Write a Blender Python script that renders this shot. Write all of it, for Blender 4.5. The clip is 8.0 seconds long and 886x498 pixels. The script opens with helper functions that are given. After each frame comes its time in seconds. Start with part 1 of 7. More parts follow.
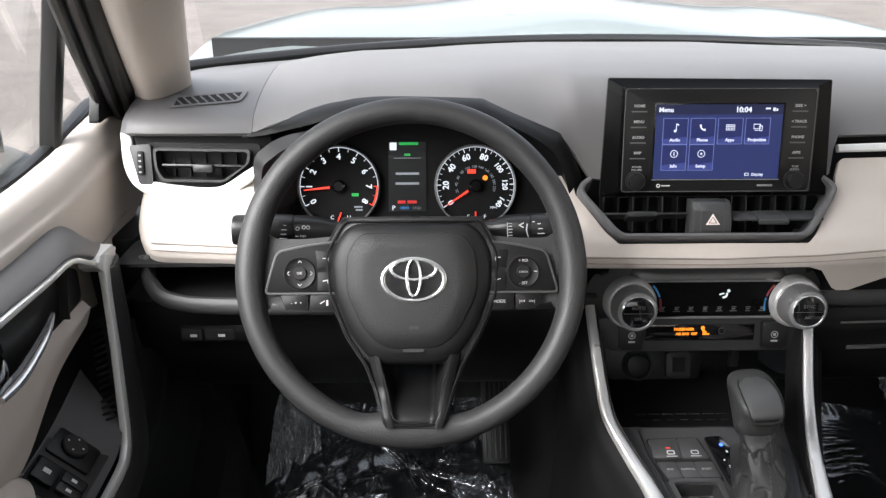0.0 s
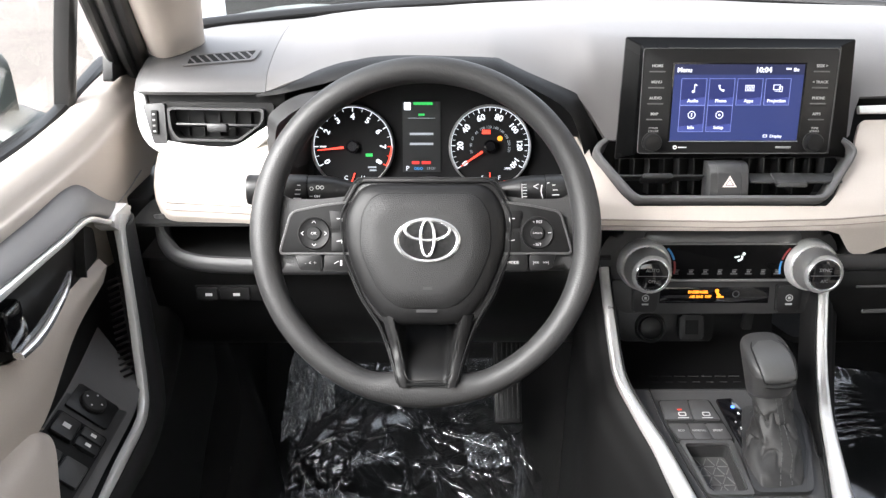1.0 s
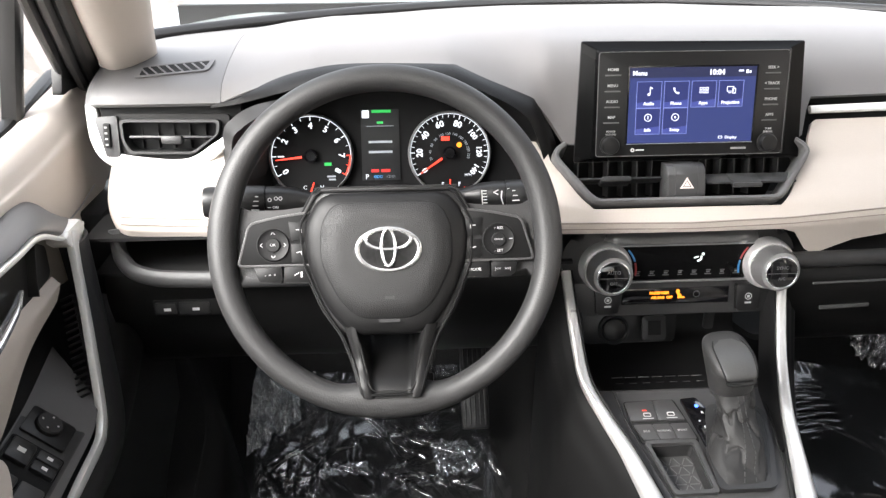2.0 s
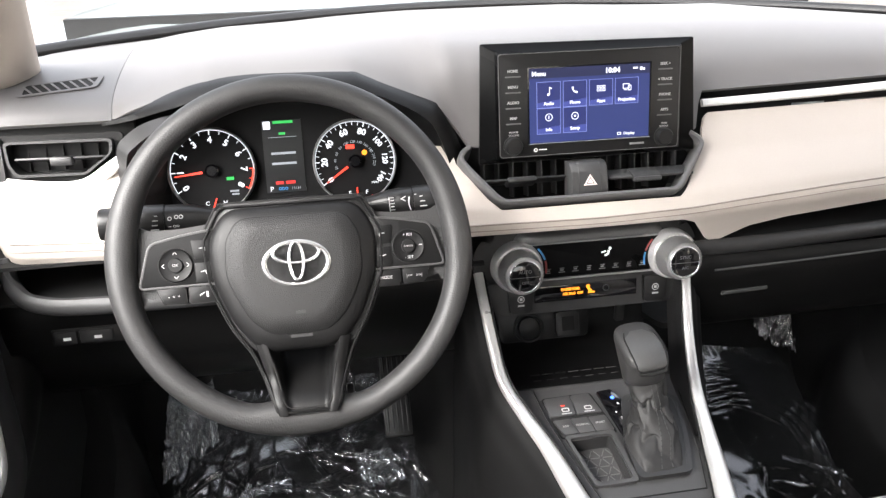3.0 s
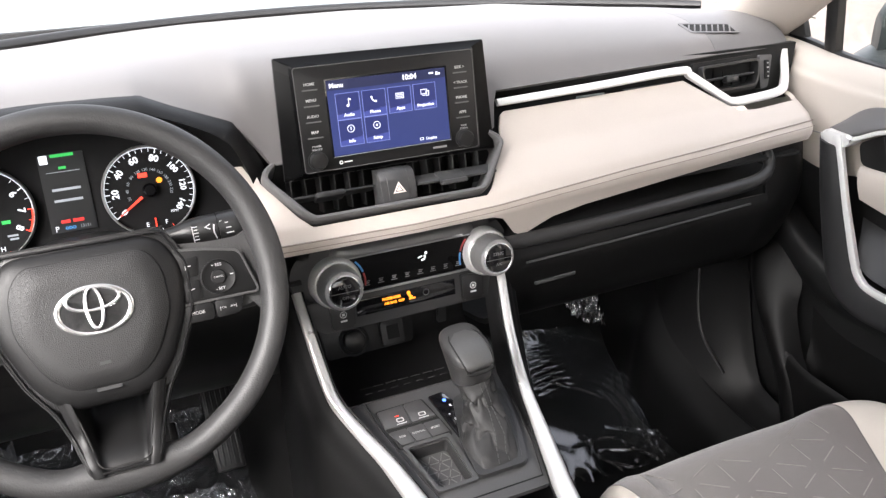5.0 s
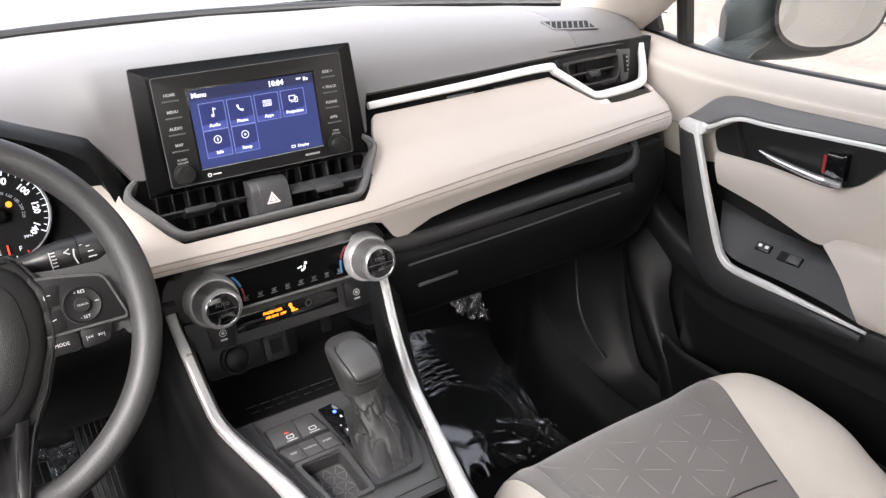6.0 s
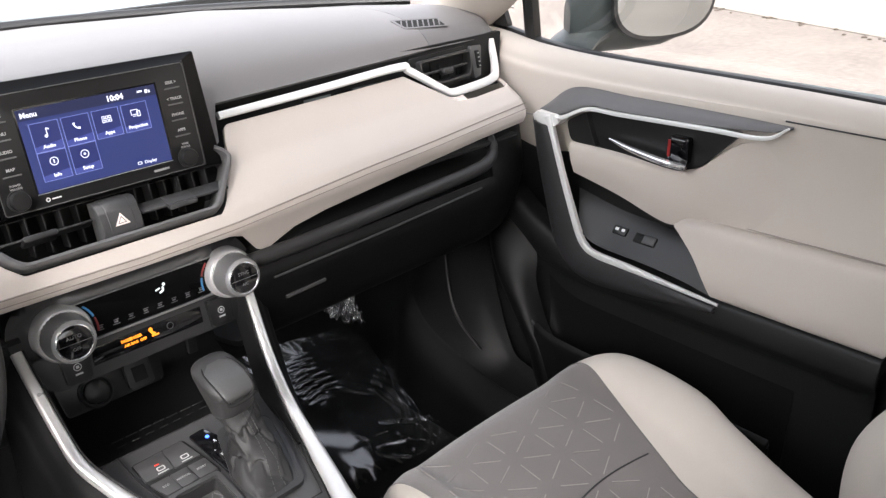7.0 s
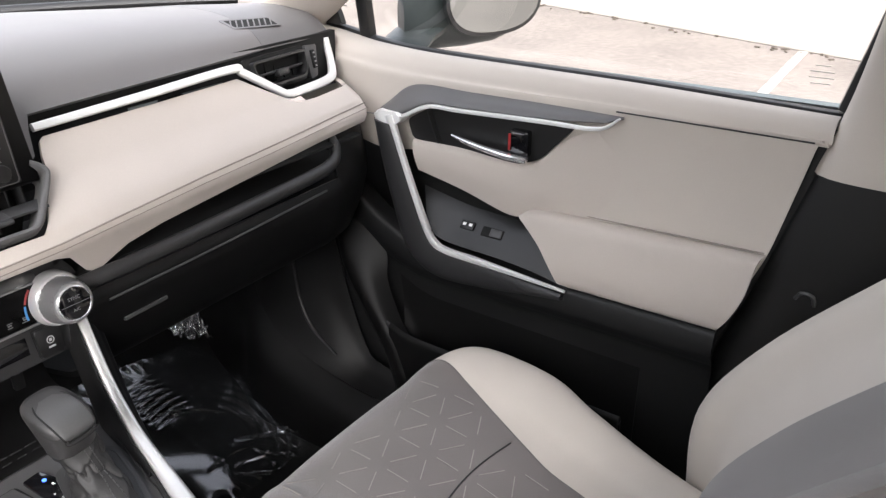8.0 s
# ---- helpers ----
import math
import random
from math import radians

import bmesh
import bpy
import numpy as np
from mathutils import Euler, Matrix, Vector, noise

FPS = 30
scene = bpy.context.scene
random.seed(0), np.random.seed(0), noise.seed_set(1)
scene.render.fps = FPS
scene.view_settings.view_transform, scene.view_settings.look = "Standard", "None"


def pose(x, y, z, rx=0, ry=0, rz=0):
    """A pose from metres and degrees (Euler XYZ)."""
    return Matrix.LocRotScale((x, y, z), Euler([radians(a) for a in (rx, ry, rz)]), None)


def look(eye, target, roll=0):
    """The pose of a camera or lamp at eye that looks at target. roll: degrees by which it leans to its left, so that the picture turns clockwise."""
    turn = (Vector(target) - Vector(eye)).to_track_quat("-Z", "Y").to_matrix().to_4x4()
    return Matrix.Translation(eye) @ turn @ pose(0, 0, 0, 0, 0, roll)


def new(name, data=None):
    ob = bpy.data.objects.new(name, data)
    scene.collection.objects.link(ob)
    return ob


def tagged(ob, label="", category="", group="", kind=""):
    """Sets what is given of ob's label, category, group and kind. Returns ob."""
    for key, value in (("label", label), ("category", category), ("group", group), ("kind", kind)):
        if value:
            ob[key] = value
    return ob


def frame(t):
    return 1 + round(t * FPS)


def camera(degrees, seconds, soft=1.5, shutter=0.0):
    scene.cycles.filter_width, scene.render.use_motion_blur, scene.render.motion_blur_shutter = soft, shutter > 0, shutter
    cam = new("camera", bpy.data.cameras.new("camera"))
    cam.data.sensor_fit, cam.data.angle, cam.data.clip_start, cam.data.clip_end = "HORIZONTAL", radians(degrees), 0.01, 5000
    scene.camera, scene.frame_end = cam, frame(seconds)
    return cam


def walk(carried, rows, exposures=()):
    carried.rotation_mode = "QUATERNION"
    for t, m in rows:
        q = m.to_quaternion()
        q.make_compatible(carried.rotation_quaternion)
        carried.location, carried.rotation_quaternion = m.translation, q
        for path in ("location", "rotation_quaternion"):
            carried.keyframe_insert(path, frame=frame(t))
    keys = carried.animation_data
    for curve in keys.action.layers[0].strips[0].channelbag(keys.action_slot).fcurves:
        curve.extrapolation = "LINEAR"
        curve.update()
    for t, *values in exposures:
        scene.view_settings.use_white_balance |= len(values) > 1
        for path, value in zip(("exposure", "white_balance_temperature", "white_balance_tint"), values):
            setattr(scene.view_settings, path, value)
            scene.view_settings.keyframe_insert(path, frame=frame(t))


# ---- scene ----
cam = camera(57.6, 8.0, soft=1.35)
# seconds, eye x y z, yaw to the left, pitch up, roll
PATH = [
    (0, -0.3565, -0.7925, 1.0348, -1.42, -22.00, 0.13),
    (0.1, -0.3578, -0.7923, 1.0340, -0.94, -23.36, 0.17),
    (0.2, -0.3589, -0.7921, 1.0334, -0.56, -24.46, 0.19),
    (0.3, -0.3592, -0.7921, 1.0332, -0.47, -24.73, 0.20),
    (0.5, -0.3592, -0.7921, 1.0332, -0.47, -24.73, 0.20),
    (1, -0.3570, -0.7919, 1.0335, -0.39, -24.72, 0.09),
    (1.5, -0.3563, -0.7895, 1.0344, -1.04, -24.55, -0.05),
    (3, -0.3451, -0.7803, 1.0347, -9.61, -24.13, -0.99),
    (3.5, -0.3442, -0.7764, 1.0378, -12.83, -24.04, -1.42),
    (4, -0.3414, -0.7712, 1.0396, -16.21, -24.04, -1.73),
    (5.5, -0.3370, -0.7554, 1.0428, -28.29, -24.46, -1.36),
    (6, -0.3323, -0.7505, 1.0416, -33.10, -24.48, -1.50),
    (6.5, -0.3259, -0.7464, 1.0428, -38.09, -24.50, -1.58),
    (7, -0.3183, -0.7456, 1.0467, -43.03, -25.03, -1.80),
    (7.5, -0.3130, -0.7391, 1.0485, -49.56, -25.74, -1.21),
    (8, -0.3107, -0.7270, 1.0441, -55.21, -25.38, -0.50),
]
walk(cam, [(t, pose(x, y, z, 90 + p, 0, a) @ pose(0, 0, 0, 0, 0, r)) for t, x, y, z, a, p, r in PATH],
     exposures=[(0.0, 2.05, 6250, 11), (0.1, 2.25, 6250, 11), (0.3, 2.55, 6250, 11), (0.6, 2.76, 6250, 11), (1.5, 2.8, 6400, 11), (4.0, 2.82, 6450, 13), (6.0, 2.74, 6450, 14), (8.0, 2.5, 6350, 14)])

# ---- sky and daylight ----
world = bpy.data.worlds.new("overcast_sky")
scene.world = world
world.use_nodes = True
_n = world.node_tree.nodes
_sky = _n.new("ShaderNodeTexSky")
_sky.sky_type, _sky.sun_disc = "NISHITA", False
_sky.sun_elevation, _sky.sun_rotation = radians(42), radians(230)
_sky.air_density, _sky.dust_density, _sky.ozone_density = 1.0, 6.0, 0.3
_hsv = _n.new("ShaderNodeHueSaturation")
_hsv.inputs["Saturation"].default_value = 0.25
world.node_tree.links.new(_sky.outputs[0], _hsv.inputs["Color"])
world.node_tree.links.new(_hsv.outputs[0], _n["Background"].inputs[0])
_n["Background"].inputs[1].default_value = 0.15
_sun = bpy.data.lights.new("sun", "SUN")
_sun.energy, _sun.angle, _sun.color = 0.4, radians(40), (1.0, 0.96, 0.9)
new("sun", _sun).matrix_world = look((-6.6, -5.5, 7.6), (0, 0, 0))


# ---- materials ----
def material(name, color, rough=0.5, metal=0.0, grain=400.0, vary=0.12, bump=0.15, bump_scale=None, coat=0.0, stain=9.0, depth=0.0005,
             voronoi=False, sheen=0.0, spec=0.5):
    m = bpy.data.materials.new(name)
    m.use_nodes = True
    nt = m.node_tree
    nd, ln = nt.nodes, nt.links
    b = nd["Principled BSDF"]
    geo = nd.new("ShaderNodeNewGeometry")
    fine, broad = nd.new("ShaderNodeTexNoise"), nd.new("ShaderNodeTexNoise")
    for tex, s in ((fine, grain), (broad, stain)):
        tex.inputs["Scale"].default_value, tex.inputs["Detail"].default_value = s, 3
        ln.new(geo.outputs["Position"], tex.inputs["Vector"])
    mix = nd.new("ShaderNodeMix")
    mix.data_type = "FLOAT"
    mix.inputs[0].default_value = 0.5
    ln.new(fine.outputs[0], mix.inputs[2])
    ln.new(broad.outputs[0], mix.inputs[3])
    ramp = nd.new("ShaderNodeValToRGB")
    ramp.color_ramp.elements[0].position, ramp.color_ramp.elements[1].position = 0.3, 0.7
    ramp.color_ramp.elements[0].color = (*[c * (1 - vary) for c in color], 1)
    ramp.color_ramp.elements[1].color = (*[min(1, c * (1 + vary)) for c in color], 1)
    ln.new(mix.outputs[0], ramp.inputs[0])
    ln.new(ramp.outputs[0], b.inputs["Base Color"])
    rr = nd.new("ShaderNodeMapRange")
    rr.inputs["To Min"].default_value, rr.inputs["To Max"].default_value = max(0.02, rough - 0.06), min(1, rough + 0.06)
    ln.new(broad.outputs[0], rr.inputs["Value"])
    ln.new(rr.outputs[0], b.inputs["Roughness"])
    b.inputs["Metallic"].default_value = metal
    b.inputs["Coat Weight"].default_value = coat
    b.inputs["Coat Roughness"].default_value = 0.05
    b.inputs["Specular IOR Level"].default_value = spec
    b.inputs["Sheen Weight"].default_value = sheen
    if bump:
        bp = nd.new("ShaderNodeBump")
        bp.inputs["Strength"].default_value, bp.inputs["Distance"].default_value = bump, depth
        if voronoi:
            vor = nd.new("ShaderNodeTexVoronoi")
            vor.feature = "DISTANCE_TO_EDGE"
            vor.inputs["Scale"].default_value = bump_scale or grain
            ln.new(geo.outputs["Position"], vor.inputs["Vector"])
            ln.new(vor.outputs["Distance"], bp.inputs["Height"])
        else:
            bn = nd.new("ShaderNodeTexNoise")
            bn.inputs["Scale"].default_value, bn.inputs["Detail"].default_value = bump_scale or grain, 2
            ln.new(geo.outputs["Position"], bn.inputs["Vector"])
            ln.new(bn.outputs[0], bp.inputs["Height"])
        ln.new(bp.outputs[0], b.inputs["Normal"])
    return m


def glowing(name, color, strength):
    m = bpy.data.materials.new(name)
    m.use_nodes = True
    b = m.node_tree.nodes["Principled BSDF"]
    b.inputs["Base Color"].default_value = (*[c * 0.3 for c in color], 1)
    b.inputs["Roughness"].default_value = 0.35
    b.inputs["Emission Color"].default_value = (*color, 1)
    b.inputs["Emission Strength"].default_value = strength * 0.24
    return m


def clear(name, color=(1, 1, 1), rough=0.0, gloss=0.08, milk=0.0):
    """Thin clear sheet: mostly see-through, with a little mirror gloss."""
    m = bpy.data.materials.new(name)
    m.use_nodes = True
    nd, ln = m.node_tree.nodes, m.node_tree.links
    nd.remove(nd["Principled BSDF"])
    tr, gl, mx, lw = nd.new("ShaderNodeBsdfTransparent"), nd.new("ShaderNodeBsdfGlossy"), nd.new("ShaderNodeMixShader"), nd.new("ShaderNodeLayerWeight")
    rise, gain = nd.new("ShaderNodeMath"), nd.new("ShaderNodeMath")
    rise.operation, gain.operation = "POWER", "MULTIPLY_ADD"
    rise.inputs[1].default_value = 4.0
    gain.inputs[1].default_value, gain.inputs[2].default_value = 0.5, gloss
    tr.inputs[0].default_value = (*color, 1)
    gl.inputs["Roughness"].default_value = rough
    lw.inputs[0].default_value = 0.5
    ln.new(lw.outputs["Facing"], rise.inputs[0])
    ln.new(rise.outputs[0], gain.inputs[0])
    ln.new(gain.outputs[0], mx.inputs[0])
    ln.new(tr.outputs[0], mx.inputs[1])
    ln.new(gl.outputs[0], mx.inputs[2])
    if milk:
        haze, both = nd.new("ShaderNodeBsdfDiffuse"), nd.new("ShaderNodeMixShader")
        haze.inputs[0].default_value = (0.8, 0.82, 0.85, 1)
        both.inputs[0].default_value = milk
        ln.new(mx.outputs[0], both.inputs[1])
        ln.new(haze.outputs[0], both.inputs[2])
        mx = both
    ln.new(mx.outputs[0], nd["Material Output"].inputs[0])
    return m


M_PAD = material("grey_soft_dash", (0.152, 0.145, 0.143), 0.45, grain=900, bump=0.25, bump_scale=1400, vary=0.05)
M_PADEND = material("grey_hard_dash", (0.128, 0.125, 0.126), 0.45, grain=900, bump=0.25, bump_scale=1400, vary=0.05)
M_BEIGE = material("beige_leatherette", (0.54, 0.487, 0.44), 0.62, grain=700, bump=0.3, bump_scale=1100, vary=0.04)
M_BEIGE2 = material("beige_moulded_plastic", (0.55, 0.50, 0.45), 0.75, grain=900, bump=0.2, vary=0.04)
M_BLACK = material("black_moulded_plastic", (0.0095, 0.0095, 0.0097), 0.40, grain=900, bump=0.25, bump_scale=1300, vary=0.15)
M_DARK = material("charcoal_plastic", (0.025, 0.025, 0.0255), 0.42, grain=900, bump=0.25, bump_scale=1300, vary=0.12)
M_GREY = material("dark_grey_plastic", (0.055, 0.055, 0.056), 0.44, grain=900, bump=0.25, bump_scale=1300, vary=0.1)
# for matte black parts, and for shade painted into recesses
M_VOID = material("matte_black_and_recess_shade", (0.004, 0.004, 0.004), 0.8, bump=0, vary=0.1)
M_GLOSS = material("piano_black", (0.006, 0.006, 0.007), 0.08, bump=0, vary=0.1, coat=0.5)
M_SILVER = material("satin_silver", (0.84, 0.84, 0.83), 0.30, metal=0.28, bump=0.05, vary=0.03)
M_CHROME = material("chrome", (0.88, 0.88, 0.88), 0.14, metal=0.75, bump=0, vary=0.02)
M_WHEEL = material("black_urethane", (0.030, 0.030, 0.0303), 0.50, grain=900, bump=0.7, bump_scale=560, vary=0.1)
M_CARPET = material("black_carpet", (0.007, 0.007, 0.007), 0.95, grain=1200, bump=0.9, bump_scale=900, vary=0.4, depth=0.003)
M_FABRIC = material("grey_seat_fabric", (0.145, 0.129, 0.122), 0.9, grain=1500, bump=0.6, bump_scale=2200, vary=0.16, sheen=0.5)
M_FABRIC2 = material("beige_seat_fabric", (0.58, 0.53, 0.47), 0.8, grain=1500, bump=0.35, bump_scale=2000, vary=0.06, sheen=0.1)
M_LINE = material("pale_seat_thread", (0.30, 0.28, 0.26), 0.8, bump=0.3, vary=0.1)
M_PAINT = material("silver_car_paint", (0.30, 0.335, 0.33), 0.3, metal=0.5, bump=0, vary=0.03, coat=0.8)
M_ASPHALT = material("worn_asphalt", (0.150, 0.131, 0.118), 0.9, grain=18, bump=0.5, vary=0.34, stain=1.3, depth=0.01)
M_WALL = material("pale_render", (0.43, 0.395, 0.355), 0.85, grain=30, bump=0.3, vary=0.07, stain=0.8, depth=0.01)
M_WHITE = material("worn_white_paint", (0.33, 0.315, 0.29), 0.8, grain=14, bump=0.2, vary=0.6, stain=5)
M_LITTER = material("dry_leaf_litter", (0.060, 0.048, 0.038), 0.9, grain=60, bump=0.2, vary=0.4)
M_LABEL = material("pale_print", (0.85, 0.85, 0.85), 0.6, bump=0, vary=0.03)
M_DIMLABEL = material("grey_print", (0.3, 0.3, 0.3), 0.6, bump=0, vary=0.03)
M_FILM = clear("clear_film", (0.96, 0.968, 0.98), 0.06, 0.070, 0.003)
M_CRINKLE = clear("crinkled_film", (0.93, 0.94, 0.95), 0.10, 0.48, 0.03)
M_FLAP = clear("hazy_film", (0.85, 0.86, 0.87), 0.14, 0.20, 0.08)
M_MIRRORCASE = material("grey_green_mirror_case", (0.038, 0.046, 0.046), 0.35, metal=0.2, bump=0, vary=0.04)
M_HUB = material("black_hub_plastic", (0.0080, 0.0080, 0.0082), 0.48, grain=900, bump=0.3, bump_scale=700, vary=0.1, spec=0.30)
M_PLATE = material("mid_grey_console", (0.052, 0.052, 0.053), 0.42, grain=900, bump=0.25, bump_scale=1300, vary=0.08)
M_EMBLEM = material("bright_chrome", (0.92, 0.92, 0.92), 0.12, metal=0.9, bump=0, vary=0.02)
M_SEAM = material("tan_thread", (0.30, 0.265, 0.235), 0.8, bump=0, vary=0.05)
M_FOOT = material("matte_black_moulding", (0.0045, 0.0045, 0.0046), 0.50, grain=900, bump=0.3, bump_scale=1300, vary=0.12, spec=0.28)
M_DOORLOW = material("black_door_moulding", (0.0095, 0.0098, 0.0100), 0.5, grain=900, bump=0.3, bump_scale=1300, vary=0.12, spec=0.4)
M_BAND = material("charcoal_bracket", (0.030, 0.030, 0.031), 0.45, grain=900, bump=0.25, bump_scale=1300, vary=0.1)
M_POD = material("matte_black_switch", (0.0055, 0.0055, 0.0057), 0.5, grain=900, bump=0.2, bump_scale=1300, vary=0.12, spec=0.25)
M_LEDGE = material("brushed_dark_silver", (0.26, 0.26, 0.26), 0.36, metal=0.4, bump=0.05, vary=0.05)
M_STALK = material("satin_black_stalk", (0.010, 0.010, 0.0102), 0.40, grain=900, bump=0.15, bump_scale=1300, vary=0.12)
M_TRIM = material("satin_grey_trim", (0.07, 0.07, 0.07), 0.38, metal=0.3, bump=0, vary=0.05)
M_KEYMARK = material("dim_white_print", (0.42, 0.42, 0.42), 0.6, bump=0, vary=0.03)
M_TINT = clear("tinted_privacy_glass", (0.95, 0.96, 0.95), 0.0, 0.03)
M_GLASS = clear("window_glass", (0.98, 0.99, 0.985), 0.0, 0.03)
M_WING = material("mid_grey_plastic", (0.122, 0.120, 0.121), 0.5, grain=900, bump=0.25, bump_scale=1300, vary=0.08)
M_TOUCH = material("faint_grey_print", (0.13, 0.13, 0.13), 0.6, bump=0, vary=0.03)
M_ETCH = material("etched_glass_mark", (0.45, 0.45, 0.44), 0.8, bump=0, vary=0.03)
M_LINER = material("pale_headliner", (0.40, 0.39, 0.37), 0.9, grain=800, bump=0.3, vary=0.05)
M_MIRROR = material("mirror_glass", (0.42, 0.44, 0.435), 0.01, metal=1.0, bump=0, vary=0.01)


# ---- mesh helpers ----
def part(name, bm, mat, parent=None, label="", angle=38, loc=None):
    """Link a bmesh as one mesh object, under a thing or part when one is given."""
    bmesh.ops.recalc_face_normals(bm, faces=bm.faces[:])
    me = bpy.data.meshes.new(name)
    bm.to_mesh(me)
    bm.free()
    for p in me.polygons:
        p.use_smooth = True
    me.set_sharp_from_angle(angle=radians(angle))
    me.materials.append(mat)
    ob = new(name, me)
    if parent is not None:
        ob.parent = parent
        ob.matrix_parent_inverse = Matrix.Identity(4)
    if label:
        tagged(ob, label=label)
    return ob


def thing(name, label, category, kind="", group=""):
    return tagged(new(name), label=label, category=category, kind=kind, group=group)


def smooth_line(pts, n, closed=False):
    """Points on a Catmull-Rom curve through pts."""
    p = np.array(pts, float)
    k = len(p)
    out = []
    last = k if closed else k - 1
    for s in np.linspace(0, last, n, endpoint=not closed):
        i = min(int(s), last - 1)
        f = s - i
        if closed:
            a, b, c, d = p[(i - 1) % k], p[i % k], p[(i + 1) % k], p[(i + 2) % k]
        else:
            b, c = p[i], p[i + 1]
            a = p[i - 1] if i else 2 * b - c
            d = p[i + 2] if i + 2 < k else 2 * c - b
        out.append(0.5 * (2 * b + (c - a) * f + (2 * a - 5 * b + 4 * c - d) * f * f + (3 * b - a - 3 * c + d) * f ** 3))
    return np.array(out)


def grid_mesh(rows, wrap=False, caps=False):
    """A bmesh from rows of points; wrap closes each row into a ring, caps closes the two ends."""
    bm = bmesh.new()
    v = [[bm.verts.new(tuple(p)) for p in r] for r in rows]
    n = len(rows[0])
    for i in range(len(rows) - 1):
        for j in range(n if wrap else n - 1):
            k = (j + 1) % n
            bm.faces.new((v[i][j], v[i][k], v[i + 1][k], v[i + 1][j]))
    if caps:
        bm.faces.new(v[0])
        bm.faces.new(v[-1])
    return bm


def thicken(bm, t):
    bmesh.ops.recalc_face_normals(bm, faces=bm.faces[:])
    bmesh.ops.solidify(bm, geom=bm.faces[:], thickness=t)
    return bm


def quilt(ctrl, nu, nv, thick=0.0):
    """A smooth sheet through a control grid of points."""
    a = np.array(ctrl, float)
    a = np.array([smooth_line(r, nv) for r in a])
    a = np.array([smooth_line(a[:, j], nu) for j in range(a.shape[1])]).transpose(1, 0, 2)
    bm = grid_mesh(a)
    return thicken(bm, thick) if thick else bm


def sweep(pts, profile, up=(0, 0, 1), n=40, closed=False, sizes=None, smooth=True):
    """A profile of (side, up) pairs swept along a line; sizes scales it on the way."""
    line = smooth_line(pts, n, closed) if smooth else np.array(pts, float)
    k = len(line)
    rows = []
    for i, p in enumerate(line):
        nx = line[(i + 1) % k] if closed or i + 1 < k else p
        pv = line[i - 1] if closed or i else p
        t = Vector(nx - pv).normalized()
        s = t.cross(Vector(up)).normalized()
        u = s.cross(t)
        f = 1.0 if sizes is None else float(np.interp(i / (k - 1), np.linspace(0, 1, len(sizes)), sizes))
        rows.append([Vector(p) + s * a * f + u * b * f for a, b in profile])
    if closed:
        rows.append(rows[0])
    bm = grid_mesh(rows, wrap=True, caps=not closed)
    if closed:
        bmesh.ops.remove_doubles(bm, verts=bm.verts[:], dist=1e-7)
    return bm


def oval(a, b, n=14, power=2.0):
    out = []
    for i in range(n):
        t = 2 * math.pi * i / n
        c, s = math.cos(t), math.sin(t)
        out.append((a * math.copysign(abs(c) ** (2 / power), c), b * math.copysign(abs(s) ** (2 / power), s)))
    return out


def round_poly(poly, r, seg=4):
    """Polygon with its corners rounded."""
    out = []
    k = len(poly)
    for i in range(k):
        p, a, b = Vector(poly[i]), Vector(poly[i - 1]), Vector(poly[(i + 1) % k])
        da, db = (a - p), (b - p)
        rr = min(r, da.length * 0.45, db.length * 0.45)
        s, e = p + da.normalized() * rr, p + db.normalized() * rr
        for q in range(seg + 1):
            t = q / seg
            out.append(tuple(s * (1 - t) ** 2 + p * 2 * t * (1 - t) + e * t * t))
    return out


def rect(w, h, cx=0.0, cy=0.0):
    return [(cx - w / 2, cy - h / 2), (cx + w / 2, cy - h / 2), (cx + w / 2, cy + h / 2), (cx - w / 2, cy + h / 2)]


def prism(poly, m, h, bevel=0.0, r=0.0, base=0.0, seg=2):
    """A flat shape in the x-y plane of the pose m, raised along its z from base by h."""
    if r:
        poly = round_poly(poly, r)
    bm = bmesh.new()
    lo = [bm.verts.new((x, y, base)) for x, y in poly]
    hi = [bm.verts.new((x, y, base + h)) for x, y in poly]
    k = len(poly)
    bm.faces.new(lo[::-1])
    top = bm.faces.new(hi)
    for i in range(k):
        bm.faces.new((lo[i], lo[(i + 1) % k], hi[(i + 1) % k], hi[i]))
    if bevel:
        bmesh.ops.bevel(bm, geom=list(top.edges), offset=bevel, segments=seg, profile=0.5, affect="EDGES")
    bm.transform(m)
    return bm


def frame_ring(outer, inner, m, h, base=0.0):
    """A flat ring between two outlines with as many points each."""
    rows = [[(*p, base) for p in outer], [(*p, base + h) for p in outer], [(*p, base + h) for p in inner], [(*p, base) for p in inner]]
    bm = grid_mesh(rows + [rows[0]], wrap=True)
    bmesh.ops.remove_doubles(bm, verts=bm.verts[:], dist=1e-7)
    bm.transform(m)
    return bm


def box(size, m, bevel=0.0, seg=2):
    bm = bmesh.new()
    bmesh.ops.create_cube(bm, size=1)
    bm.transform(Matrix.Diagonal((*size, 1)))
    if bevel:
        bmesh.ops.bevel(bm, geom=bm.edges[:], offset=bevel, segments=seg, profile=0.5, affect="EDGES")
    bm.transform(m)
    return bm


def lathe(profile, m, n=32):
    """Spin (radius, height) pairs round the z of the pose m."""
    rows = [[(r * math.cos(2 * math.pi * i / n), r * math.sin(2 * math.pi * i / n), h) for i in range(n)] for r, h in profile]
    bm = grid_mesh(rows, wrap=True, caps=True)
    bm.transform(m)
    return bm


def join(*parts):
    out = bmesh.new()
    for b in parts:
        me = bpy.data.meshes.new("tmp")
        b.to_mesh(me)
        b.free()
        out.from_mesh(me)
        bpy.data.meshes.remove(me)
    return out


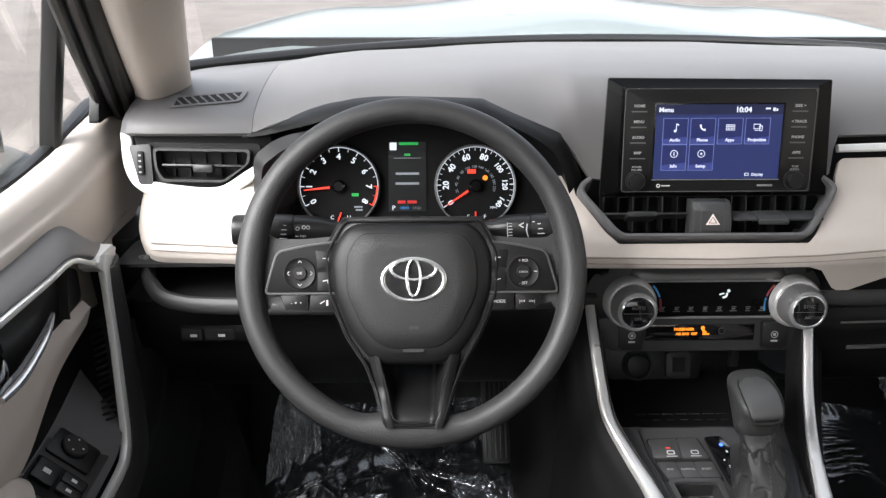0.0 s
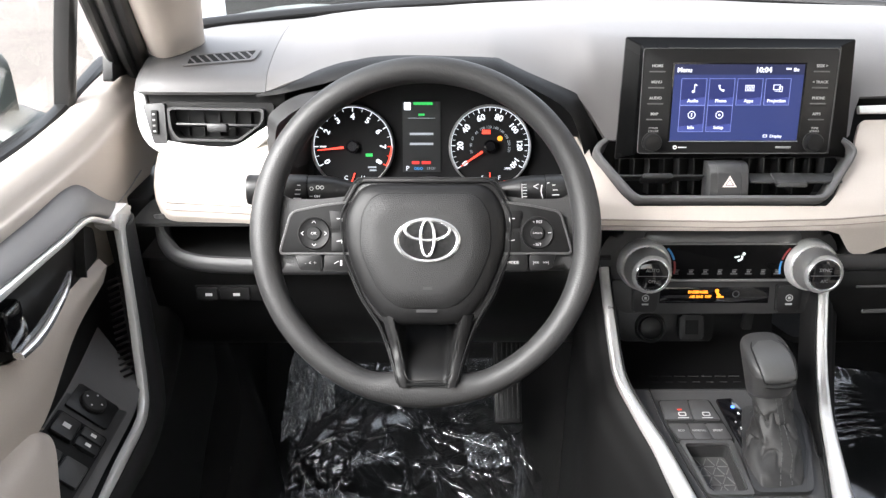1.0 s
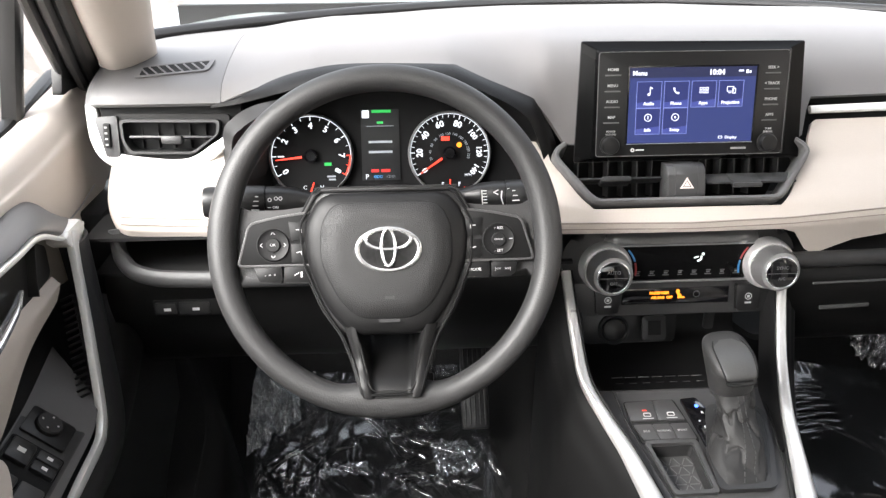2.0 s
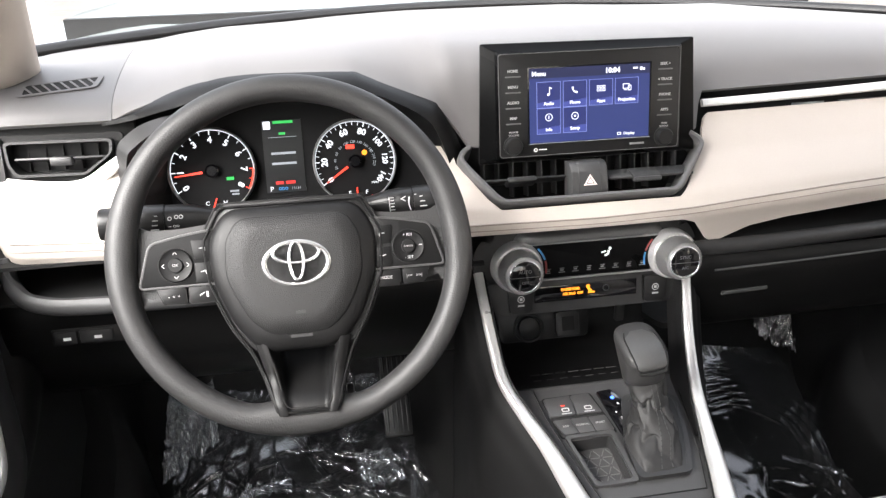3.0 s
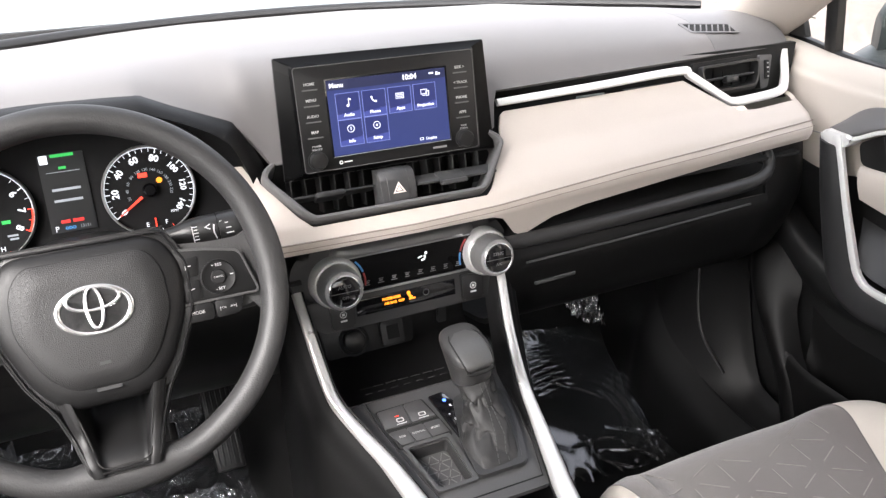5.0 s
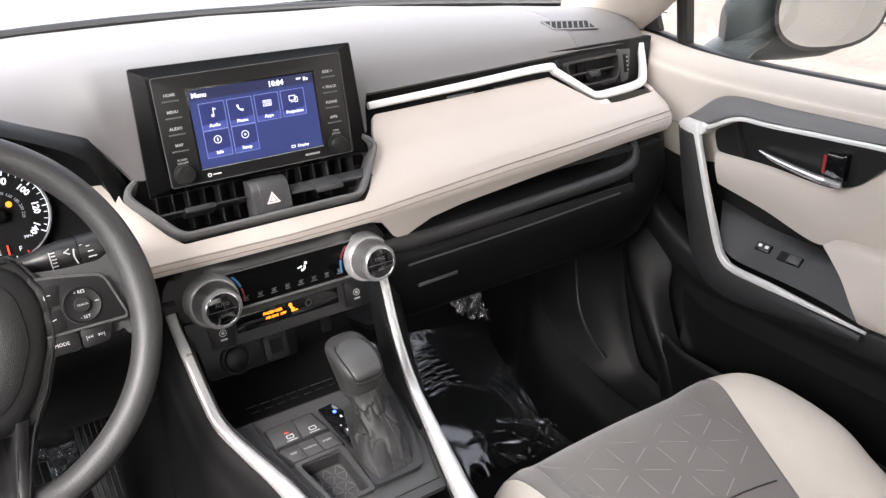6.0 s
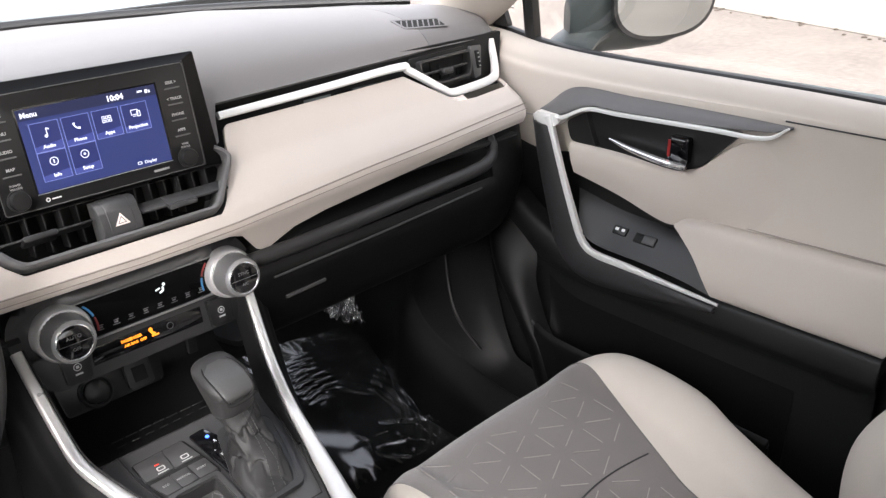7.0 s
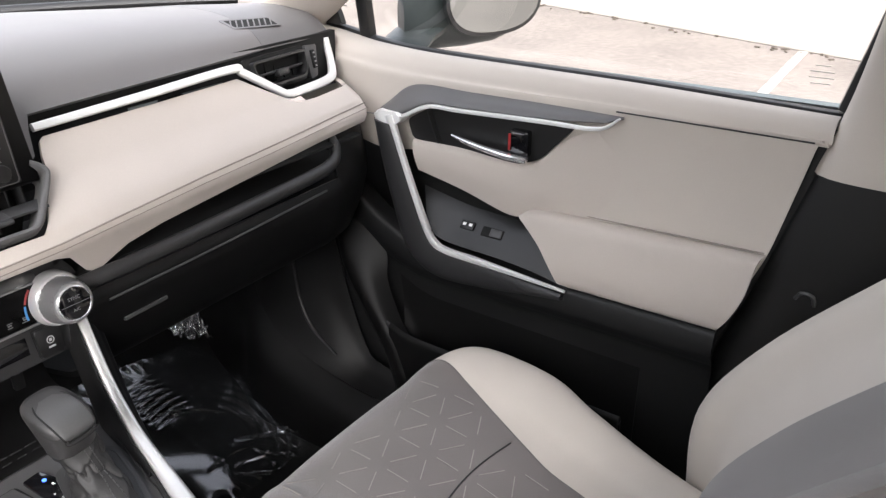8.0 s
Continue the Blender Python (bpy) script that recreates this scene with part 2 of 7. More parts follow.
def face(o, tilt=0.0, yaw=0.0, roll=0.0):
    """A pose whose x-y plane is a face looking back at the driver: x right, y up, leaning forwards at the top by tilt."""
    return Matrix.Translation(o) @ pose(0, 0, 0, 90 - tilt, 0, yaw) @ pose(0, 0, 0, 0, 0, roll)


def words(name, text, size, m, mat, parent, align="CENTER", h=0.0003, fat=0.0):
    cu = bpy.data.curves.new(name, "FONT")
    cu.body, cu.size, cu.align_x, cu.align_y, cu.extrude, cu.offset = text, size, align, "CENTER", h, fat
    cu.resolution_u = 2
    ob = new(name, cu)
    me = bpy.data.meshes.new_from_object(ob.evaluated_get(bpy.context.evaluated_depsgraph_get()))
    bpy.data.objects.remove(ob)
    bpy.data.curves.remove(cu)
    me.transform(m)
    me.materials.clear()
    me.materials.append(mat)
    out = new(name, me)
    if parent is not None:
        out.parent = parent
    return out


def at(m, x, y, z=0.0):
    return m @ Matrix.Translation((x, y, z))


def mirrored(bm):
    """The same shape on the other side of the car."""
    bm.transform(Matrix.Diagonal((-1, 1, 1, 1)))
    bmesh.ops.reverse_faces(bm, faces=bm.faces[:])
    return bm


# ---- body shell, ground and distance ----
def outdoors():
    bm = bmesh.new()
    bmesh.ops.create_grid(bm, x_segments=8, y_segments=8, size=400)
    bm.transform(Matrix.Translation((0, 0, -0.45)))
    tagged(part("ground", bm, M_ASPHALT), "worn grey-brown asphalt of a car park", "ground", kind="structure")
    m = Matrix.Translation((7.1, 0, -0.45)) @ pose(0, 0, 0, 0, 0, -19.5)
    tagged(part("wall_east", box((0.3, 60, 4.5), m @ Matrix.Translation((0.15, 0, 2.25)), 0.02), M_WALL), "pale cream rendered wall along the car park", "wall", kind="structure")
    lane = thing("parking_line", "worn white painted parking bay line on asphalt", "road marking", kind="structure")
    part("stripe", box((3.9, 0.075, 0.006), Matrix.Translation((5.4, 0.62, -0.446)) @ pose(0, 0, 0, 0, 0, 3)), M_WHITE, lane)
    rng = random.Random(5)
    bits = []
    for _ in range(70):
        r = rng.uniform(0.010, 0.035)
        bits.append(box((r * rng.uniform(1, 2), r, r * 0.6), m @ Matrix.Translation((-rng.uniform(0.02, 0.28) ** 1.4, rng.uniform(-2.5, 4.5), 0.006)) @ pose(0, 0, 0, 0, 0, rng.uniform(0, 180)), r * 0.25))
    tagged(part("leaf_litter", join(*bits), M_LITTER), "dark dry leaves and grit along the wall foot", "litter", kind="stuff")


FLOOR = ((0.98, 0.42), (0.80, 0.30), (0.62, 0.10), (0.5, 0.02), (0.2, 0.0), (-0.5, 0.0), (-2.3, 0.0))


def shell():
    """Roof, rear of the cabin and unseen light blocks at its sides, with open window holes."""
    roof = quilt([[(x, y, z - 0.10 * (x / 0.6) ** 2 * 0.6) for x in (-0.6, -0.3, 0, 0.3, 0.6)] for y, z in ((0.02, 1.27), (-0.4, 1.32), (-1.2, 1.33), (-2.2, 1.27))], 12, 12, 0.04)
    tagged(part("ceiling", roof, M_LINER), "pale woven headliner of the cabin roof", "ceiling", kind="structure")
    rear = thing("wall_rear", "pale trimmed rear end of the cabin", "wall", kind="structure")
    part("tailgate_panel", box((1.5, 0.05, 0.95), Matrix.Translation((0, -2.3, 0.33)), 0.01), M_BLACK, rear)
    for s in (-1, 1):
        part("side_panel", box((0.05, 1.5, 0.85), Matrix.Translation((s * 0.80, -1.53, 0.35)), 0.01), M_BLACK, rear)
        # unseen wide slab, added to cut the daylight from the rear side windows
        part("rear_light_block", box((0.06, 1.12, 0.6), Matrix.Translation((s * 0.72, -1.73, 1.0)) @ pose(0, 0, 0, 0, -s * 14, 0), 0.01), M_LINER, rear)
        q = part("tinted_glass", quilt([[(s * 0.80, y, 0.77) for y in (-0.80, -1.5, -2.28)], [(s * 0.76, y, 1.0) for y in (-0.80, -1.5, -2.2)], [(s * 0.62, y, 1.27) for y in (-0.80, -1.5, -2.15)]], 8, 8, 0.004), M_TINT, rear)
        q.visible_shadow = False
    part("tinted_glass", quilt([[(x, -2.3, 0.80) for x in (-0.78, 0, 0.78)], [(x * 0.8, -2.2, 1.27) for x in (-0.78, 0, 0.78)]], 4, 6, 0.004), M_TINT, rear)
    floor = thing("floor", "black carpeted cabin floor", "floor", kind="structure")
    part("carpet", quilt([[(x, y, z + 0.10 * max(0, 1 - abs(x) / 0.17)) for x in (-0.8, -0.6, -0.3, -0.17, 0, 0.17, 0.3, 0.6, 0.8)]
                          for y, z in FLOOR], 40, 30, 0.01), M_CARPET, floor)
    fire = thing("wall_front", "black bulkhead behind the dashboard", "wall", kind="structure")
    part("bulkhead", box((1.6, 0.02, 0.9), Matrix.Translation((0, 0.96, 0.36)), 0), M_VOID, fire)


def pillar(s):
    p = thing("a_pillar", "pale beige moulded windscreen pillar trim", "pillar", kind="structure")
    inward = 0.0 if s > 0 else 0.036
    line = [(s * 0.768 + inward, 0.42, 0.76), (s * 0.742 + inward, 0.30, 0.838), (s * 0.69 + inward, 0.10, 0.980), (s * 0.638 + inward, -0.08, 1.12), (s * 0.595 + inward, -0.22, 1.22)]
    part("pillar_trim", sweep(line, oval(0.062 if s > 0 else 0.038, 0.030, 18, 2.6), up=(s * 0.5, 0.0, 0.85), n=30, sizes=(1, 1, 1) if s > 0 else (0.8, 1.0, 1.2, 1.3, 1.3)), M_BEIGE2, p)
    for off, w, mat in ((0.046, 0.020, M_BLACK),) if s > 0 else ((0.042, 0.012, M_BLACK), (0.057, 0.009, M_GREY), (0.070, 0.009, M_BLACK)):
        seal = [(x + s * off, y - 0.028 * off / 0.046, z - 0.010) for x, y, z in line]
        part("rubber_seal", sweep(seal, oval(w, 0.014, 10), n=30), mat, p)
    part("corner_block", prism([(0.325, 0.80), (0.235, 0.795), (0.25, 0.83), (0.29, 0.86)], Matrix(((0, 0, 1, s * 0.785), (1, 0, 0, 0), (0, 1, 0, 0), (0, 0, 0, 1))), -s * 0.012, bevel=0.003, r=0.006), M_DARK, p, "black corner block of the side glass")


def windscreen():
    w = thing("windscreen", "clear laminated front windscreen", "window", kind="structure")
    pane = quilt([[(x, y - c * (x / 0.7) ** 2, z) for x in (-0.72 * k, -0.36 * k, 0, 0.36 * k, 0.72 * k)] for y, z, k, c in ((0.90, 0.80, 1.02, 0.22), (0.5, 1.03, 0.93, 0.18), (0.06, 1.26, 0.8, 0.12))], 14, 14, 0.005)
    ob = part("pane", pane, M_GLASS, w)
    ob.visible_shadow = False
    band = [(x, 0.80 - 0.22 * (x / 0.72) ** 2, 0.829 - 0.012 * (x / 0.72) ** 2) for x in np.linspace(-0.80, 0.80, 15)]
    part("cowl_seal", sweep(band, oval(0.012, 0.009, 10), n=60), M_BLACK, w, "black rubber strip along the foot of the glass")


def bonnet():
    b = thing("bonnet", "silver painted bonnet seen through the windscreen", "car body")
    sheet = quilt([[(x, y - 0.10 * (x / 0.75) ** 2, z - 0.06 * (x / 0.75) ** 2 + 0.012 * math.cos(x * 9)) for x in np.linspace(-0.86, 0.86, 9)]
                   for y, z in ((0.965, 0.788), (1.00, 0.818), (1.06, 0.834), (1.3, 0.855), (1.7, 0.84), (2.0, 0.74), (2.08, 0.58))], 24, 32, 0.02)
    part("bonnet_skin", sheet, M_PAINT, b)
    part("cowl_panel", quilt([[(x, y - 0.22 * (x / 0.75) ** 2, z - 0.03 * (x / 0.75) ** 2) for x in np.linspace(-0.84, 0.84, 9)] for y, z in ((0.815, 0.78), (0.85, 0.786), (0.93, 0.790), (0.99, 0.790))], 12, 30, 0.01), M_GREY, b, "black plastic cowl below the glass")
    for s in (-1, 1):
        part("wing", box((0.06, 1.6, 0.9), Matrix.Translation((s * 0.88, 1.35, 0.25)), 0.03), M_PAINT, b)
    part("nose", box((1.76, 0.1, 0.8), Matrix.Translation((0, 2.08, 0.1)), 0.04), M_PAINT, b)


outdoors()
shell()
for side in (-1, 1):
    pillar(side)
windscreen()
bonnet()


# ---- dashboard ----
def profile_sheet(xs, table, nv, thick):
    """A sheet whose (y, z) cross-section is blended between the stations of the table."""
    keys = sorted(table)
    tab = np.array([table[k] for k in keys], float)
    rows = []
    for x in xs:
        ctrl = np.array([[np.interp(x, keys, tab[:, i, c]) for c in (0, 1)] for i in range(tab.shape[1])])
        rows.append([(x, y, z) for y, z in smooth_line(ctrl, nv)])
    return thicken(grid_mesh(rows), thick)


def seam_z(x):
    """Height of the stitched seam, which climbs towards both doors."""
    return float(np.interp(x, (-0.72, -0.55, -0.2, 0.0, 0.12, 0.19, 0.33, 0.47, 0.60, 0.72), (0.680, 0.674, 0.665, 0.662, 0.665, 0.670, 0.679, 0.685, 0.692, 0.697)))


def beige_y(x, z):
    z = z - 0.7 * (seam_z(x) - 0.672) * max(0.0, min(1.0, (0.75 - z) / 0.05))
    return float(np.interp(z, (0.59, 0.62, 0.648, 0.658, 0.668, 0.685, 0.72, 0.77), (0.118, 0.108, 0.097, 0.092, 0.092, 0.104, 0.148, 0.190))) + 0.02 * (x / 0.7) ** 2


def beige_sheet(x0, x1, tops, bottoms, n):
    rows = []
    for x in np.linspace(x0, x1, n):
        t, b = np.interp(x, *zip(*tops)), np.interp(x, *zip(*bottoms))
        end = max(0.0, (abs(x) - 0.672) / 0.042)
        col = [(x, beige_y(x, z) + 0.05 * end ** 2, z) for z in np.linspace(t, b, 24)]
        rows.append(smooth_line(col, 30))
    return thicken(grid_mesh(rows), 0.006)


dash = thing("dashboard", "two-tone grey and beige car dashboard with silver trim", "dashboard")


def back_y(x):
    return 0.80 - 0.22 * (x / 0.72) ** 2


def pad_profile(x, mids, front):
    return [(back_y(x), 0.825 - 0.02 * (x / 0.7) ** 2), (0.55 - 0.1 * (x / 0.72) ** 2, mids[0]), (0.42 - 0.04 * (x / 0.72) ** 2, mids[1]), *front]


PAD = {
    -0.62: pad_profile(-0.62, (0.826, 0.833), [(0.29, 0.826), (0.217, 0.8055), (0.203, 0.7825)]),
    -0.585: pad_profile(-0.585, (0.830, 0.838), [(0.29, 0.828), (0.218, 0.808), (0.201, 0.785)]),
    -0.548: pad_profile(-0.548, (0.838, 0.844), [(0.30, 0.835), (0.225, 0.820), (0.190, 0.803)]),
    -0.521: pad_profile(-0.521, (0.842, 0.849), [(0.30, 0.841), (0.228, 0.829), (0.187, 0.813)]),
    -0.492: pad_profile(-0.492, (0.845, 0.853), [(0.30, 0.847), (0.23, 0.838), (0.187, 0.824)]),
    -0.455: pad_profile(-0.455, (0.848, 0.855), [(0.30, 0.852), (0.23, 0.846), (0.187, 0.8335)]),
    -0.29: pad_profile(-0.29, (0.85, 0.857), [(0.30, 0.856), (0.23, 0.849), (0.187, 0.836)]),
    -0.248: pad_profile(-0.248, (0.85, 0.858), [(0.30, 0.855), (0.23, 0.841), (0.185, 0.820)]),
    -0.215: pad_profile(-0.215, (0.85, 0.858), [(0.30, 0.855), (0.23, 0.836), (0.185, 0.8055)]),
    -0.188: pad_profile(-0.188, (0.85, 0.859), [(0.30, 0.857), (0.226, 0.835), (0.182, 0.794)]),
    -0.165: pad_profile(-0.165, (0.85, 0.86), [(0.30, 0.858), (0.22, 0.838), (0.175, 0.765)]),
    -0.15: pad_profile(-0.15, (0.85, 0.86), [(0.30, 0.857), (0.22, 0.835), (0.165, 0.74)]),
    0.15: pad_profile(0.15, (0.85, 0.857), [(0.30, 0.853), (0.225, 0.825), (0.165, 0.74)]),
    0.165: pad_profile(0.165, (0.85, 0.857), [(0.30, 0.853), (0.232, 0.828), (0.195, 0.787)]),
    0.35: pad_profile(0.35, (0.85, 0.854), [(0.31, 0.847), (0.24, 0.825), (0.205, 0.789)]),
    0.62: pad_profile(0.62, (0.828, 0.836), [(0.31, 0.832), (0.25, 0.815), (0.222, 0.791)]),
}
part("top_pad", profile_sheet(np.linspace(-0.57, 0.57, 140), PAD, 34, 0.006), M_PAD, dash, "grey soft-touch dashboard top")


def blended(table, x):
    keys = sorted(table)
    tab = np.array([table[k] for k in keys], float)
    return [tuple(float(np.interp(x, keys, tab[:, i, c])) for c in (0, 1)) for i in range(tab.shape[1])]


ENDS = {}
for s in (-1, 1):
    first = blended(PAD, s * 0.57)
    ENDS[s] = {0.57: first}
    for x, dy, dz in ((0.64, 0.0, 0.0), (0.70, 0.002, 0.001), (0.728, 0.008, 0.003), (0.740, 0.020, 0.007), (0.746, 0.040, 0.016)):
        row = pad_profile(x, (0.824, 0.832), first[3:])
        row[0] = (back_y(x), 0.812)
        row = [(y + dy * (1 if i > 2 else 0.3), z - dz * (0.4 if i == 5 else 1.0)) for i, (y, z) in enumerate(row)]
        ENDS[s][x] = row
    bm = profile_sheet(np.r_[np.linspace(0.5706, 0.728, 24), 0.732, 0.736, 0.740, 0.743, 0.746], ENDS[s], 40, 0.006)
    part("end_pad", mirrored(bm) if s < 0 else bm, M_PADEND, dash, "grey hard plastic dashboard end")

part("passenger_pad", beige_sheet(-0.205, 0.714, [(-0.205, 0.745), (-0.174, 0.742), (-0.1685, 0.7225), (-0.1365, 0.688), (-0.122, 0.6775), (0.108, 0.6775), (0.1225, 0.688), (0.1545, 0.7225), (0.160, 0.742), (0.168, 0.758), (0.174, 0.7605), (0.487, 0.7640), (0.562, 0.7185), (0.60, 0.7175), (0.68, 0.7200), (0.714, 0.7215)],
                                [(-0.205, 0.65), (-0.15, 0.6500), (-0.09, 0.6495), (0.11, 0.6495), (0.128, 0.643), (0.150, 0.615), (0.165, 0.606), (0.21, 0.628), (0.26, 0.637), (0.33, 0.643), (0.47, 0.655), (0.57, 0.662), (0.73, 0.668)], 280), M_BEIGE, dash, "beige stitched leatherette pad")
part("driver_pad", beige_sheet(-0.722, -0.545, [(-0.722, 0.722), (-0.61, 0.720), (-0.555, 0.746), (-0.545, 0.746)], [(-0.722, 0.654), (-0.545, 0.651)], 60), M_BEIGE, dash, "beige stitched leatherette pad")


def seam(x0, x1, dz, n=60):
    return [(x, beige_y(x, seam_z(x) + dz) - 0.0010, seam_z(x) + dz) for x in np.linspace(x0, x1, n)]


for dz, r in ((0.0, 0.0011), (-0.0075, 0.0006)):
    part("stitching", sweep(seam(-0.19, 0.684, dz), oval(r, r, 6), n=120), M_SEAM, dash, "grey thread seam")
    part("stitching", sweep(seam(-0.684, -0.55, dz), oval(r, r, 6), n=40), M_SEAM, dash, "grey thread seam")

# silver strips round the outer vents
right_strip = [(0.165, 0.186, 0.7725), (0.32, 0.190, 0.7755), (0.478, 0.196, 0.7790), (0.500, 0.194, 0.770), (0.556, 0.178, 0.733), (0.572, 0.177, 0.7255), (0.60, 0.180, 0.7235), (0.685, 0.196, 0.724), (0.706, 0.206, 0.738), (0.712, 0.222, 0.785)]
part("trim_strip", sweep(right_strip, oval(0.0062, 0.0045, 16, 4), up=(0, -0.85, 0.45), n=90, sizes=(0.8, 0.9, 1, 1, 1, 1.15, 1.2, 1.15, 0.9)), M_SILVER, dash, "satin silver trim strip")
left_strip = [(-0.735, 0.222, 0.787), (-0.728, 0.206, 0.745), (-0.708, 0.196, 0.724), (-0.66, 0.186, 0.718), (-0.622, 0.180, 0.718), (-0.600, 0.175, 0.725), (-0.572, 0.170, 0.745), (-0.550, 0.168, 0.761)]
part("trim_strip", sweep(left_strip, oval(0.0076, 0.0045, 16, 4), up=(0, -0.85, 0.45), n=80, sizes=(0.9, 1.1, 1.25, 1.2, 1.15, 1.0, 0.7)), M_SILVER, dash, "satin silver trim strip")
part("trim_backing", prism([(0.16, 0.755), (0.485, 0.757), (0.56, 0.705), (0.73, 0.705), (0.735, 0.795), (0.16, 0.797)], face((0, 0.232, 0)), 0.012), M_VOID, dash)
part("trim_backing", prism([(-0.715, 0.716), (-0.60, 0.712), (-0.55, 0.75), (-0.55, 0.785), (-0.722, 0.785)], face((0, 0.225, 0)), 0.012), M_VOID, dash)

# instrument hood
HOOD_A = [(-0.585, 0.789), (-0.552, 0.800), (-0.521, 0.8135), (-0.492, 0.825), (-0.455, 0.834), (-0.412, 0.8375), (-0.345, 0.8375), (-0.29, 0.8365), (-0.279, 0.8335), (-0.248, 0.820), (-0.215, 0.806), (-0.190, 0.7955), (-0.183, 0.789), (-0.170, 0.768), (-0.156, 0.735)]
HOOD_B = [(-0.583, 0.785), (-0.550, 0.793), (-0.517, 0.804), (-0.487, 0.814), (-0.453, 0.823), (-0.412, 0.827), (-0.345, 0.827), (-0.293, 0.826), (-0.283, 0.823), (-0.252, 0.810), (-0.219, 0.793), (-0.202, 0.780), (-0.195, 0.772), (-0.184, 0.747), (-0.173, 0.712)]
HOOD_C = [(-0.575, 0.775), (-0.540, 0.785), (-0.510, 0.792), (-0.480, 0.802), (-0.45, 0.808), (-0.41, 0.81), (-0.345, 0.81), (-0.305, 0.808), (-0.292, 0.803), (-0.262, 0.79), (-0.232, 0.776), (-0.218, 0.76), (-0.212, 0.75), (-0.205, 0.73), (-0.20, 0.69)]


def arch(poly, y0, n=80, fade=0.0):
    p = smooth_line(poly, 90)
    d = np.r_[0, np.cumsum(np.hypot(*np.diff(p, axis=0).T))]
    s = np.linspace(0, d[-1], n)
    xs = [np.interp(q, d, p[:, 0]) for q in s]
    return [(x, y0 + (0.200 - y0) * fade * min(1.0, max(0.0, (-0.49 - x) / 0.09)), np.interp(q, d, p[:, 1])) for x, q in zip(xs, s)]


part("instrument_hood", thicken(grid_mesh([arch(HOOD_A, 0.205), arch(HOOD_A, 0.183, fade=1), arch([((a + c) / 2, (b + d) / 2 + 0.0015) for (a, b), (c, d) in zip(HOOD_A, HOOD_B)], 0.162, fade=1), arch(HOOD_B, 0.155, fade=1), arch(HOOD_B, 0.162, fade=1), arch(HOOD_C, 0.25)]), 0.002), M_FOOT, dash, "black angular hood over the gauges")

# lower dash
part("knee_panel", quilt([[(x, y, z) for x in (-0.73, -0.6, -0.4, -0.2, -0.14)] for y, z in ((0.16, 0.60), (0.145, 0.57), (0.15, 0.53), (0.18, 0.47), (0.25, 0.40), (0.40, 0.36))], 24, 12, 0.008), M_BLACK, dash, "black knee panel")
# lining coloured near-black: the shade inside the cubby is painted in
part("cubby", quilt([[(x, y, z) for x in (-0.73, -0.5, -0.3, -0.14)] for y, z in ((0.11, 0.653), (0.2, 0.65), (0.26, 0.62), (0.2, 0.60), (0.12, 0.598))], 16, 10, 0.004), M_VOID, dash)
part("cubby_lip", sweep([(-0.70, 0.135, 0.655), (-0.695, 0.125, 0.62), (-0.67, 0.118, 0.600), (-0.60, 0.112, 0.595), (-0.4, 0.11, 0.595), (-0.2, 0.115, 0.598)], oval(0.009, 0.011, 10), n=50), M_GREY, dash)
# near-black colour also puts the shade into the open shelf
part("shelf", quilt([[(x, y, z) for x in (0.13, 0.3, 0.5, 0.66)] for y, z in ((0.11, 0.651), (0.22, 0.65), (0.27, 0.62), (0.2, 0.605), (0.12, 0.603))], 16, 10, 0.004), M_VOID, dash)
part("shelf_lip", sweep([(0.128, 0.108, 0.600), (0.233, 0.101, 0.6045), (0.329, 0.099, 0.6085), (0.437, 0.100, 0.6125), (0.534, 0.103, 0.6155), (0.575, 0.105, 0.6195), (0.597, 0.110, 0.632), (0.602, 0.122, 0.652), (0.603, 0.150, 0.660)], oval(0.0085, 0.011, 12), n=70), M_DARK, dash, "dark grey rounded shelf edge")
part("dash_end", box((0.040, 0.14, 0.24), Matrix.Translation((-0.752, 0.26, 0.535)), 0.006), M_FOOT, dash, "black filler between dash and door")
part("dash_end", quilt([[(x, y + d, z) for x, d in ((0.594, 0.0), (0.64, 0.006), (0.69, 0.024), (0.74, 0.065))] for y, z in ((0.118, 0.66), (0.110, 0.62), (0.104, 0.58), (0.109, 0.55), (0.134, 0.49), (0.17, 0.45), (0.30, 0.42))], 26, 14, 0.005), M_FOOT, dash, "black dash end panel")
part("glovebox_seam", sweep([(0.165, 0.0985, 0.571), (0.35, 0.0975, 0.5765), (0.562, 0.101, 0.584)], oval(0.0016, 0.0016, 6), n=30), M_GREY, dash)
part("glovebox_latch", box((0.066, 0.006, 0.005), Matrix.Translation((0.219, 0.1105, 0.531)) @ pose(0, 0, 0, 0, -2, 0), 0.001), M_GREY, dash)
part("glovebox_door", quilt([[(x, y, z + 0.01 * (x - 0.4)) for x in (0.135, 0.3, 0.45, 0.597)] for y, z in ((0.105, 0.592), (0.10, 0.575), (0.105, 0.55), (0.13, 0.49), (0.17, 0.45), (0.30, 0.42))], 24, 12, 0.008), M_FOOT, dash, "black glovebox front")
part("housing_rim", thicken(grid_mesh([arch([(-0.568, 0.70), (-0.565, 0.762), (-0.552, 0.781), (-0.525, 0.796), (-0.48, 0.806)], 0.166, 24), arch([(-0.556, 0.70), (-0.552, 0.756), (-0.540, 0.772), (-0.517, 0.786), (-0.475, 0.797)], 0.150, 24), arch([(-0.520, 0.69), (-0.515, 0.735), (-0.50, 0.755), (-0.48, 0.77), (-0.46, 0.785)], 0.235, 24)]), 0.002), M_DARK, dash, "charcoal rim of the gauge housing")
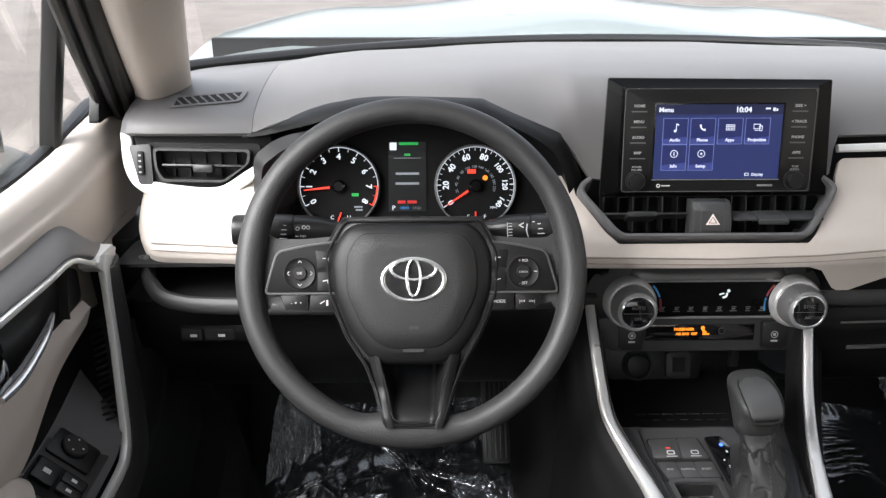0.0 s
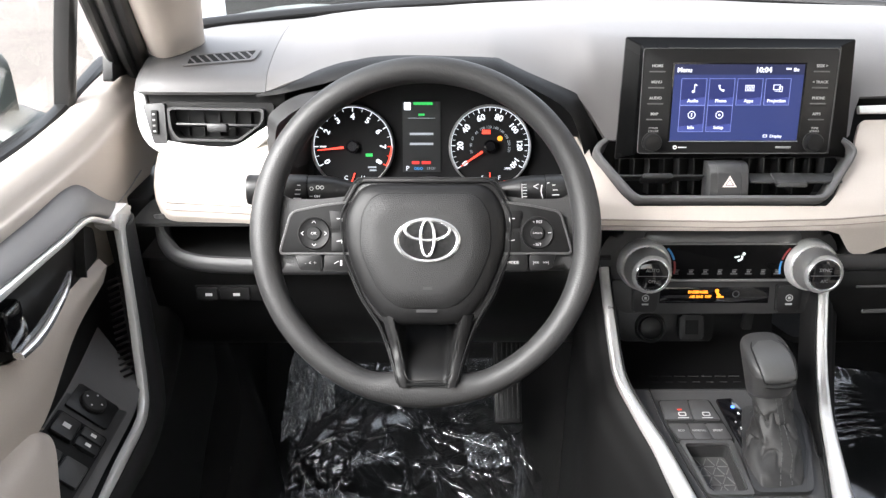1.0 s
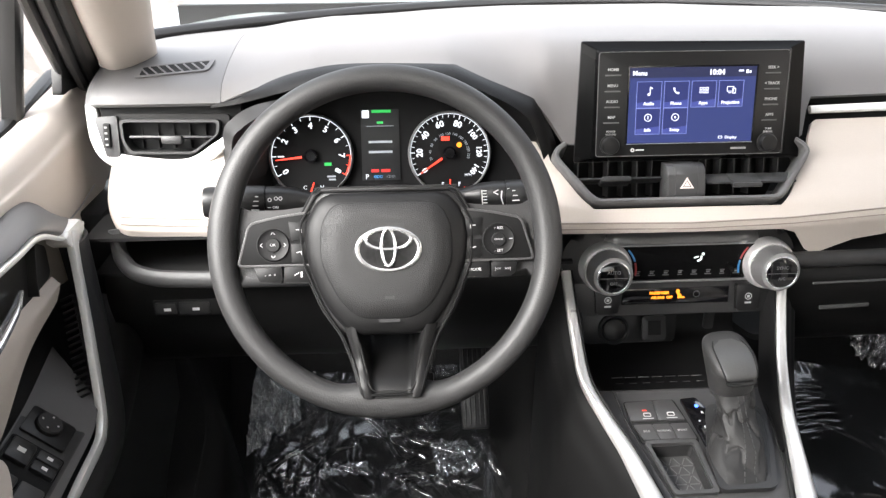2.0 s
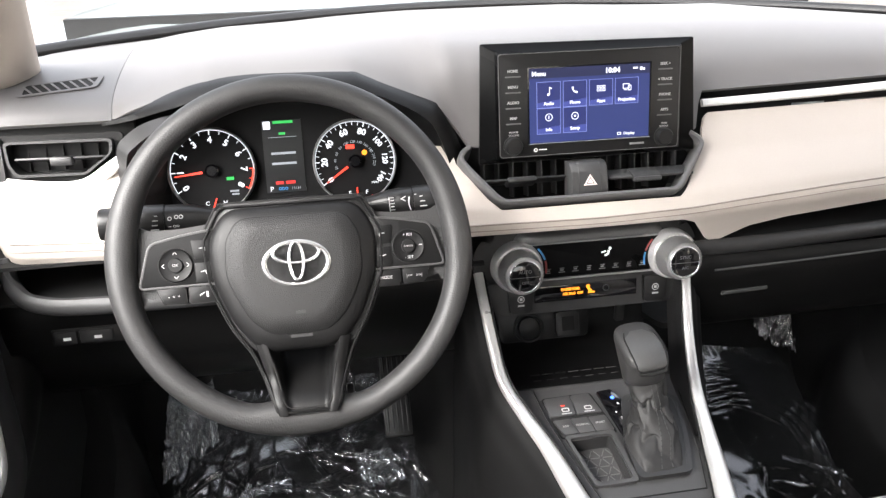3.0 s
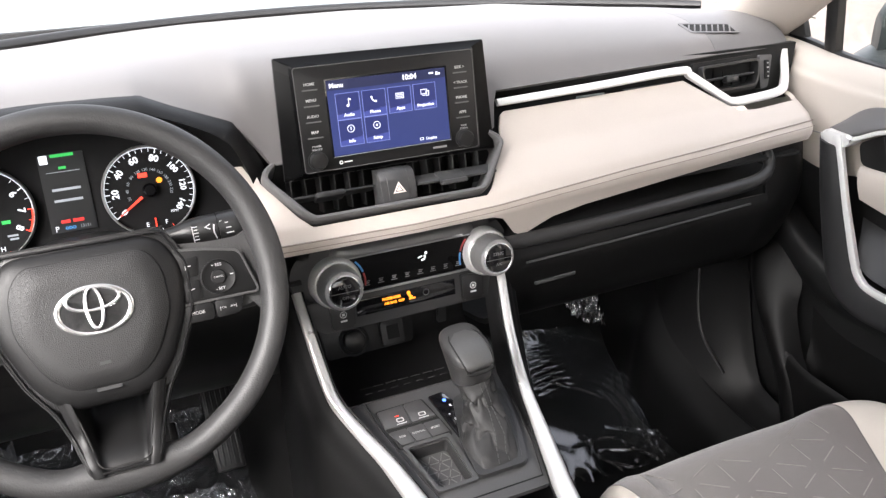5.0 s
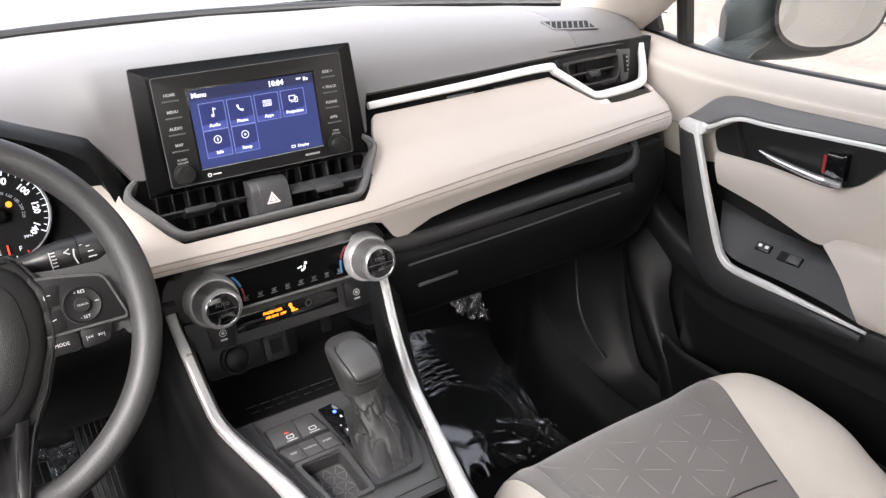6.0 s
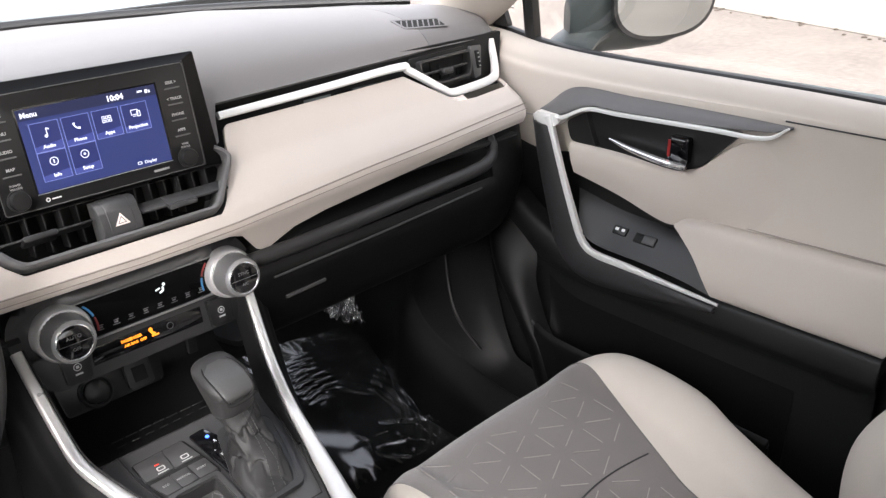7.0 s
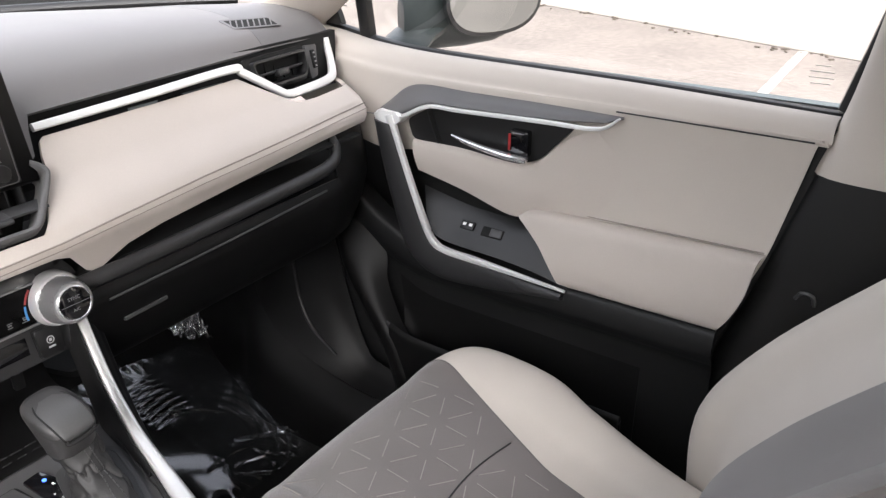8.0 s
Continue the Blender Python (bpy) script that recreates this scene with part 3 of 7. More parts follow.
part("housing_side", quilt([[(-0.555, 0.155, 0.72), (-0.550, 0.155, 0.66), (-0.54, 0.16, 0.60)], [(-0.52, 0.235, 0.72), (-0.51, 0.235, 0.66), (-0.50, 0.235, 0.60)], [(-0.40, 0.25, 0.70), (-0.40, 0.25, 0.66), (-0.40, 0.25, 0.60)]], 10, 8, 0.003), M_BLACK, dash)
part("column_shroud", sweep([(-0.37, 0.045, 0.665), (-0.37, 0.12, 0.64), (-0.37, 0.26, 0.60)], oval(0.075, 0.06, 20, 3), n=12), M_BLACK, dash, "black steering column shroud")

# outer vents: frame, slats and thumb wheel
def outer_vent(s):
    v = thing("side_vent", "black slatted side air vent in silver surround", "air vent", group="side air vents")
    m = face((-0.636, 0.190, 0.7525) if s < 0 else (0.588, 0.200, 0.7585), 12, yaw=s * 4)
    k = s
    out = [(0.060 * k, 0.0215), (-0.064 * k, 0.0215), (-0.062 * k, 0.004), (-0.030 * k, -0.0205), (0.050 * k, -0.0205), (0.058 * k, -0.006)]
    inn = [(x * 0.945, y * 0.85) for x, y in out]
    a, b = round_poly(out, 0.006, 3), round_poly(inn, 0.005, 3)
    # flat near-black plate in place of the shade deep in the duct
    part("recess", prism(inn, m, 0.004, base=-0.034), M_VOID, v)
    part("frame", frame_ring(a, b, m, 0.030, base=-0.028), M_DARK, v)
    part("surround", frame_ring(round_poly([(x * 1.16, y * 1.3) for x, y in out], 0.006, 3), a, m, 0.006, base=-0.014), M_VOID, v)
    part("blade", box((0.104, 0.014, 0.003), at(m, -0.002 * k, -0.001, -0.008) @ pose(0, 0, 0, 78, 0, 0), 0.001), M_DARK, v)
    for i in range(5):
        part("fin", box((0.0015, 0.03, 0.012), at(m, (-0.040 + 0.02 * i) * k, 0.0, -0.024)), M_VOID, v)
    part("slider", box((0.026, 0.011, 0.012), at(m, -0.004 * k, -0.003, 0.0), 0.003), M_DARK, v)
    w = part("wheel_panel", prism([(0.064 * k, 0.026), (0.063 * k, -0.028), (0.080 * k, -0.026), (0.092 * k, 0.024)], m, 0.014, bevel=0.0015, r=0.003, base=-0.016), M_GREY, v)
    part("thumb_wheel", box((0.0085, 0.030, 0.008), at(m, 0.0765 * k, 0.002, -0.002), 0.002), M_VOID, w)
    for i in range(4):
        part("wheel_mark", box((0.0032, 0.0022, 0.001), at(m, 0.0765 * k, 0.012 - 0.007 * i, 0.0025), 0), M_DIMLABEL, w)


for side in (-1, 1):
    outer_vent(side)


def pad_z(x, y):
    """Height of the dash end at a place."""
    line = smooth_line(blended(ENDS[1 if x > 0 else -1], abs(x)), 60)
    return float(np.interp(-y, -line[:, 0], line[:, 1]))


def demister(s):
    d = thing("demister_grille", "slotted grey demister grille set in the dash top", "air vent", group="demister grilles")
    cx, cy = (0.588, 0.262) if s > 0 else (-0.635, 0.252)
    c = Vector((cx, cy, pad_z(cx, cy)))
    gx = Vector((0.04, 0, pad_z(cx + 0.02, cy) - pad_z(cx - 0.02, cy))).normalized()
    gy = Vector((0, 0.03, pad_z(cx, cy + 0.015) - pad_z(cx, cy - 0.015))).normalized()
    gz = gx.cross(gy).normalized()
    m = Matrix.Translation(c + gz * 0.0012) @ Matrix((gx, gz.cross(gx), gz)).transposed().to_4x4() @ pose(0, 0, 0, 0, 0, s * -10)
    lean = [(-0.042, -0.0115), (0.036, -0.0115), (0.045, 0.0115), (-0.038, 0.0115)]
    slot = [(x * s * -1, y) for x, y in lean]
    part("bezel", frame_ring(round_poly([(x * 1.16, y * 1.3) for x, y in slot], 0.006, 3), round_poly(slot, 0.003, 3), m, 0.0012, base=-0.0004), M_PADEND, d)
    part("slot", prism(slot, m, 0.0006, base=-0.0006), M_VOID, d)
    for i in range(8):
        part("slat", box((0.0024, 0.0235, 0.0022), at(m, s * -(-0.036 + 0.0105 * i), 0, -0.0002) @ pose(0, 0, 0, 0, 0, s * -26), 0.0005), M_PADEND, d)


for side in (-1, 1):
    demister(side)

# ---- instrument cluster ----
M_WHITEGLOW = glowing("white_backlight", (0.9, 0.95, 1.0), 0.9)
M_REDGLOW = glowing("red_needle", (1.0, 0.06, 0.03), 1.3)
M_ORANGEGLOW = glowing("orange_lamp", (1.0, 0.28, 0.02), 1.4)
M_GREENGLOW = glowing("green_lamp", (0.05, 0.8, 0.15), 0.45)
M_BLUEGLOW = glowing("blue_lamp", (0.1, 0.45, 1.0), 0.8)
M_REDDIM = glowing("dim_red_lamp", (0.8, 0.05, 0.04), 0.5)
M_GREYGLOW = glowing("grey_backlight", (0.55, 0.6, 0.65), 0.35)
M_DIALFACE = material("dial_face", (0.004, 0.004, 0.0045), 0.7, bump=0, vary=0.1, spec=0.2)

cluster = thing("instrument_cluster", "lit instrument cluster with two round dials", "gauge cluster")
CL = face((-0.377, 0.222, 0.717), 18)
part("backing", prism([(-0.20, -0.10), (0.19, -0.10), (0.175, 0.06), (0.10, 0.125), (-0.10, 0.125), (-0.19, 0.06)], CL, 0.008, base=-0.02), M_DIALFACE, cluster)
R = 0.0535


def polar(m, a, r, z=0.0):
    a = radians(a)
    return at(m, r * math.cos(a), r * math.sin(a), z)


def dial(x, numbers, step, start, minor, needle, red_from=None):
    m = at(CL, x, -0.0025)
    d = part("dial", lathe([(0.0, -0.006), (R * 0.97, -0.006), (R * 0.97, -0.012), (0.0, -0.012)], m, 48), M_DIALFACE, cluster)
    part("rim_ring", lathe([(R * 0.97, -0.012), (R * 0.97, 0.0005), (R * 0.99, 0.0022), (R * 1.018, 0.0), (R * 1.018, -0.012)], m, 56), M_LEDGE, d)
    for i, n in enumerate(numbers):
        a = start - step * i
        words("number", n, 0.0112 if len(n) < 3 else 0.0096, polar(m, a, R * 0.725, -0.0055) @ pose(0, 0, 0, 0, 0, a - 90), M_WHITEGLOW, d, fat=0.0003)
        for k in range(minor if i + 1 < len(numbers) else 1):
            b = a - step * k / minor
            red = red_from is not None and i >= red_from
            part("tick", box((0.0055 if k == 0 else 0.0038, 0.0012 if k == 0 else 0.0007, 0.0006), polar(m, b, R * 0.90, -0.0055) @ pose(0, 0, 0, 0, 0, b), 0), M_REDGLOW if red else M_WHITEGLOW, d)
    arc = [m @ Vector((R * 0.955 * math.cos(radians(a)), R * 0.955 * math.sin(radians(a)), -0.005)) for a in np.linspace(start, start - step * (len(numbers) - 1), 40)]
    part("scale_arc", sweep(arc, oval(0.0004, 0.0004, 4), up=CL.to_3x3() @ Vector((0, 0, 1)), n=60), M_WHITEGLOW, d)
    nd = part("hub", lathe([(0.0085, -0.006), (0.0085, 0.002), (0.006, 0.004), (0.0, 0.004)], m, 24), M_GLOSS, d)
    part("needle", prism([(0.012, -0.0016), (R * 0.86, -0.0007), (R * 0.86, 0.0007), (0.012, 0.0016)], m @ pose(0, 0, 0, 0, 0, needle), 0.001, base=-0.001), M_REDGLOW, d)
    return m, d


mt, tach = dial(-0.0915, "012345678", 30, 210, 2, 186, red_from=7)
red = [mt @ Vector((R * 0.94 * math.cos(radians(a)), R * 0.94 * math.sin(radians(a)), -0.0045)) for a in np.linspace(0, -30, 10)]
part("red_zone", sweep(red, oval(0.0011, 0.0006, 6), up=CL.to_3x3() @ Vector((0, 0, 1)), n=16), M_REDGLOW, tach)
ms, speedo = dial(0.0885, ["0", "20", "40", "60", "80", "100", "120", "140"], 35.3, 214, 4, 214)
for i, n in enumerate(["20", "40", "60", "80", "100", "120", "140", "160", "180", "200", "220"]):
    a = 196 - 20.5 * i
    words("small_number", n, 0.0048, polar(ms, a, R * 0.47, -0.0055) @ pose(0, 0, 0, 0, 0, a - 90), M_GREYGLOW, speedo)
for m, d, lo, hi in ((mt, tach, "C", "H"), (ms, speedo, "E", "F")):
    words("sub_letter", lo, 0.0075, at(m, -0.0095, -0.041, -0.0055), M_WHITEGLOW, d)
    words("sub_letter", hi, 0.0075, at(m, 0.0125, -0.041, -0.0055), M_WHITEGLOW, d)
    part("sub_needle", box((0.0016, 0.014, 0.001), at(m, 0.0, -0.041, -0.003) @ pose(0, 0, 0, 0, 0, -20 if d is tach else 0), 0), M_REDGLOW, d)
    for i in range(4):
        part("sub_tick", box((0.0008, 0.003, 0.0006), polar(m, -112 + 15 * i, R * 0.93, -0.0055) @ pose(0, 0, 0, 0, 0, -22 + 15 * i), 0), M_REDGLOW if i == 3 else M_WHITEGLOW, d)
part("eco_lamp", box((0.009, 0.004, 0.0006), at(mt, 0.021, -0.011, -0.0055), 0), M_GREENGLOW, tach)
part("unit_mark", box((0.011, 0.0022, 0.0006), at(mt, 0.025, -0.027, -0.0055), 0), M_GREYGLOW, tach)
part("unit_mark", box((0.009, 0.0022, 0.0006), at(mt, 0.026, -0.031, -0.0055), 0), M_GREYGLOW, tach)
part("warning_lamp", box((0.011, 0.0055, 0.0006), at(ms, -0.005, 0.019, -0.0055), 0), M_REDGLOW, speedo)
part("belt_lamp", lathe([(0.0, 0), (0.0035, 0.0), (0.0035, 0.0006), (0.0, 0.0006)], at(ms, 0.013, 0.0105, -0.0055), 10), M_ORANGEGLOW, speedo)
words("unit_word", "MPH", 0.0045, at(ms, 0.024, -0.029, -0.0055), M_WHITEGLOW, speedo)

centre_info = part("info_screen", prism(rect(0.050, 0.092), at(CL, -0.0015, 0.010), 0.002, base=-0.012), glowing("info_screen_dark", (0.010, 0.011, 0.012), 0.4), cluster)
IS = at(CL, -0.0015, 0.010, -0.0098)
part("icon_box", box((0.009, 0.010, 0.0006), at(IS, -0.0185, 0.040), 0.001), M_WHITEGLOW, centre_info)
part("status_bar", box((0.025, 0.0035, 0.0006), at(IS, 0.002, 0.0435), 0), M_GREENGLOW, centre_info)
part("status_bar", box((0.008, 0.003, 0.0006), at(IS, 0.0, 0.029), 0), M_GREENGLOW, centre_info)
part("rule", box((0.036, 0.0007, 0.0006), at(IS, 0.0, 0.0245), 0), M_GREYGLOW, centre_info)
for y in (0.004, -0.009):
    part("message_bar", box((0.031, 0.0030, 0.0006), at(IS, 0.0, y), 0), M_GREYGLOW, centre_info)
for x, w in ((-0.008, 0.010), (0.006, 0.012)):
    part("warning_bar", box((w, 0.004, 0.0006), at(IS, x, -0.0335), 0), M_REDDIM, centre_info)
words("gear_letter", "P", 0.009, at(IS, -0.0185, -0.0415), M_WHITEGLOW, centre_info)
words("odo_word", "ODO", 0.005, at(IS, -0.004, -0.0415), M_BLUEGLOW, centre_info)
words("odo_digits", "13131", 0.005, at(IS, 0.0125, -0.0415), M_GREYGLOW, centre_info)

# ---- steering wheel ----
wheel = thing("steering_wheel", "black three-spoke steering wheel with a chrome oval emblem", "steering wheel")
W = face((-0.37, 0.0, 0.6885), 24.5)
axis = W.to_3x3() @ Vector((0, 0, 1))


def wheel_rim():
    rows = []
    for i in range(128):
        a = 2 * math.pi * i / 128
        fat = 1.0 + 0.42 * math.exp(-((a - 1.5 * math.pi) / 0.28) ** 4) + 0.10 * (math.exp(-((a - 0.12) / 0.3) ** 2) + math.exp(-((a - math.pi + 0.12) / 0.3) ** 2) + math.exp(-((a - 2 * math.pi - 0.12) / 0.3) ** 2))
        c = Vector((math.cos(a), math.sin(a), 0))
        rows.append([W @ (c * (0.1742 - 0.0138 * (fat - 1) + u * fat) + Vector((0, 0, w))) for u, w in oval(0.0138, 0.0172, 20, 2.2)])
    rows.append(rows[0])
    bm = grid_mesh(rows, wrap=True)
    bmesh.ops.remove_doubles(bm, verts=bm.verts[:], dist=1e-6)
    return bm


part("rim", wheel_rim(), M_WHEEL, wheel)
def lift(y):
    """Height of the lower spoke as it climbs onto the rim."""
    t = min(1.0, max(0.0, (-y - 0.122) / 0.032))
    return 0.0160 * t * t * (3 - 2 * t)


BEZ = [(-0.074, 0.058), (0.074, 0.058), (0.094, 0.022), (0.092, -0.022), (0.072, -0.07), (0.054, -0.10), (0.043, -0.13), (0.0325, -0.1625), (-0.0285, -0.1625), (-0.039, -0.13), (-0.050, -0.10), (-0.070, -0.07), (-0.090, -0.022), (-0.094, 0.022)]
part("hub_bezel", prism([(x, max(y, -0.098)) if y > -0.12 else (0.0545 if x > 0 else -0.0505, -0.0985) for x, y in BEZ if y > -0.11], W, 0.036, bevel=0.004, r=0.008, base=-0.034, seg=3), M_BLACK, wheel, "satin black hub surround")
ring_line = [W @ Vector((x * 0.968, y * 0.968 - 0.002, 0.0045 + lift(y))) for x, y in round_poly(BEZ, 0.008, 4)]
part("gloss_piping", sweep([tuple(p) for p in ring_line], oval(0.0012, 0.0014, 6), up=axis, n=160, closed=True), M_POD, wheel)
outer_line = [W @ Vector((x * 1.005, y * 1.002, 0.0015 + lift(y))) for x, y in round_poly(BEZ, 0.008, 4)]
part("gloss_piping", sweep([tuple(p) for p in outer_line], oval(0.0010, 0.0014, 6), up=axis, n=160, closed=True), M_VOID, wheel)
PADP = [(-0.068, 0.052), (0.068, 0.052), (0.087, 0.02), (0.085, -0.02), (0.067, -0.066), (0.046, -0.092), (0.028, -0.099), (-0.028, -0.099), (-0.046, -0.092), (-0.067, -0.066), (-0.085, -0.02), (-0.087, 0.02)]
def dome(poly, steps, r):
    """Rings of an outline shrunk towards its middle, each at a height."""
    ring_pts = round_poly(poly, r, 5)
    rows = [[(x * f, y * f - 0.018 * (1 - f), h) for x, y in ring_pts] for f, h in steps]
    bm = grid_mesh(rows, wrap=True, caps=True)
    bm.transform(W)
    return bm


part("airbag_cover", dome(PADP, ((1.0, -0.03), (1.0, 0.001), (0.992, 0.004), (0.97, 0.0075), (0.93, 0.0105), (0.86, 0.0132), (0.78, 0.0148), (0.70, 0.0152)), 0.016), M_HUB, wheel, "moulded black airbag cover", angle=60)
M_GRAIN = material("pebbled_plastic", (0.0115, 0.0115, 0.0117), 0.5, grain=500, bump=0.6, bump_scale=620, vary=0.14, voronoi=True, depth=0.0008, spec=0.4)
GRAINP = [(-0.062, 0.050), (0.062, 0.050), (0.078, 0.026), (0.080, -0.020), (0.058, -0.068), (0.034, -0.090), (-0.034, -0.090), (-0.058, -0.068), (-0.080, -0.020), (-0.078, 0.026)]
part("grain_panel", dome(GRAINP, ((0.872, 0.010), (0.868, 0.0150), (0.856, 0.0164), (0.6, 0.0172), (0.3, 0.0176)), 0.016), M_GRAIN, wheel, "pebble-grained centre of the airbag cover", angle=60)
E0 = at(W, 0.002, -0.0085, 0.0172)


def oval_ring(m, a, b, ta, tb, h):
    n = 40
    o = [(a * math.cos(2 * math.pi * i / n), b * math.sin(2 * math.pi * i / n)) for i in range(n)]
    q = [((a - ta) * math.cos(2 * math.pi * i / n), (b - tb) * math.sin(2 * math.pi * i / n)) for i in range(n)]
    return frame_ring(o, q, m, h)


def ring(m, r, t, h):
    return oval_ring(m, r, r, t, t, h)


def oval_tube(m, a, b, ta, tb, h):
    """A rounded chrome oval, wider at its sides than at top and bottom."""
    rows = []
    for i in range(64):
        t = 2 * math.pi * i / 64
        c, q = math.cos(t), math.sin(t)
        w = ta * c * c + tb * q * q
        n = Vector((c / a, q / b, 0)).normalized()
        mid = Vector(((a - ta / 2) * c, (b - tb / 2) * q, 0))
        rows.append([m @ (mid + n * u * w / 2 + Vector((0, 0, v * h))) for u, v in oval(1.0, 1.0, 10)])
    rows.append(rows[0])
    bm = grid_mesh(rows, wrap=True)
    bmesh.ops.remove_doubles(bm, verts=bm.verts[:], dist=1e-7)
    return bm


emblem = part("emblem", oval_tube(E0, 0.0354, 0.0241, 0.0060, 0.0040, 0.0026), M_EMBLEM, wheel, "chrome oval emblem", angle=70)
part("emblem_base", lathe([(0.0, -0.001), (1.0, -0.001), (1.0, 0.0004), (0.0, 0.0004)], E0 @ Matrix.Diagonal((0.0335, 0.0225, 1, 1)), 40), M_HUB, emblem)
part("oval_bar", oval_tube(at(E0, 0, 0.0105, 0.0006), 0.0256, 0.0122, 0.0042, 0.0034, 0.0024), M_EMBLEM, emblem, angle=70)
part("oval_bar", oval_tube(at(E0, 0, 0.0020, 0.0010), 0.0092, 0.0205, 0.0040, 0.0032, 0.0024), M_EMBLEM, emblem, angle=70)
part("airbag_mark", box((0.010, 0.003, 0.0006), at(W, 0.002, -0.059, 0.0174), 0), M_DARK, wheel)
part("maker_mark", box((0.022, 0.0032, 0.0005), at(W, 0.001, -0.083, 0.0162), 0), M_DARK, wheel)
def lower_spoke():
    rows = []
    for y, half, deep in ((-0.088, 0.0500, -0.060), (-0.100, 0.0465, -0.055), (-0.112, 0.0435, -0.046), (-0.122, 0.0405, -0.034), (-0.132, 0.0380, -0.018), (-0.142, 0.0355, -0.007), (-0.152, 0.0335, -0.001), (-0.1625, 0.0305, 0.002)):
        up = lift(y)
        rows.append([W @ Vector((0.002 + half * f, y, (h if h is not None else deep) + up)) for f, h in ((-1.0, 0.001), (-0.96, 0.0052), (-0.70, 0.0058), (-0.56, None), (-0.28, None), (0, None), (0.28, None), (0.56, None), (0.70, 0.0058), (0.96, 0.0052), (1.0, 0.001))])
    return quilt(rows, 24, 40, 0.003)


spoke = part("lower_spoke", lower_spoke(), M_HUB, wheel, "charcoal V-shaped lower spoke with a hollow", angle=60)
vee = [(-0.0335, -0.096), (-0.0245, -0.136), (-0.0215, -0.149), (-0.015, -0.155), (0.002, -0.1555), (0.019, -0.155), (0.0255, -0.149), (0.0285, -0.136), (0.0375, -0.096)]
part("spoke_groove", sweep([tuple(W @ Vector((x, y, 0.0062 + lift(y)))) for x, y in vee], oval(0.0007, 0.0007, 6), up=axis, n=60), M_VOID, spoke)


def side_spoke(s):
    arm = part("spoke", prism([(s * 0.076, 0.040), (s * 0.112, 0.036), (s * 0.146, 0.036), (s * 0.164, 0.046), (s * 0.168, -0.040), (s * 0.156, -0.030), (s * 0.141, -0.036), (s * 0.076, -0.038)], W, 0.022, bevel=0.008, r=0.008, base=-0.026, seg=4), M_WHEEL, wheel, "grey-black spoke arm")
    edge = [(0.078, -0.0225), (0.1535, -0.0225), (0.1555, -0.0195), (0.1450, 0.0175), (0.1405, 0.0225), (0.1120, 0.0285), (0.078, 0.0330)]
    pod = part("switch_pod", prism([(s * x, y) for x, y in edge], W, 0.010, bevel=0.0012, r=0.0025, base=-0.0065), M_POD, wheel, "black switch pod with a satin edge")
    part("spoke_trim", sweep([tuple(W @ Vector((s * x, y, 0.0030))) for x, y in round_poly(edge, 0.003, 3)[3:-3]], oval(0.0013, 0.0010, 8, 3), up=axis, n=70, smooth=False), M_TRIM, pod, "satin grey trim of the spoke")
    c = at(W, s * 0.119, -0.001, 0.0030)
    part("dial_button", lathe([(0.0172, -0.002), (0.0172, 0.0018), (0.0162, 0.0030), (0.0150, 0.0024), (0.0090, 0.0016), (0.0, 0.0016)], c, 40), M_POD, pod)
    part("dial_gap", ring(at(c, 0, 0, 0.0004), 0.0182, 0.0010, 0.0004), M_VOID, pod)
    part("centre_button", lathe([(0.0074, 0.001), (0.0074, 0.0032), (0.0066, 0.0040), (0.0, 0.0040)], c, 24), M_HUB, pod)
    for a in (0, 90, 180, 270):
        if s < 0:
            mm = polar(c, a, 0.0122, 0.0026) @ pose(0, 0, 0, 0, 0, a)
            part("arrow_mark", join(box((0.0030, 0.0006, 0.0003), mm @ Matrix.Translation((0, 0.0011, 0)) @ pose(0, 0, 0, 0, 0, -40)), box((0.0030, 0.0006, 0.0003), mm @ Matrix.Translation((0, -0.0011, 0)) @ pose(0, 0, 0, 0, 0, 40))), M_KEYMARK, pod)
    words("button_word", "OK" if s < 0 else "CANCEL", 0.0042 if s < 0 else 0.0026, at(c, 0, 0, 0.0042), M_KEYMARK, pod)
    if s > 0:
        words("button_word", "+ RES", 0.0042, at(c, 0, 0.0120, 0.0026), M_KEYMARK, pod)
        words("button_word", "- SET", 0.0042, at(c, 0, -0.0120, 0.0026), M_KEYMARK, pod)
        part("lane_mark", box((0.0035, 0.0009, 0.0004), at(c, 0.0130, 0.0005, 0.0027), 0), M_KEYMARK, pod)
    for y, h in ((0.0135, 0.0195), (-0.0100, 0.0205)):
        k = part("key", prism([(s * 0.0840, -h / 2), (s * 0.1005, -h / 2), (s * (0.1005 if y < 0 else 0.1030), h / 2), (s * 0.0840, h / 2)], at(W, 0, y, 0.0025), 0.0022, bevel=0.0007, r=0.002), M_POD, pod)
        part("key_mark", join(box((0.0058, 0.0009, 0.0006), at(W, s * 0.0920, y + 0.0012, 0.0046) @ pose(0, 0, 0, 0, 0, 15 if y < 0 else 0), 0), box((0.0011, 0.0040, 0.0006), at(W, s * 0.0895, y - 0.0002, 0.0046) @ pose(0, 0, 0, 0, 0, 20 if y < 0 else 0), 0)), M_KEYMARK, k)
    low = (((-0.1405, -0.0240), (-0.1105, -0.0240), (-0.1105, -0.0412), (-0.1340, -0.0400)), ((-0.1085, -0.0240), (-0.0800, -0.0240), (-0.0800, -0.0412), (-0.1085, -0.0412)))
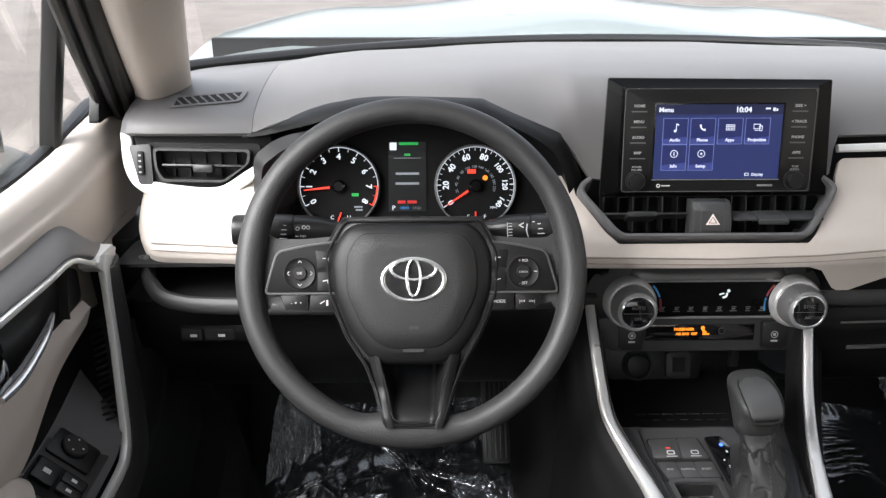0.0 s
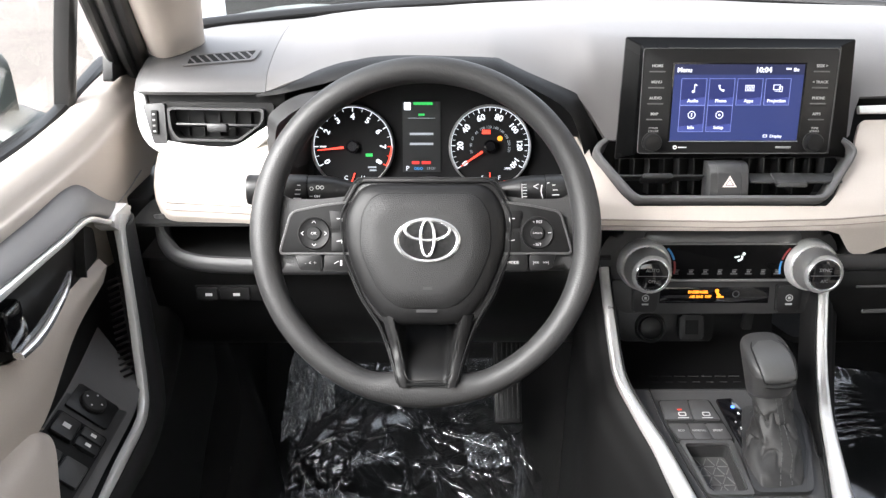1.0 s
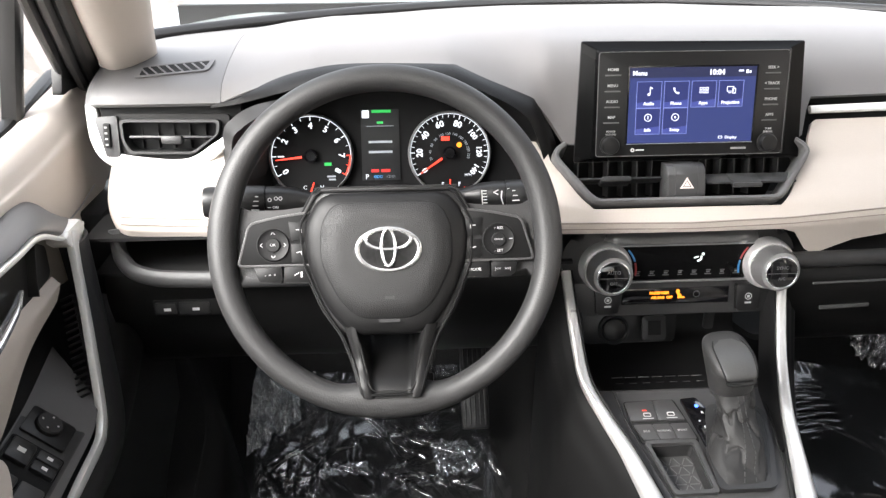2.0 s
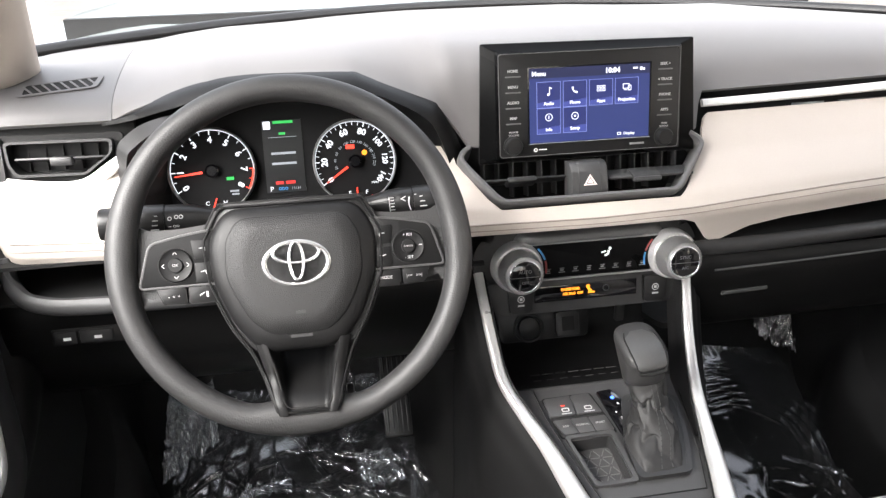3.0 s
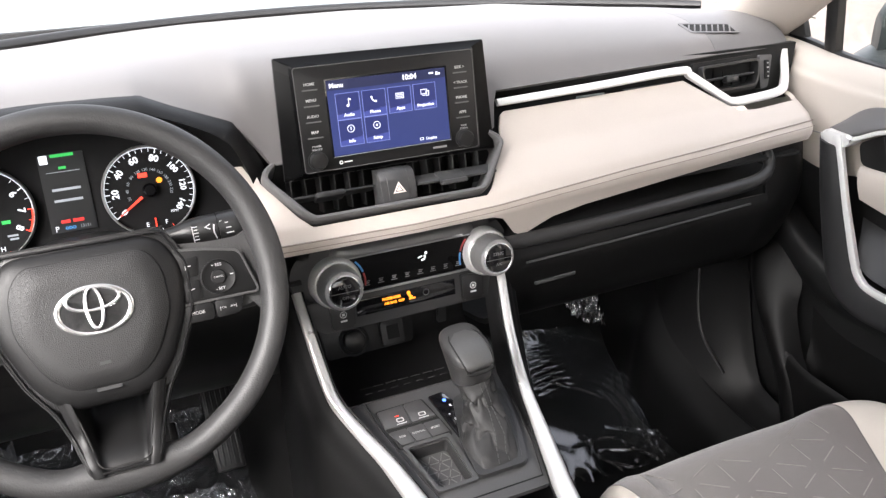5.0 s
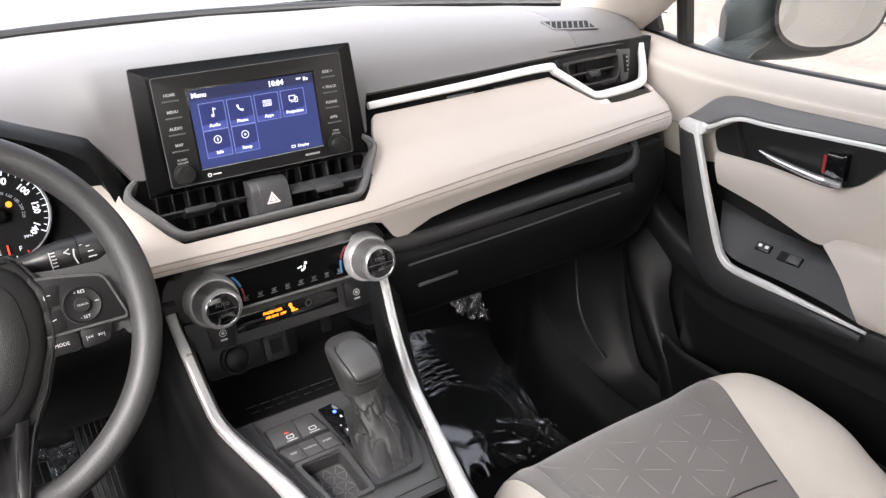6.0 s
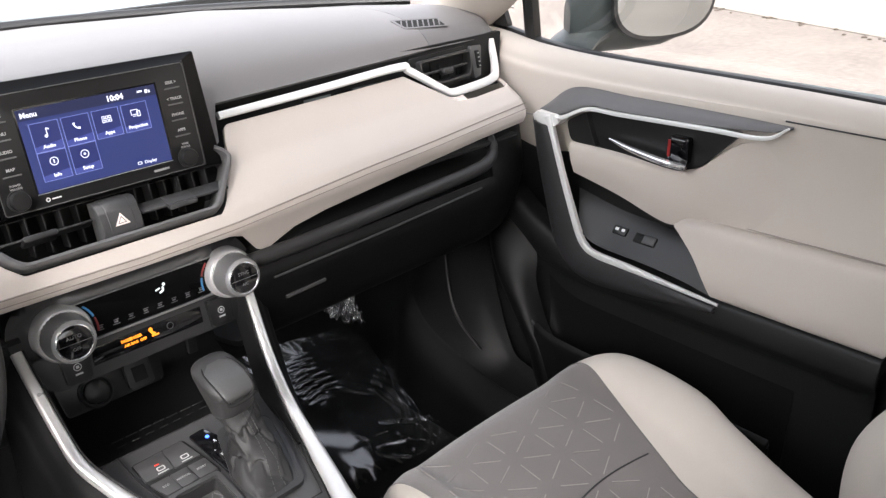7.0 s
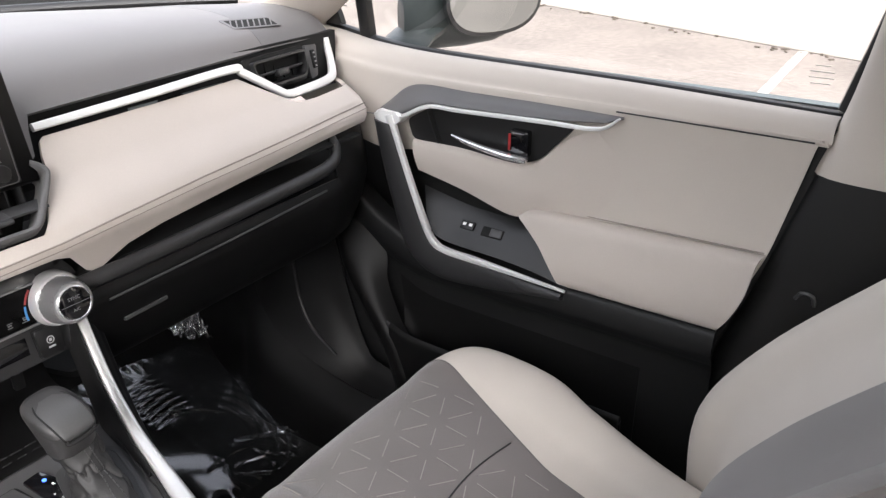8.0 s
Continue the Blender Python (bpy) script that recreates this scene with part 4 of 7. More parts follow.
    for poly, t in zip(low, ("-  <  +", "") if s < 0 else ("|<<   >>|", "MODE")):
        poly = [(-s * x, y) for x, y in poly]
        cx = sum(x for x, y in poly) / 4 - s * 0.001
        k = part("key", prism(poly, W, 0.0075, bevel=0.0012, r=0.002, base=-0.004), M_POD, pod)
        if t:
            words("key_word", t, 0.0046, at(W, cx, -0.0325, 0.0037), M_KEYMARK, k)
        else:
            part("key_mark", join(box((0.0020, 0.0058, 0.0006), at(W, cx + 0.003, -0.0325, 0.0036), 0), box((0.0058, 0.0009, 0.0006), at(W, cx - 0.002, -0.0318, 0.0036) @ pose(0, 0, 0, 0, 0, 30), 0)), M_KEYMARK, k)


side_spoke(-1)
side_spoke(1)


def stalk(s):
    st = thing("column_stalk", "black control stalk with white markings behind the wheel", "stalk", group="column stalks")
    c = lambda d: (-0.37 + s * d, 0.070 - 0.05 * (d - 0.12), 0.7105 + 0.03 * (d - 0.12))
    part("arm", sweep([c(0.070), c(0.088), c(0.105), c(0.120), c(0.134)], oval(0.0160, 0.0165, 26, 2.3), n=24, sizes=(0.50, 0.62, 0.90, 1.0, 1.0)), M_STALK, st)
    end = 0.1635 if s > 0 else 0.2010
    part("end_cap", sweep([c(0.1352), c(0.150), c(end - 0.0035), c(end)], oval(0.0166, 0.0171, 26, 2.3), n=20, sizes=(1, 1.02, 0.99, 0.82)), M_STALK, st)
    part("cap_groove", sweep([c(0.1342), c(0.1352)], oval(0.0152, 0.0157, 24, 2.3), n=2), M_VOID, st)
    m = face((-0.37 + s * 0.122, 0.0535, 0.7145), 26, yaw=s * 3)
    if s > 0:
        for i in range(6):
            part("mark", box((0.0050 - 0.0012 * (i % 2), 0.0010, 0.0006), at(m, -0.0120, 0.0085 - 0.0034 * i, 0.0016 - 0.00007 * (i - 2.5) ** 2 * 6), 0), M_KEYMARK, st)
        part("mark", box((0.0009, 0.019, 0.0006), at(m, -0.0152, 0.0, 0.0010), 0), M_KEYMARK, st)
        part("mark", join(box((0.0065, 0.0011, 0.0006), at(m, 0.0005, 0.0072, 0.0018) @ pose(0, 0, 0, 0, 0, 25)), box((0.0050, 0.0011, 0.0006), at(m, 0.0008, 0.0045, 0.0020) @ pose(0, 0, 0, 0, 0, -30))), M_KEYMARK, st)
        part("mark", sweep([tuple(m @ Vector(q)) for q in ((0.0075, 0.0075, 0.0012), (0.0062, 0.0, 0.0022), (0.0082, -0.0075, 0.0006))], oval(0.0008, 0.0005, 6), n=10), M_KEYMARK, st)
        for y, w in ((0.0070, 0.0075), (0.0015, 0.0065), (-0.0040, 0.0080)):
            part("mark", box((w, 0.0011, 0.0006), at(m, 0.0225, y, 0.0030 - 0.04 * abs(y) ** 1.1), 0), M_KEYMARK, st)
        part("mark", box((0.0030, 0.0030, 0.0006), at(m, 0.0150, 0.0085, 0.0014), 0), M_KEYMARK, st)
    else:
        part("mark", join(ring(at(m, -0.0060, 0.0035, 0.0020), 0.0022, 0.0007, 0.0005), ring(at(m, 0.0010, 0.0050, 0.0020), 0.0022, 0.0008, 0.0005), ring(at(m, 0.0058, 0.0050, 0.0020), 0.0022, 0.0008, 0.0005)), M_KEYMARK, st)
        words("mark_word", "ON", 0.0042, at(m, 0.0005, -0.0050, 0.0022), M_KEYMARK, st)
        part("mark", box((0.0035, 0.0008, 0.0005), at(m, -0.0065, -0.0050, 0.0022), 0), M_KEYMARK, st)
        for y, w in ((0.0070, 0.006), (0.0020, 0.007), (-0.0030, 0.006), (-0.0075, 0.0085)):
            part("mark", box((w, 0.0011, 0.0006), at(m, -0.0215, y, 0.0030 - 0.04 * abs(y) ** 1.1), 0), M_KEYMARK, st)


stalk(-1)
stalk(1)

# ---- display ----
display = thing("infotainment_display", "gloss black touchscreen unit showing a blue menu", "car display")
S = face((0, 0.152, 0.792), 9)


def display_housing():
    """A gloss frame that slopes back from the bezel, with a deep body behind it."""
    loops = []
    for h, pts, r in ((0.0012, [(-0.1165, -0.0620), (0.1150, -0.0620), (0.1150, 0.0620), (-0.1165, 0.0620)], 0.004),
                      (-0.0035, [(-0.1200, -0.0655), (0.1190, -0.0650), (0.1185, 0.0645), (-0.1190, 0.0655)], 0.004),
                      (-0.0120, [(-0.1392, -0.0702), (0.1432, -0.0690), (0.1372, 0.0712), (-0.1340, 0.0738)], 0.002),
                      (-0.0160, [(-0.1395, -0.0704), (0.1435, -0.0692), (0.1375, 0.0714), (-0.1343, 0.0740)], 0.002),
                      (-0.0600, [(-0.1180, -0.0640), (0.1180, -0.0640), (0.1130, 0.0620), (-0.1130, 0.0620)], 0.004)):
        loops.append([(x, y, h) for x, y in round_poly(pts, r, 3)])
    bm = grid_mesh(loops, wrap=True, caps=True)
    bm.transform(S)
    return bm


M_FRAME = material("black_gloss_frame", (0.003, 0.003, 0.0032), 0.28, bump=0, vary=0.1, spec=0.10)
part("housing", display_housing(), M_FRAME, display, angle=20)
part("housing_edge", sweep([tuple(S @ Vector((x, y, -0.0128))) for x, y in round_poly([(-0.1395, -0.0704), (0.1435, -0.0692), (0.1375, 0.0714), (-0.1343, 0.0740)], 0.002, 2)], oval(0.0006, 0.0008, 6), up=S.to_3x3() @ Vector((0, 0, 1)), n=60, closed=True, smooth=False), M_DARK, display)
part("bezel", prism(rect(0.2295, 0.1225, -0.0007, 0), S, 0.004, bevel=0.0015, r=0.004, base=-0.002), M_BLACK, display)
part("bezel_edge", frame_ring(round_poly(rect(0.2312, 0.1242, -0.0007, 0), 0.004), round_poly(rect(0.2296, 0.1226, -0.0007, 0), 0.004), S, 0.0026, base=0.0), M_WING, display)
M_SCREEN = glowing("blue_screen", (0.030, 0.044, 0.16), 0.72)
M_SCREENDIM = glowing("dark_blue_screen", (0.018, 0.022, 0.065), 0.8)
M_TILE = glowing("blue_tile", (0.022, 0.030, 0.13), 0.8)
M_TILE2 = glowing("bright_blue_tile", (0.055, 0.072, 0.27), 0.8)
M_TILEEDGE = glowing("tile_edge", (0.20, 0.24, 0.55), 0.8)
M_UIWHITE = glowing("screen_white", (0.85, 0.88, 1.0), 1.0)
M_KEYWORD = material("dim_key_print", (0.48, 0.48, 0.48), 0.6, bump=0, vary=0.03)
SX, SY = -0.0018, -0.0015
scr = part("screen", prism(rect(0.1535, 0.0895, SX, SY), S, 0.0006, base=0.002), M_SCREEN, display)
part("screen_border", frame_ring(rect(0.1575, 0.0935, SX, SY), rect(0.1535, 0.0895, SX, SY), S, 0.0012, base=0.0018), M_GLOSS, display)
part("screen_edge", box((0.1555, 0.0007, 0.0006), at(S, SX, SY - 0.0455, 0.0031), 0), M_DIMLABEL, display)
U = at(S, SX, SY, 0.0027)
part("title_bar", box((0.1535, 0.0115, 0.0002), at(U, 0, 0.0388), 0), M_SCREENDIM, scr)
words("title_word", "Menu", 0.0078, at(U, -0.0735, 0.0383, 0.0003), M_UIWHITE, scr, align="LEFT", fat=0.00015)
words("clock_digits", "10:04", 0.0088, at(U, 0.0285, 0.0383, 0.0003), M_UIWHITE, scr, fat=0.00025)
part("signal_icon", join(box((0.006, 0.002, 0.0002), at(U, 0.058, 0.0398, 0.0002)), box((0.003, 0.004, 0.0002), at(U, 0.0655, 0.0388, 0.0002)), box((0.002, 0.0028, 0.0002), at(U, 0.069, 0.0382, 0.0002))), M_UIWHITE, scr)


def tile(x, y, text, icon):
    t = part("menu_tile", box((0.0293, 0.0305, 0.0002), at(U, x, y, 0.0002), 0), M_TILE, scr)
    part("tile_glow", prism([(-0.0145, -0.015), (0.0145, -0.015), (0.0145, -0.006), (-0.0145, -0.0095)], at(U, x, y, 0.0003), 0.0001), M_TILE2, t)
    part("tile_edge", frame_ring(rect(0.0303, 0.0315), rect(0.0291, 0.0303), at(U, x, y, 0.0002), 0.0004), M_TILEEDGE, t)
    words("tile_word", text, 0.0053, at(U, x, y - 0.0105, 0.0006), M_UIWHITE, t, fat=0.0001)
    m = at(U, x, y + 0.0045, 0.0006)
    n = lambda *b: part("tile_icon", join(*b), M_UIWHITE, t)
    if icon == "note":
        n(box((0.0009, 0.009, 0.0002), at(m, 0.001, 0.0)), box((0.0034, 0.0014, 0.0002), at(m, 0.0024, 0.0036) @ pose(0, 0, 0, 0, 0, -25)), lathe([(0, 0), (0.0017, 0), (0.0017, 0.0002), (0, 0.0002)], at(m, -0.0004, -0.004), 10))
    if icon == "phone":
        n(sweep([tuple(m @ Vector(p)) for p in ((-0.003, 0.0035, 0), (-0.0026, 0.0005, 0), (-0.0005, -0.0022, 0), (0.003, -0.003, 0))], oval(0.0009, 0.0004, 6), up=S.to_3x3() @ Vector((0, 0, 1)), n=12, sizes=(1.6, 0.8, 0.8, 1.6)))
    if icon == "apps":
        n(*[frame_ring(rect(0.0031, 0.0031), rect(0.0018, 0.0018), at(m, -0.0038 + 0.0038 * i, 0.002 - 0.004 * j), 0.0002) for i in range(3) for j in range(2)])
    if icon == "cast":
        n(frame_ring(rect(0.0085, 0.0062), rect(0.0070, 0.0046), at(m, -0.001, 0.001), 0.0002), frame_ring(rect(0.0042, 0.0064), rect(0.0028, 0.0046), at(m, 0.0035, -0.0012, 0.0002), 0.0002), box((0.004, 0.0008, 0.0002), at(m, -0.0015, -0.0035)))
    if icon in "info gear":
        n(ring(m, 0.0046, 0.0008, 0.0002), box((0.0011, 0.0040, 0.0002), m) if icon == "info" else lathe([(0, 0), (0.0013, 0), (0.0013, 0.0002), (0, 0.0002)], m, 10))


for x, y, text, icon in ((-0.0525, 0.0130, "Audio", "note"), (-0.0193, 0.0130, "Phone", "phone"), (0.0139, 0.0130, "Apps", "apps"), (0.0471, 0.0130, "Projection", "cast"), (-0.0525, -0.0185, "Info", "info"), (-0.0193, -0.0185, "Setup", "gear")):
    tile(x, y, text, icon)
words("corner_word", "Display", 0.0050, at(U, 0.051, -0.0395, 0.0004), M_UIWHITE, scr)
part("corner_icon", frame_ring(rect(0.005, 0.0032), rect(0.0036, 0.002), at(U, 0.038, -0.0392, 0.0002), 0.0003), M_UIWHITE, scr)
for s, labels in ((-1, ("HOME", "MENU", "AUDIO", "MAP")), (1, ("SEEK >", "< TRACK", "PHONE", "APPS"))):
    xs = -0.0985 if s < 0 else 0.0955
    for i, t in enumerate(labels):
        y = 0.0415 - 0.0187 * i
        words("key_word", t, 0.0046, at(S, xs, y, 0.0022), M_KEYWORD, display, fat=0.0001)
        part("key", box((0.019, 0.0016, 0.003), at(S, xs, y - 0.0066, 0.002), 0.0006), M_WING, display)
    for j, t in enumerate(("POWER", "VOLUME") if s < 0 else ("TUNE", "SCROLL")):
        words("key_word", t, 0.0033, at(S, xs, -0.0315 - 0.0036 * j, 0.0022), M_KEYWORD, display)
    k = part("knob", lathe([(0.0108, 0.0), (0.0104, 0.009), (0.0094, 0.011), (0.0, 0.0115)], at(S, xs - 0.001, -0.0478, 0.001), 32), M_BLACK, display)
    part("knob_ring", lathe([(0.0112, 0.0), (0.0120, 0.0), (0.0120, 0.002), (0.0112, 0.002)], at(S, xs - 0.001, -0.0478, 0.002), 32), M_DARK, k)
part("maker_mark", join(ring(at(S, -0.071, -0.0545, 0.002), 0.0024, 0.0012, 0.0004), box((0.010, 0.0014, 0.0004), at(S, -0.062, -0.0545, 0.0022))), M_LABEL, display)
part("maker_mark", box((0.019, 0.0026, 0.0004), at(S, 0.060, -0.0545, 0.0022), 0.0002), M_DIMLABEL, display)

# ---- centre vents ----
vents = thing("centre_vents", "black slatted centre air vents below the display", "air vent")
VX = -0.007
V = face((VX, 0.128, 0.702), 14)
VF = face((VX, 0.1285, 0.706), 40)
half_out = [(0.1235, -0.0245), (0.156, 0.020), (0.1620, 0.031), (0.157, 0.042), (0.146, 0.050)]
half_in = [(0.1165, -0.0190), (0.1485, 0.0225), (0.1535, 0.031), (0.150, 0.0375), (0.142, 0.0435)]
VO = [(-x, y) for x, y in half_out[::-1]] + [(-0.112, -0.0330), (0.112, -0.0330)] + half_out
VI = [(-x, y) for x, y in half_in[::-1]] + [(-0.1085, -0.0255), (0.1085, -0.0255)] + half_in


def rounded_line(poly, r, seg=4):
    """An open line with its inner corners rounded."""
    out = [tuple(poly[0])]
    for a, p, b in zip(poly, poly[1:], poly[2:]):
        a, p, b = Vector(a), Vector(p), Vector(b)
        k = min(r, (a - p).length * 0.45, (b - p).length * 0.45)
        q, e = p + (a - p).normalized() * k, p + (b - p).normalized() * k
        out += [tuple(q * (1 - t) ** 2 + p * 2 * t * (1 - t) + e * t * t) for t in [i / seg for i in range(seg + 1)]]
    return out + [tuple(poly[-1])]


def vent_frame():
    """A rounded grey lip that dives into a dark duct; open along the top, under the display."""
    a, b = np.array(VO), np.array(VI)
    rows = []
    for k, h in ((0.02, -0.010), (0.0, 0.001), (0.15, 0.0050), (0.45, 0.0068), (0.85, 0.0060), (1.0, 0.0035), (1.04, -0.012), (1.10, -0.030)):
        p = [tuple(q) for q in a + (b - a) * k]
        rows.append([VF @ Vector((x, y, h)) for x, y in rounded_line(p, 0.007)])
    return thicken(grid_mesh(rows), 0.0015)


# near-black backing plate that paints the dark depth behind the fins
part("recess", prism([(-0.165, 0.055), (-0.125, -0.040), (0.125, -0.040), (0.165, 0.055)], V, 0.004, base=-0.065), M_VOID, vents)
part("frame", vent_frame(), M_WING, vents, "dark grey rounded vent surround", angle=50)
part("duct_floor", quilt([[VF @ Vector((x, y, h)) for x in (-0.116, 0, 0.116)] for y, h in ((-0.030, 0.001), (-0.027, -0.012), (-0.020, -0.040))], 8, 8, 0.001), M_BLACK, vents)
for s in (-1, 1):
    for i in range(6):
        x = s * (0.034 + 0.0185 * i)
        part("fin", box((0.0016, 0.052 if i < 4 else 0.036, 0.022), at(V, x, 0.006 if i < 4 else 0.016, -0.032)), M_DARK if i % 2 else M_BLACK, vents)
b = part("blade", box((0.112, 0.018, 0.0026), at(V, -0.0835, 0.0015, -0.008) @ pose(0, 0, 0, 66, 0, 0), 0.0008), M_DARK, vents)
part("slider", box((0.037, 0.022, 0.0075), at(V, -0.085, 0.0012, -0.004) @ pose(0, 0, 0, 66, 0, 0), 0.0028), M_DARK, b)
b = part("blade", box((0.112, 0.022, 0.0034), at(V, 0.0835, 0.0010, -0.007) @ pose(0, 0, 0, 112, 0, 0), 0.001), M_GREY, vents)
part("slider", join(box((0.036, 0.024, 0.006), at(V, 0.075, 0.0005, -0.002) @ pose(0, 0, 0, 112, 0, 0), 0.002), box((0.036, 0.006, 0.010), at(V, 0.075, -0.005, 0.0085), 0.002)), M_GREY, b)
HZ = [(0.024, -0.016), (0.0225, -0.002), (0.018, 0.0045), (0.008, 0.0085), (-0.004, 0.0100), (-0.015, 0.0090), (-0.0225, 0.0045), (-0.0255, -0.003), (-0.026, -0.020)]


def hazard_body(x0, x1, grow):
    rows = [[(x, y * (1 + g), h + g * 0.02 - (0.0015 if e else 0.0)) for y, h in smooth_line(HZ, 26)] for x, g, e in ((x0, grow, 1), (x0 + 0.0012, grow, 0), (x1 - 0.0012, grow, 0), (x1, grow, 1))]
    bm = grid_mesh(rows, wrap=True, caps=True)
    bm.transform(at(V, 0.000, -0.002))
    return bm


haz = part("hazard_switch", hazard_body(-0.0235, 0.0235, 0.0), M_GREY, vents, "dark grey hazard light switch", angle=50)
part("switch_face", hazard_body(-0.0150, 0.0150, 0.03), M_GREY, haz, angle=50)
M_HAZ = material("pale_red_print", (0.95, 0.80, 0.76), 0.5, bump=0, vary=0.03)
tri = [(0.0100 * math.cos(radians(90 + 120 * i)), 0.0090 * math.sin(radians(90 + 120 * i))) for i in range(3)]
TM = at(V, 0.000, -0.0035, 0.0100) @ pose(0, 0, 0, -2, 0, 0)
part("triangle_mark", frame_ring(tri, [(x * 0.62, y * 0.62) for x, y in tri], TM, 0.0010, base=0.0), M_HAZ, haz)
part("triangle_mark", prism([(x * 0.45, y * 0.45) for x, y in tri], TM, 0.0009), M_HAZ, haz)

# ---- climate controls ----
climate = thing("climate_panel", "dark climate control panel with two knurled silver knobs", "climate control")
K = face((0, 0.107, 0.5875), 8)
KB = at(K, 0, 0, -0.014)
M_BROW = material("satin_dark_silver", (0.17, 0.17, 0.17), 0.34, metal=0.6, bump=0.05, vary=0.05)
BODY = [(-0.143, -0.020), (0.140, -0.020), (0.149, 0.008), (0.146, 0.030), (0.130, 0.051), (0.112, 0.0535), (-0.108, 0.0535), (-0.134, 0.050), (-0.150, 0.032), (-0.154, 0.010)]
part("housing", prism(BODY, at(K, 0, 0, -0.014), 0.048, bevel=0.011, r=0.012, base=-0.052, seg=5), M_DARK, climate, angle=60)


def brow():
    """The curved satin ledge over the window, running out over both knobs."""
    rows = []
    for f, y, h in ((0, 0.0555, -0.034), (1, 0.0540, -0.022), (2, 0.0505, -0.013), (3, 0.0455, -0.0080), (4, 0.0400, -0.0060), (5, 0.0358, -0.0062), (6, 0.0345, -0.0095)):
        w = 0.112 - 0.004 * f
        rows.append([K @ Vector((x, y - 0.006 * max(0.0, abs(x) / w - 0.80) / 0.2, h - 0.010 * (max(0.0, abs(x) / w - 0.70) / 0.3) ** 2)) for x in np.linspace(-w, w + 0.006, 17)])
    return quilt(rows, 26, 40, 0.002)


part("upper_ledge", brow(), M_BROW, climate, "satin dark silver ledge", angle=60)
part("chrome_line", box((0.172, 0.0018, 0.003), at(KB, 0.005, 0.0335, 0.0040), 0.0007), M_LEDGE, climate)
win = part("display_window", prism([(-0.078, -0.0115), (0.092, -0.0115), (0.095, 0.0325), (-0.083, 0.0325)], KB, 0.003, bevel=0.0006, r=0.003, base=0.0002), M_FRAME, climate)
KW = at(KB, 0, 0, 0.0017)
M_LCD = glowing("climate_lcd", (0.85, 0.95, 0.9), 0.9)
part("airflow_icon", join(lathe([(0, 0), (0.0020, 0), (0.0020, 0.0003), (0, 0.0003)], at(KW, 0.0265, 0.0205, 0.0017), 10), sweep([tuple(at(KW, *p, 0.0019).translation) for p in ((0.0245, 0.018), (0.0240, 0.0135), (0.0195, 0.0115))], oval(0.0013, 0.0004, 6), up=K.to_3x3() @ Vector((0, 0, 1)), n=8), box((0.0062, 0.0018, 0.0003), at(KW, 0.0180, 0.0165, 0.0018) @ pose(0, 0, 0, 0, 0, 15))), M_LCD, win)
for i in range(8):
    x = -0.0565 + 0.0182 * i
    part("touch_key_mark", join(box((0.0085 if i % 3 else 0.006, 0.0011, 0.0003), at(KW, x, -0.0060, 0.0017)), box((0.0045, 0.0020, 0.0003), at(KW, x, -0.0032, 0.0017)), box((0.0062, 0.0009, 0.0003), at(KW, x + 0.0005, -0.0008, 0.0017))), M_TOUCH, win)
M_COLD, M_HOT = material("blue_print", (0.04, 0.20, 0.45), 0.5, bump=0, vary=0.03), material("red_print", (0.25, 0.03, 0.03), 0.5, bump=0, vary=0.03)
for s, cx in ((-1, -0.0975), (1, 0.112)):
    for a0, a1, mat in ((18, 44, M_COLD if s < 0 else M_HOT), (-10, 15, M_HOT if s < 0 else M_COLD)):
        arc = [tuple(at(KW, cx - s * 0.0385 * math.cos(radians(a)), 0.001 + 0.0385 * math.sin(radians(a)), 0.002).translation) for a in np.linspace(a0, a1, 6)]
        part("temperature_mark", sweep(arc, oval(0.0013, 0.0004, 6), up=K.to_3x3() @ Vector((0, 0, 1)), n=8), mat, win)
part("lower_line", box((0.166, 0.0026, 0.004), at(KB, 0.008, -0.0145, 0.0030), 0.001), M_LEDGE, climate)

M_COLLAR = material("bright_satin_silver", (0.86, 0.86, 0.85), 0.24, metal=0.6, bump=0.05, vary=0.03)
M_FAINT = material("faint_print", (0.13, 0.13, 0.13), 0.6, bump=0, vary=0.03)
M_KNURL = material("knurled_silver", (0.42, 0.42, 0.42), 0.30, metal=0.7, bump=0.1, vary=0.05)


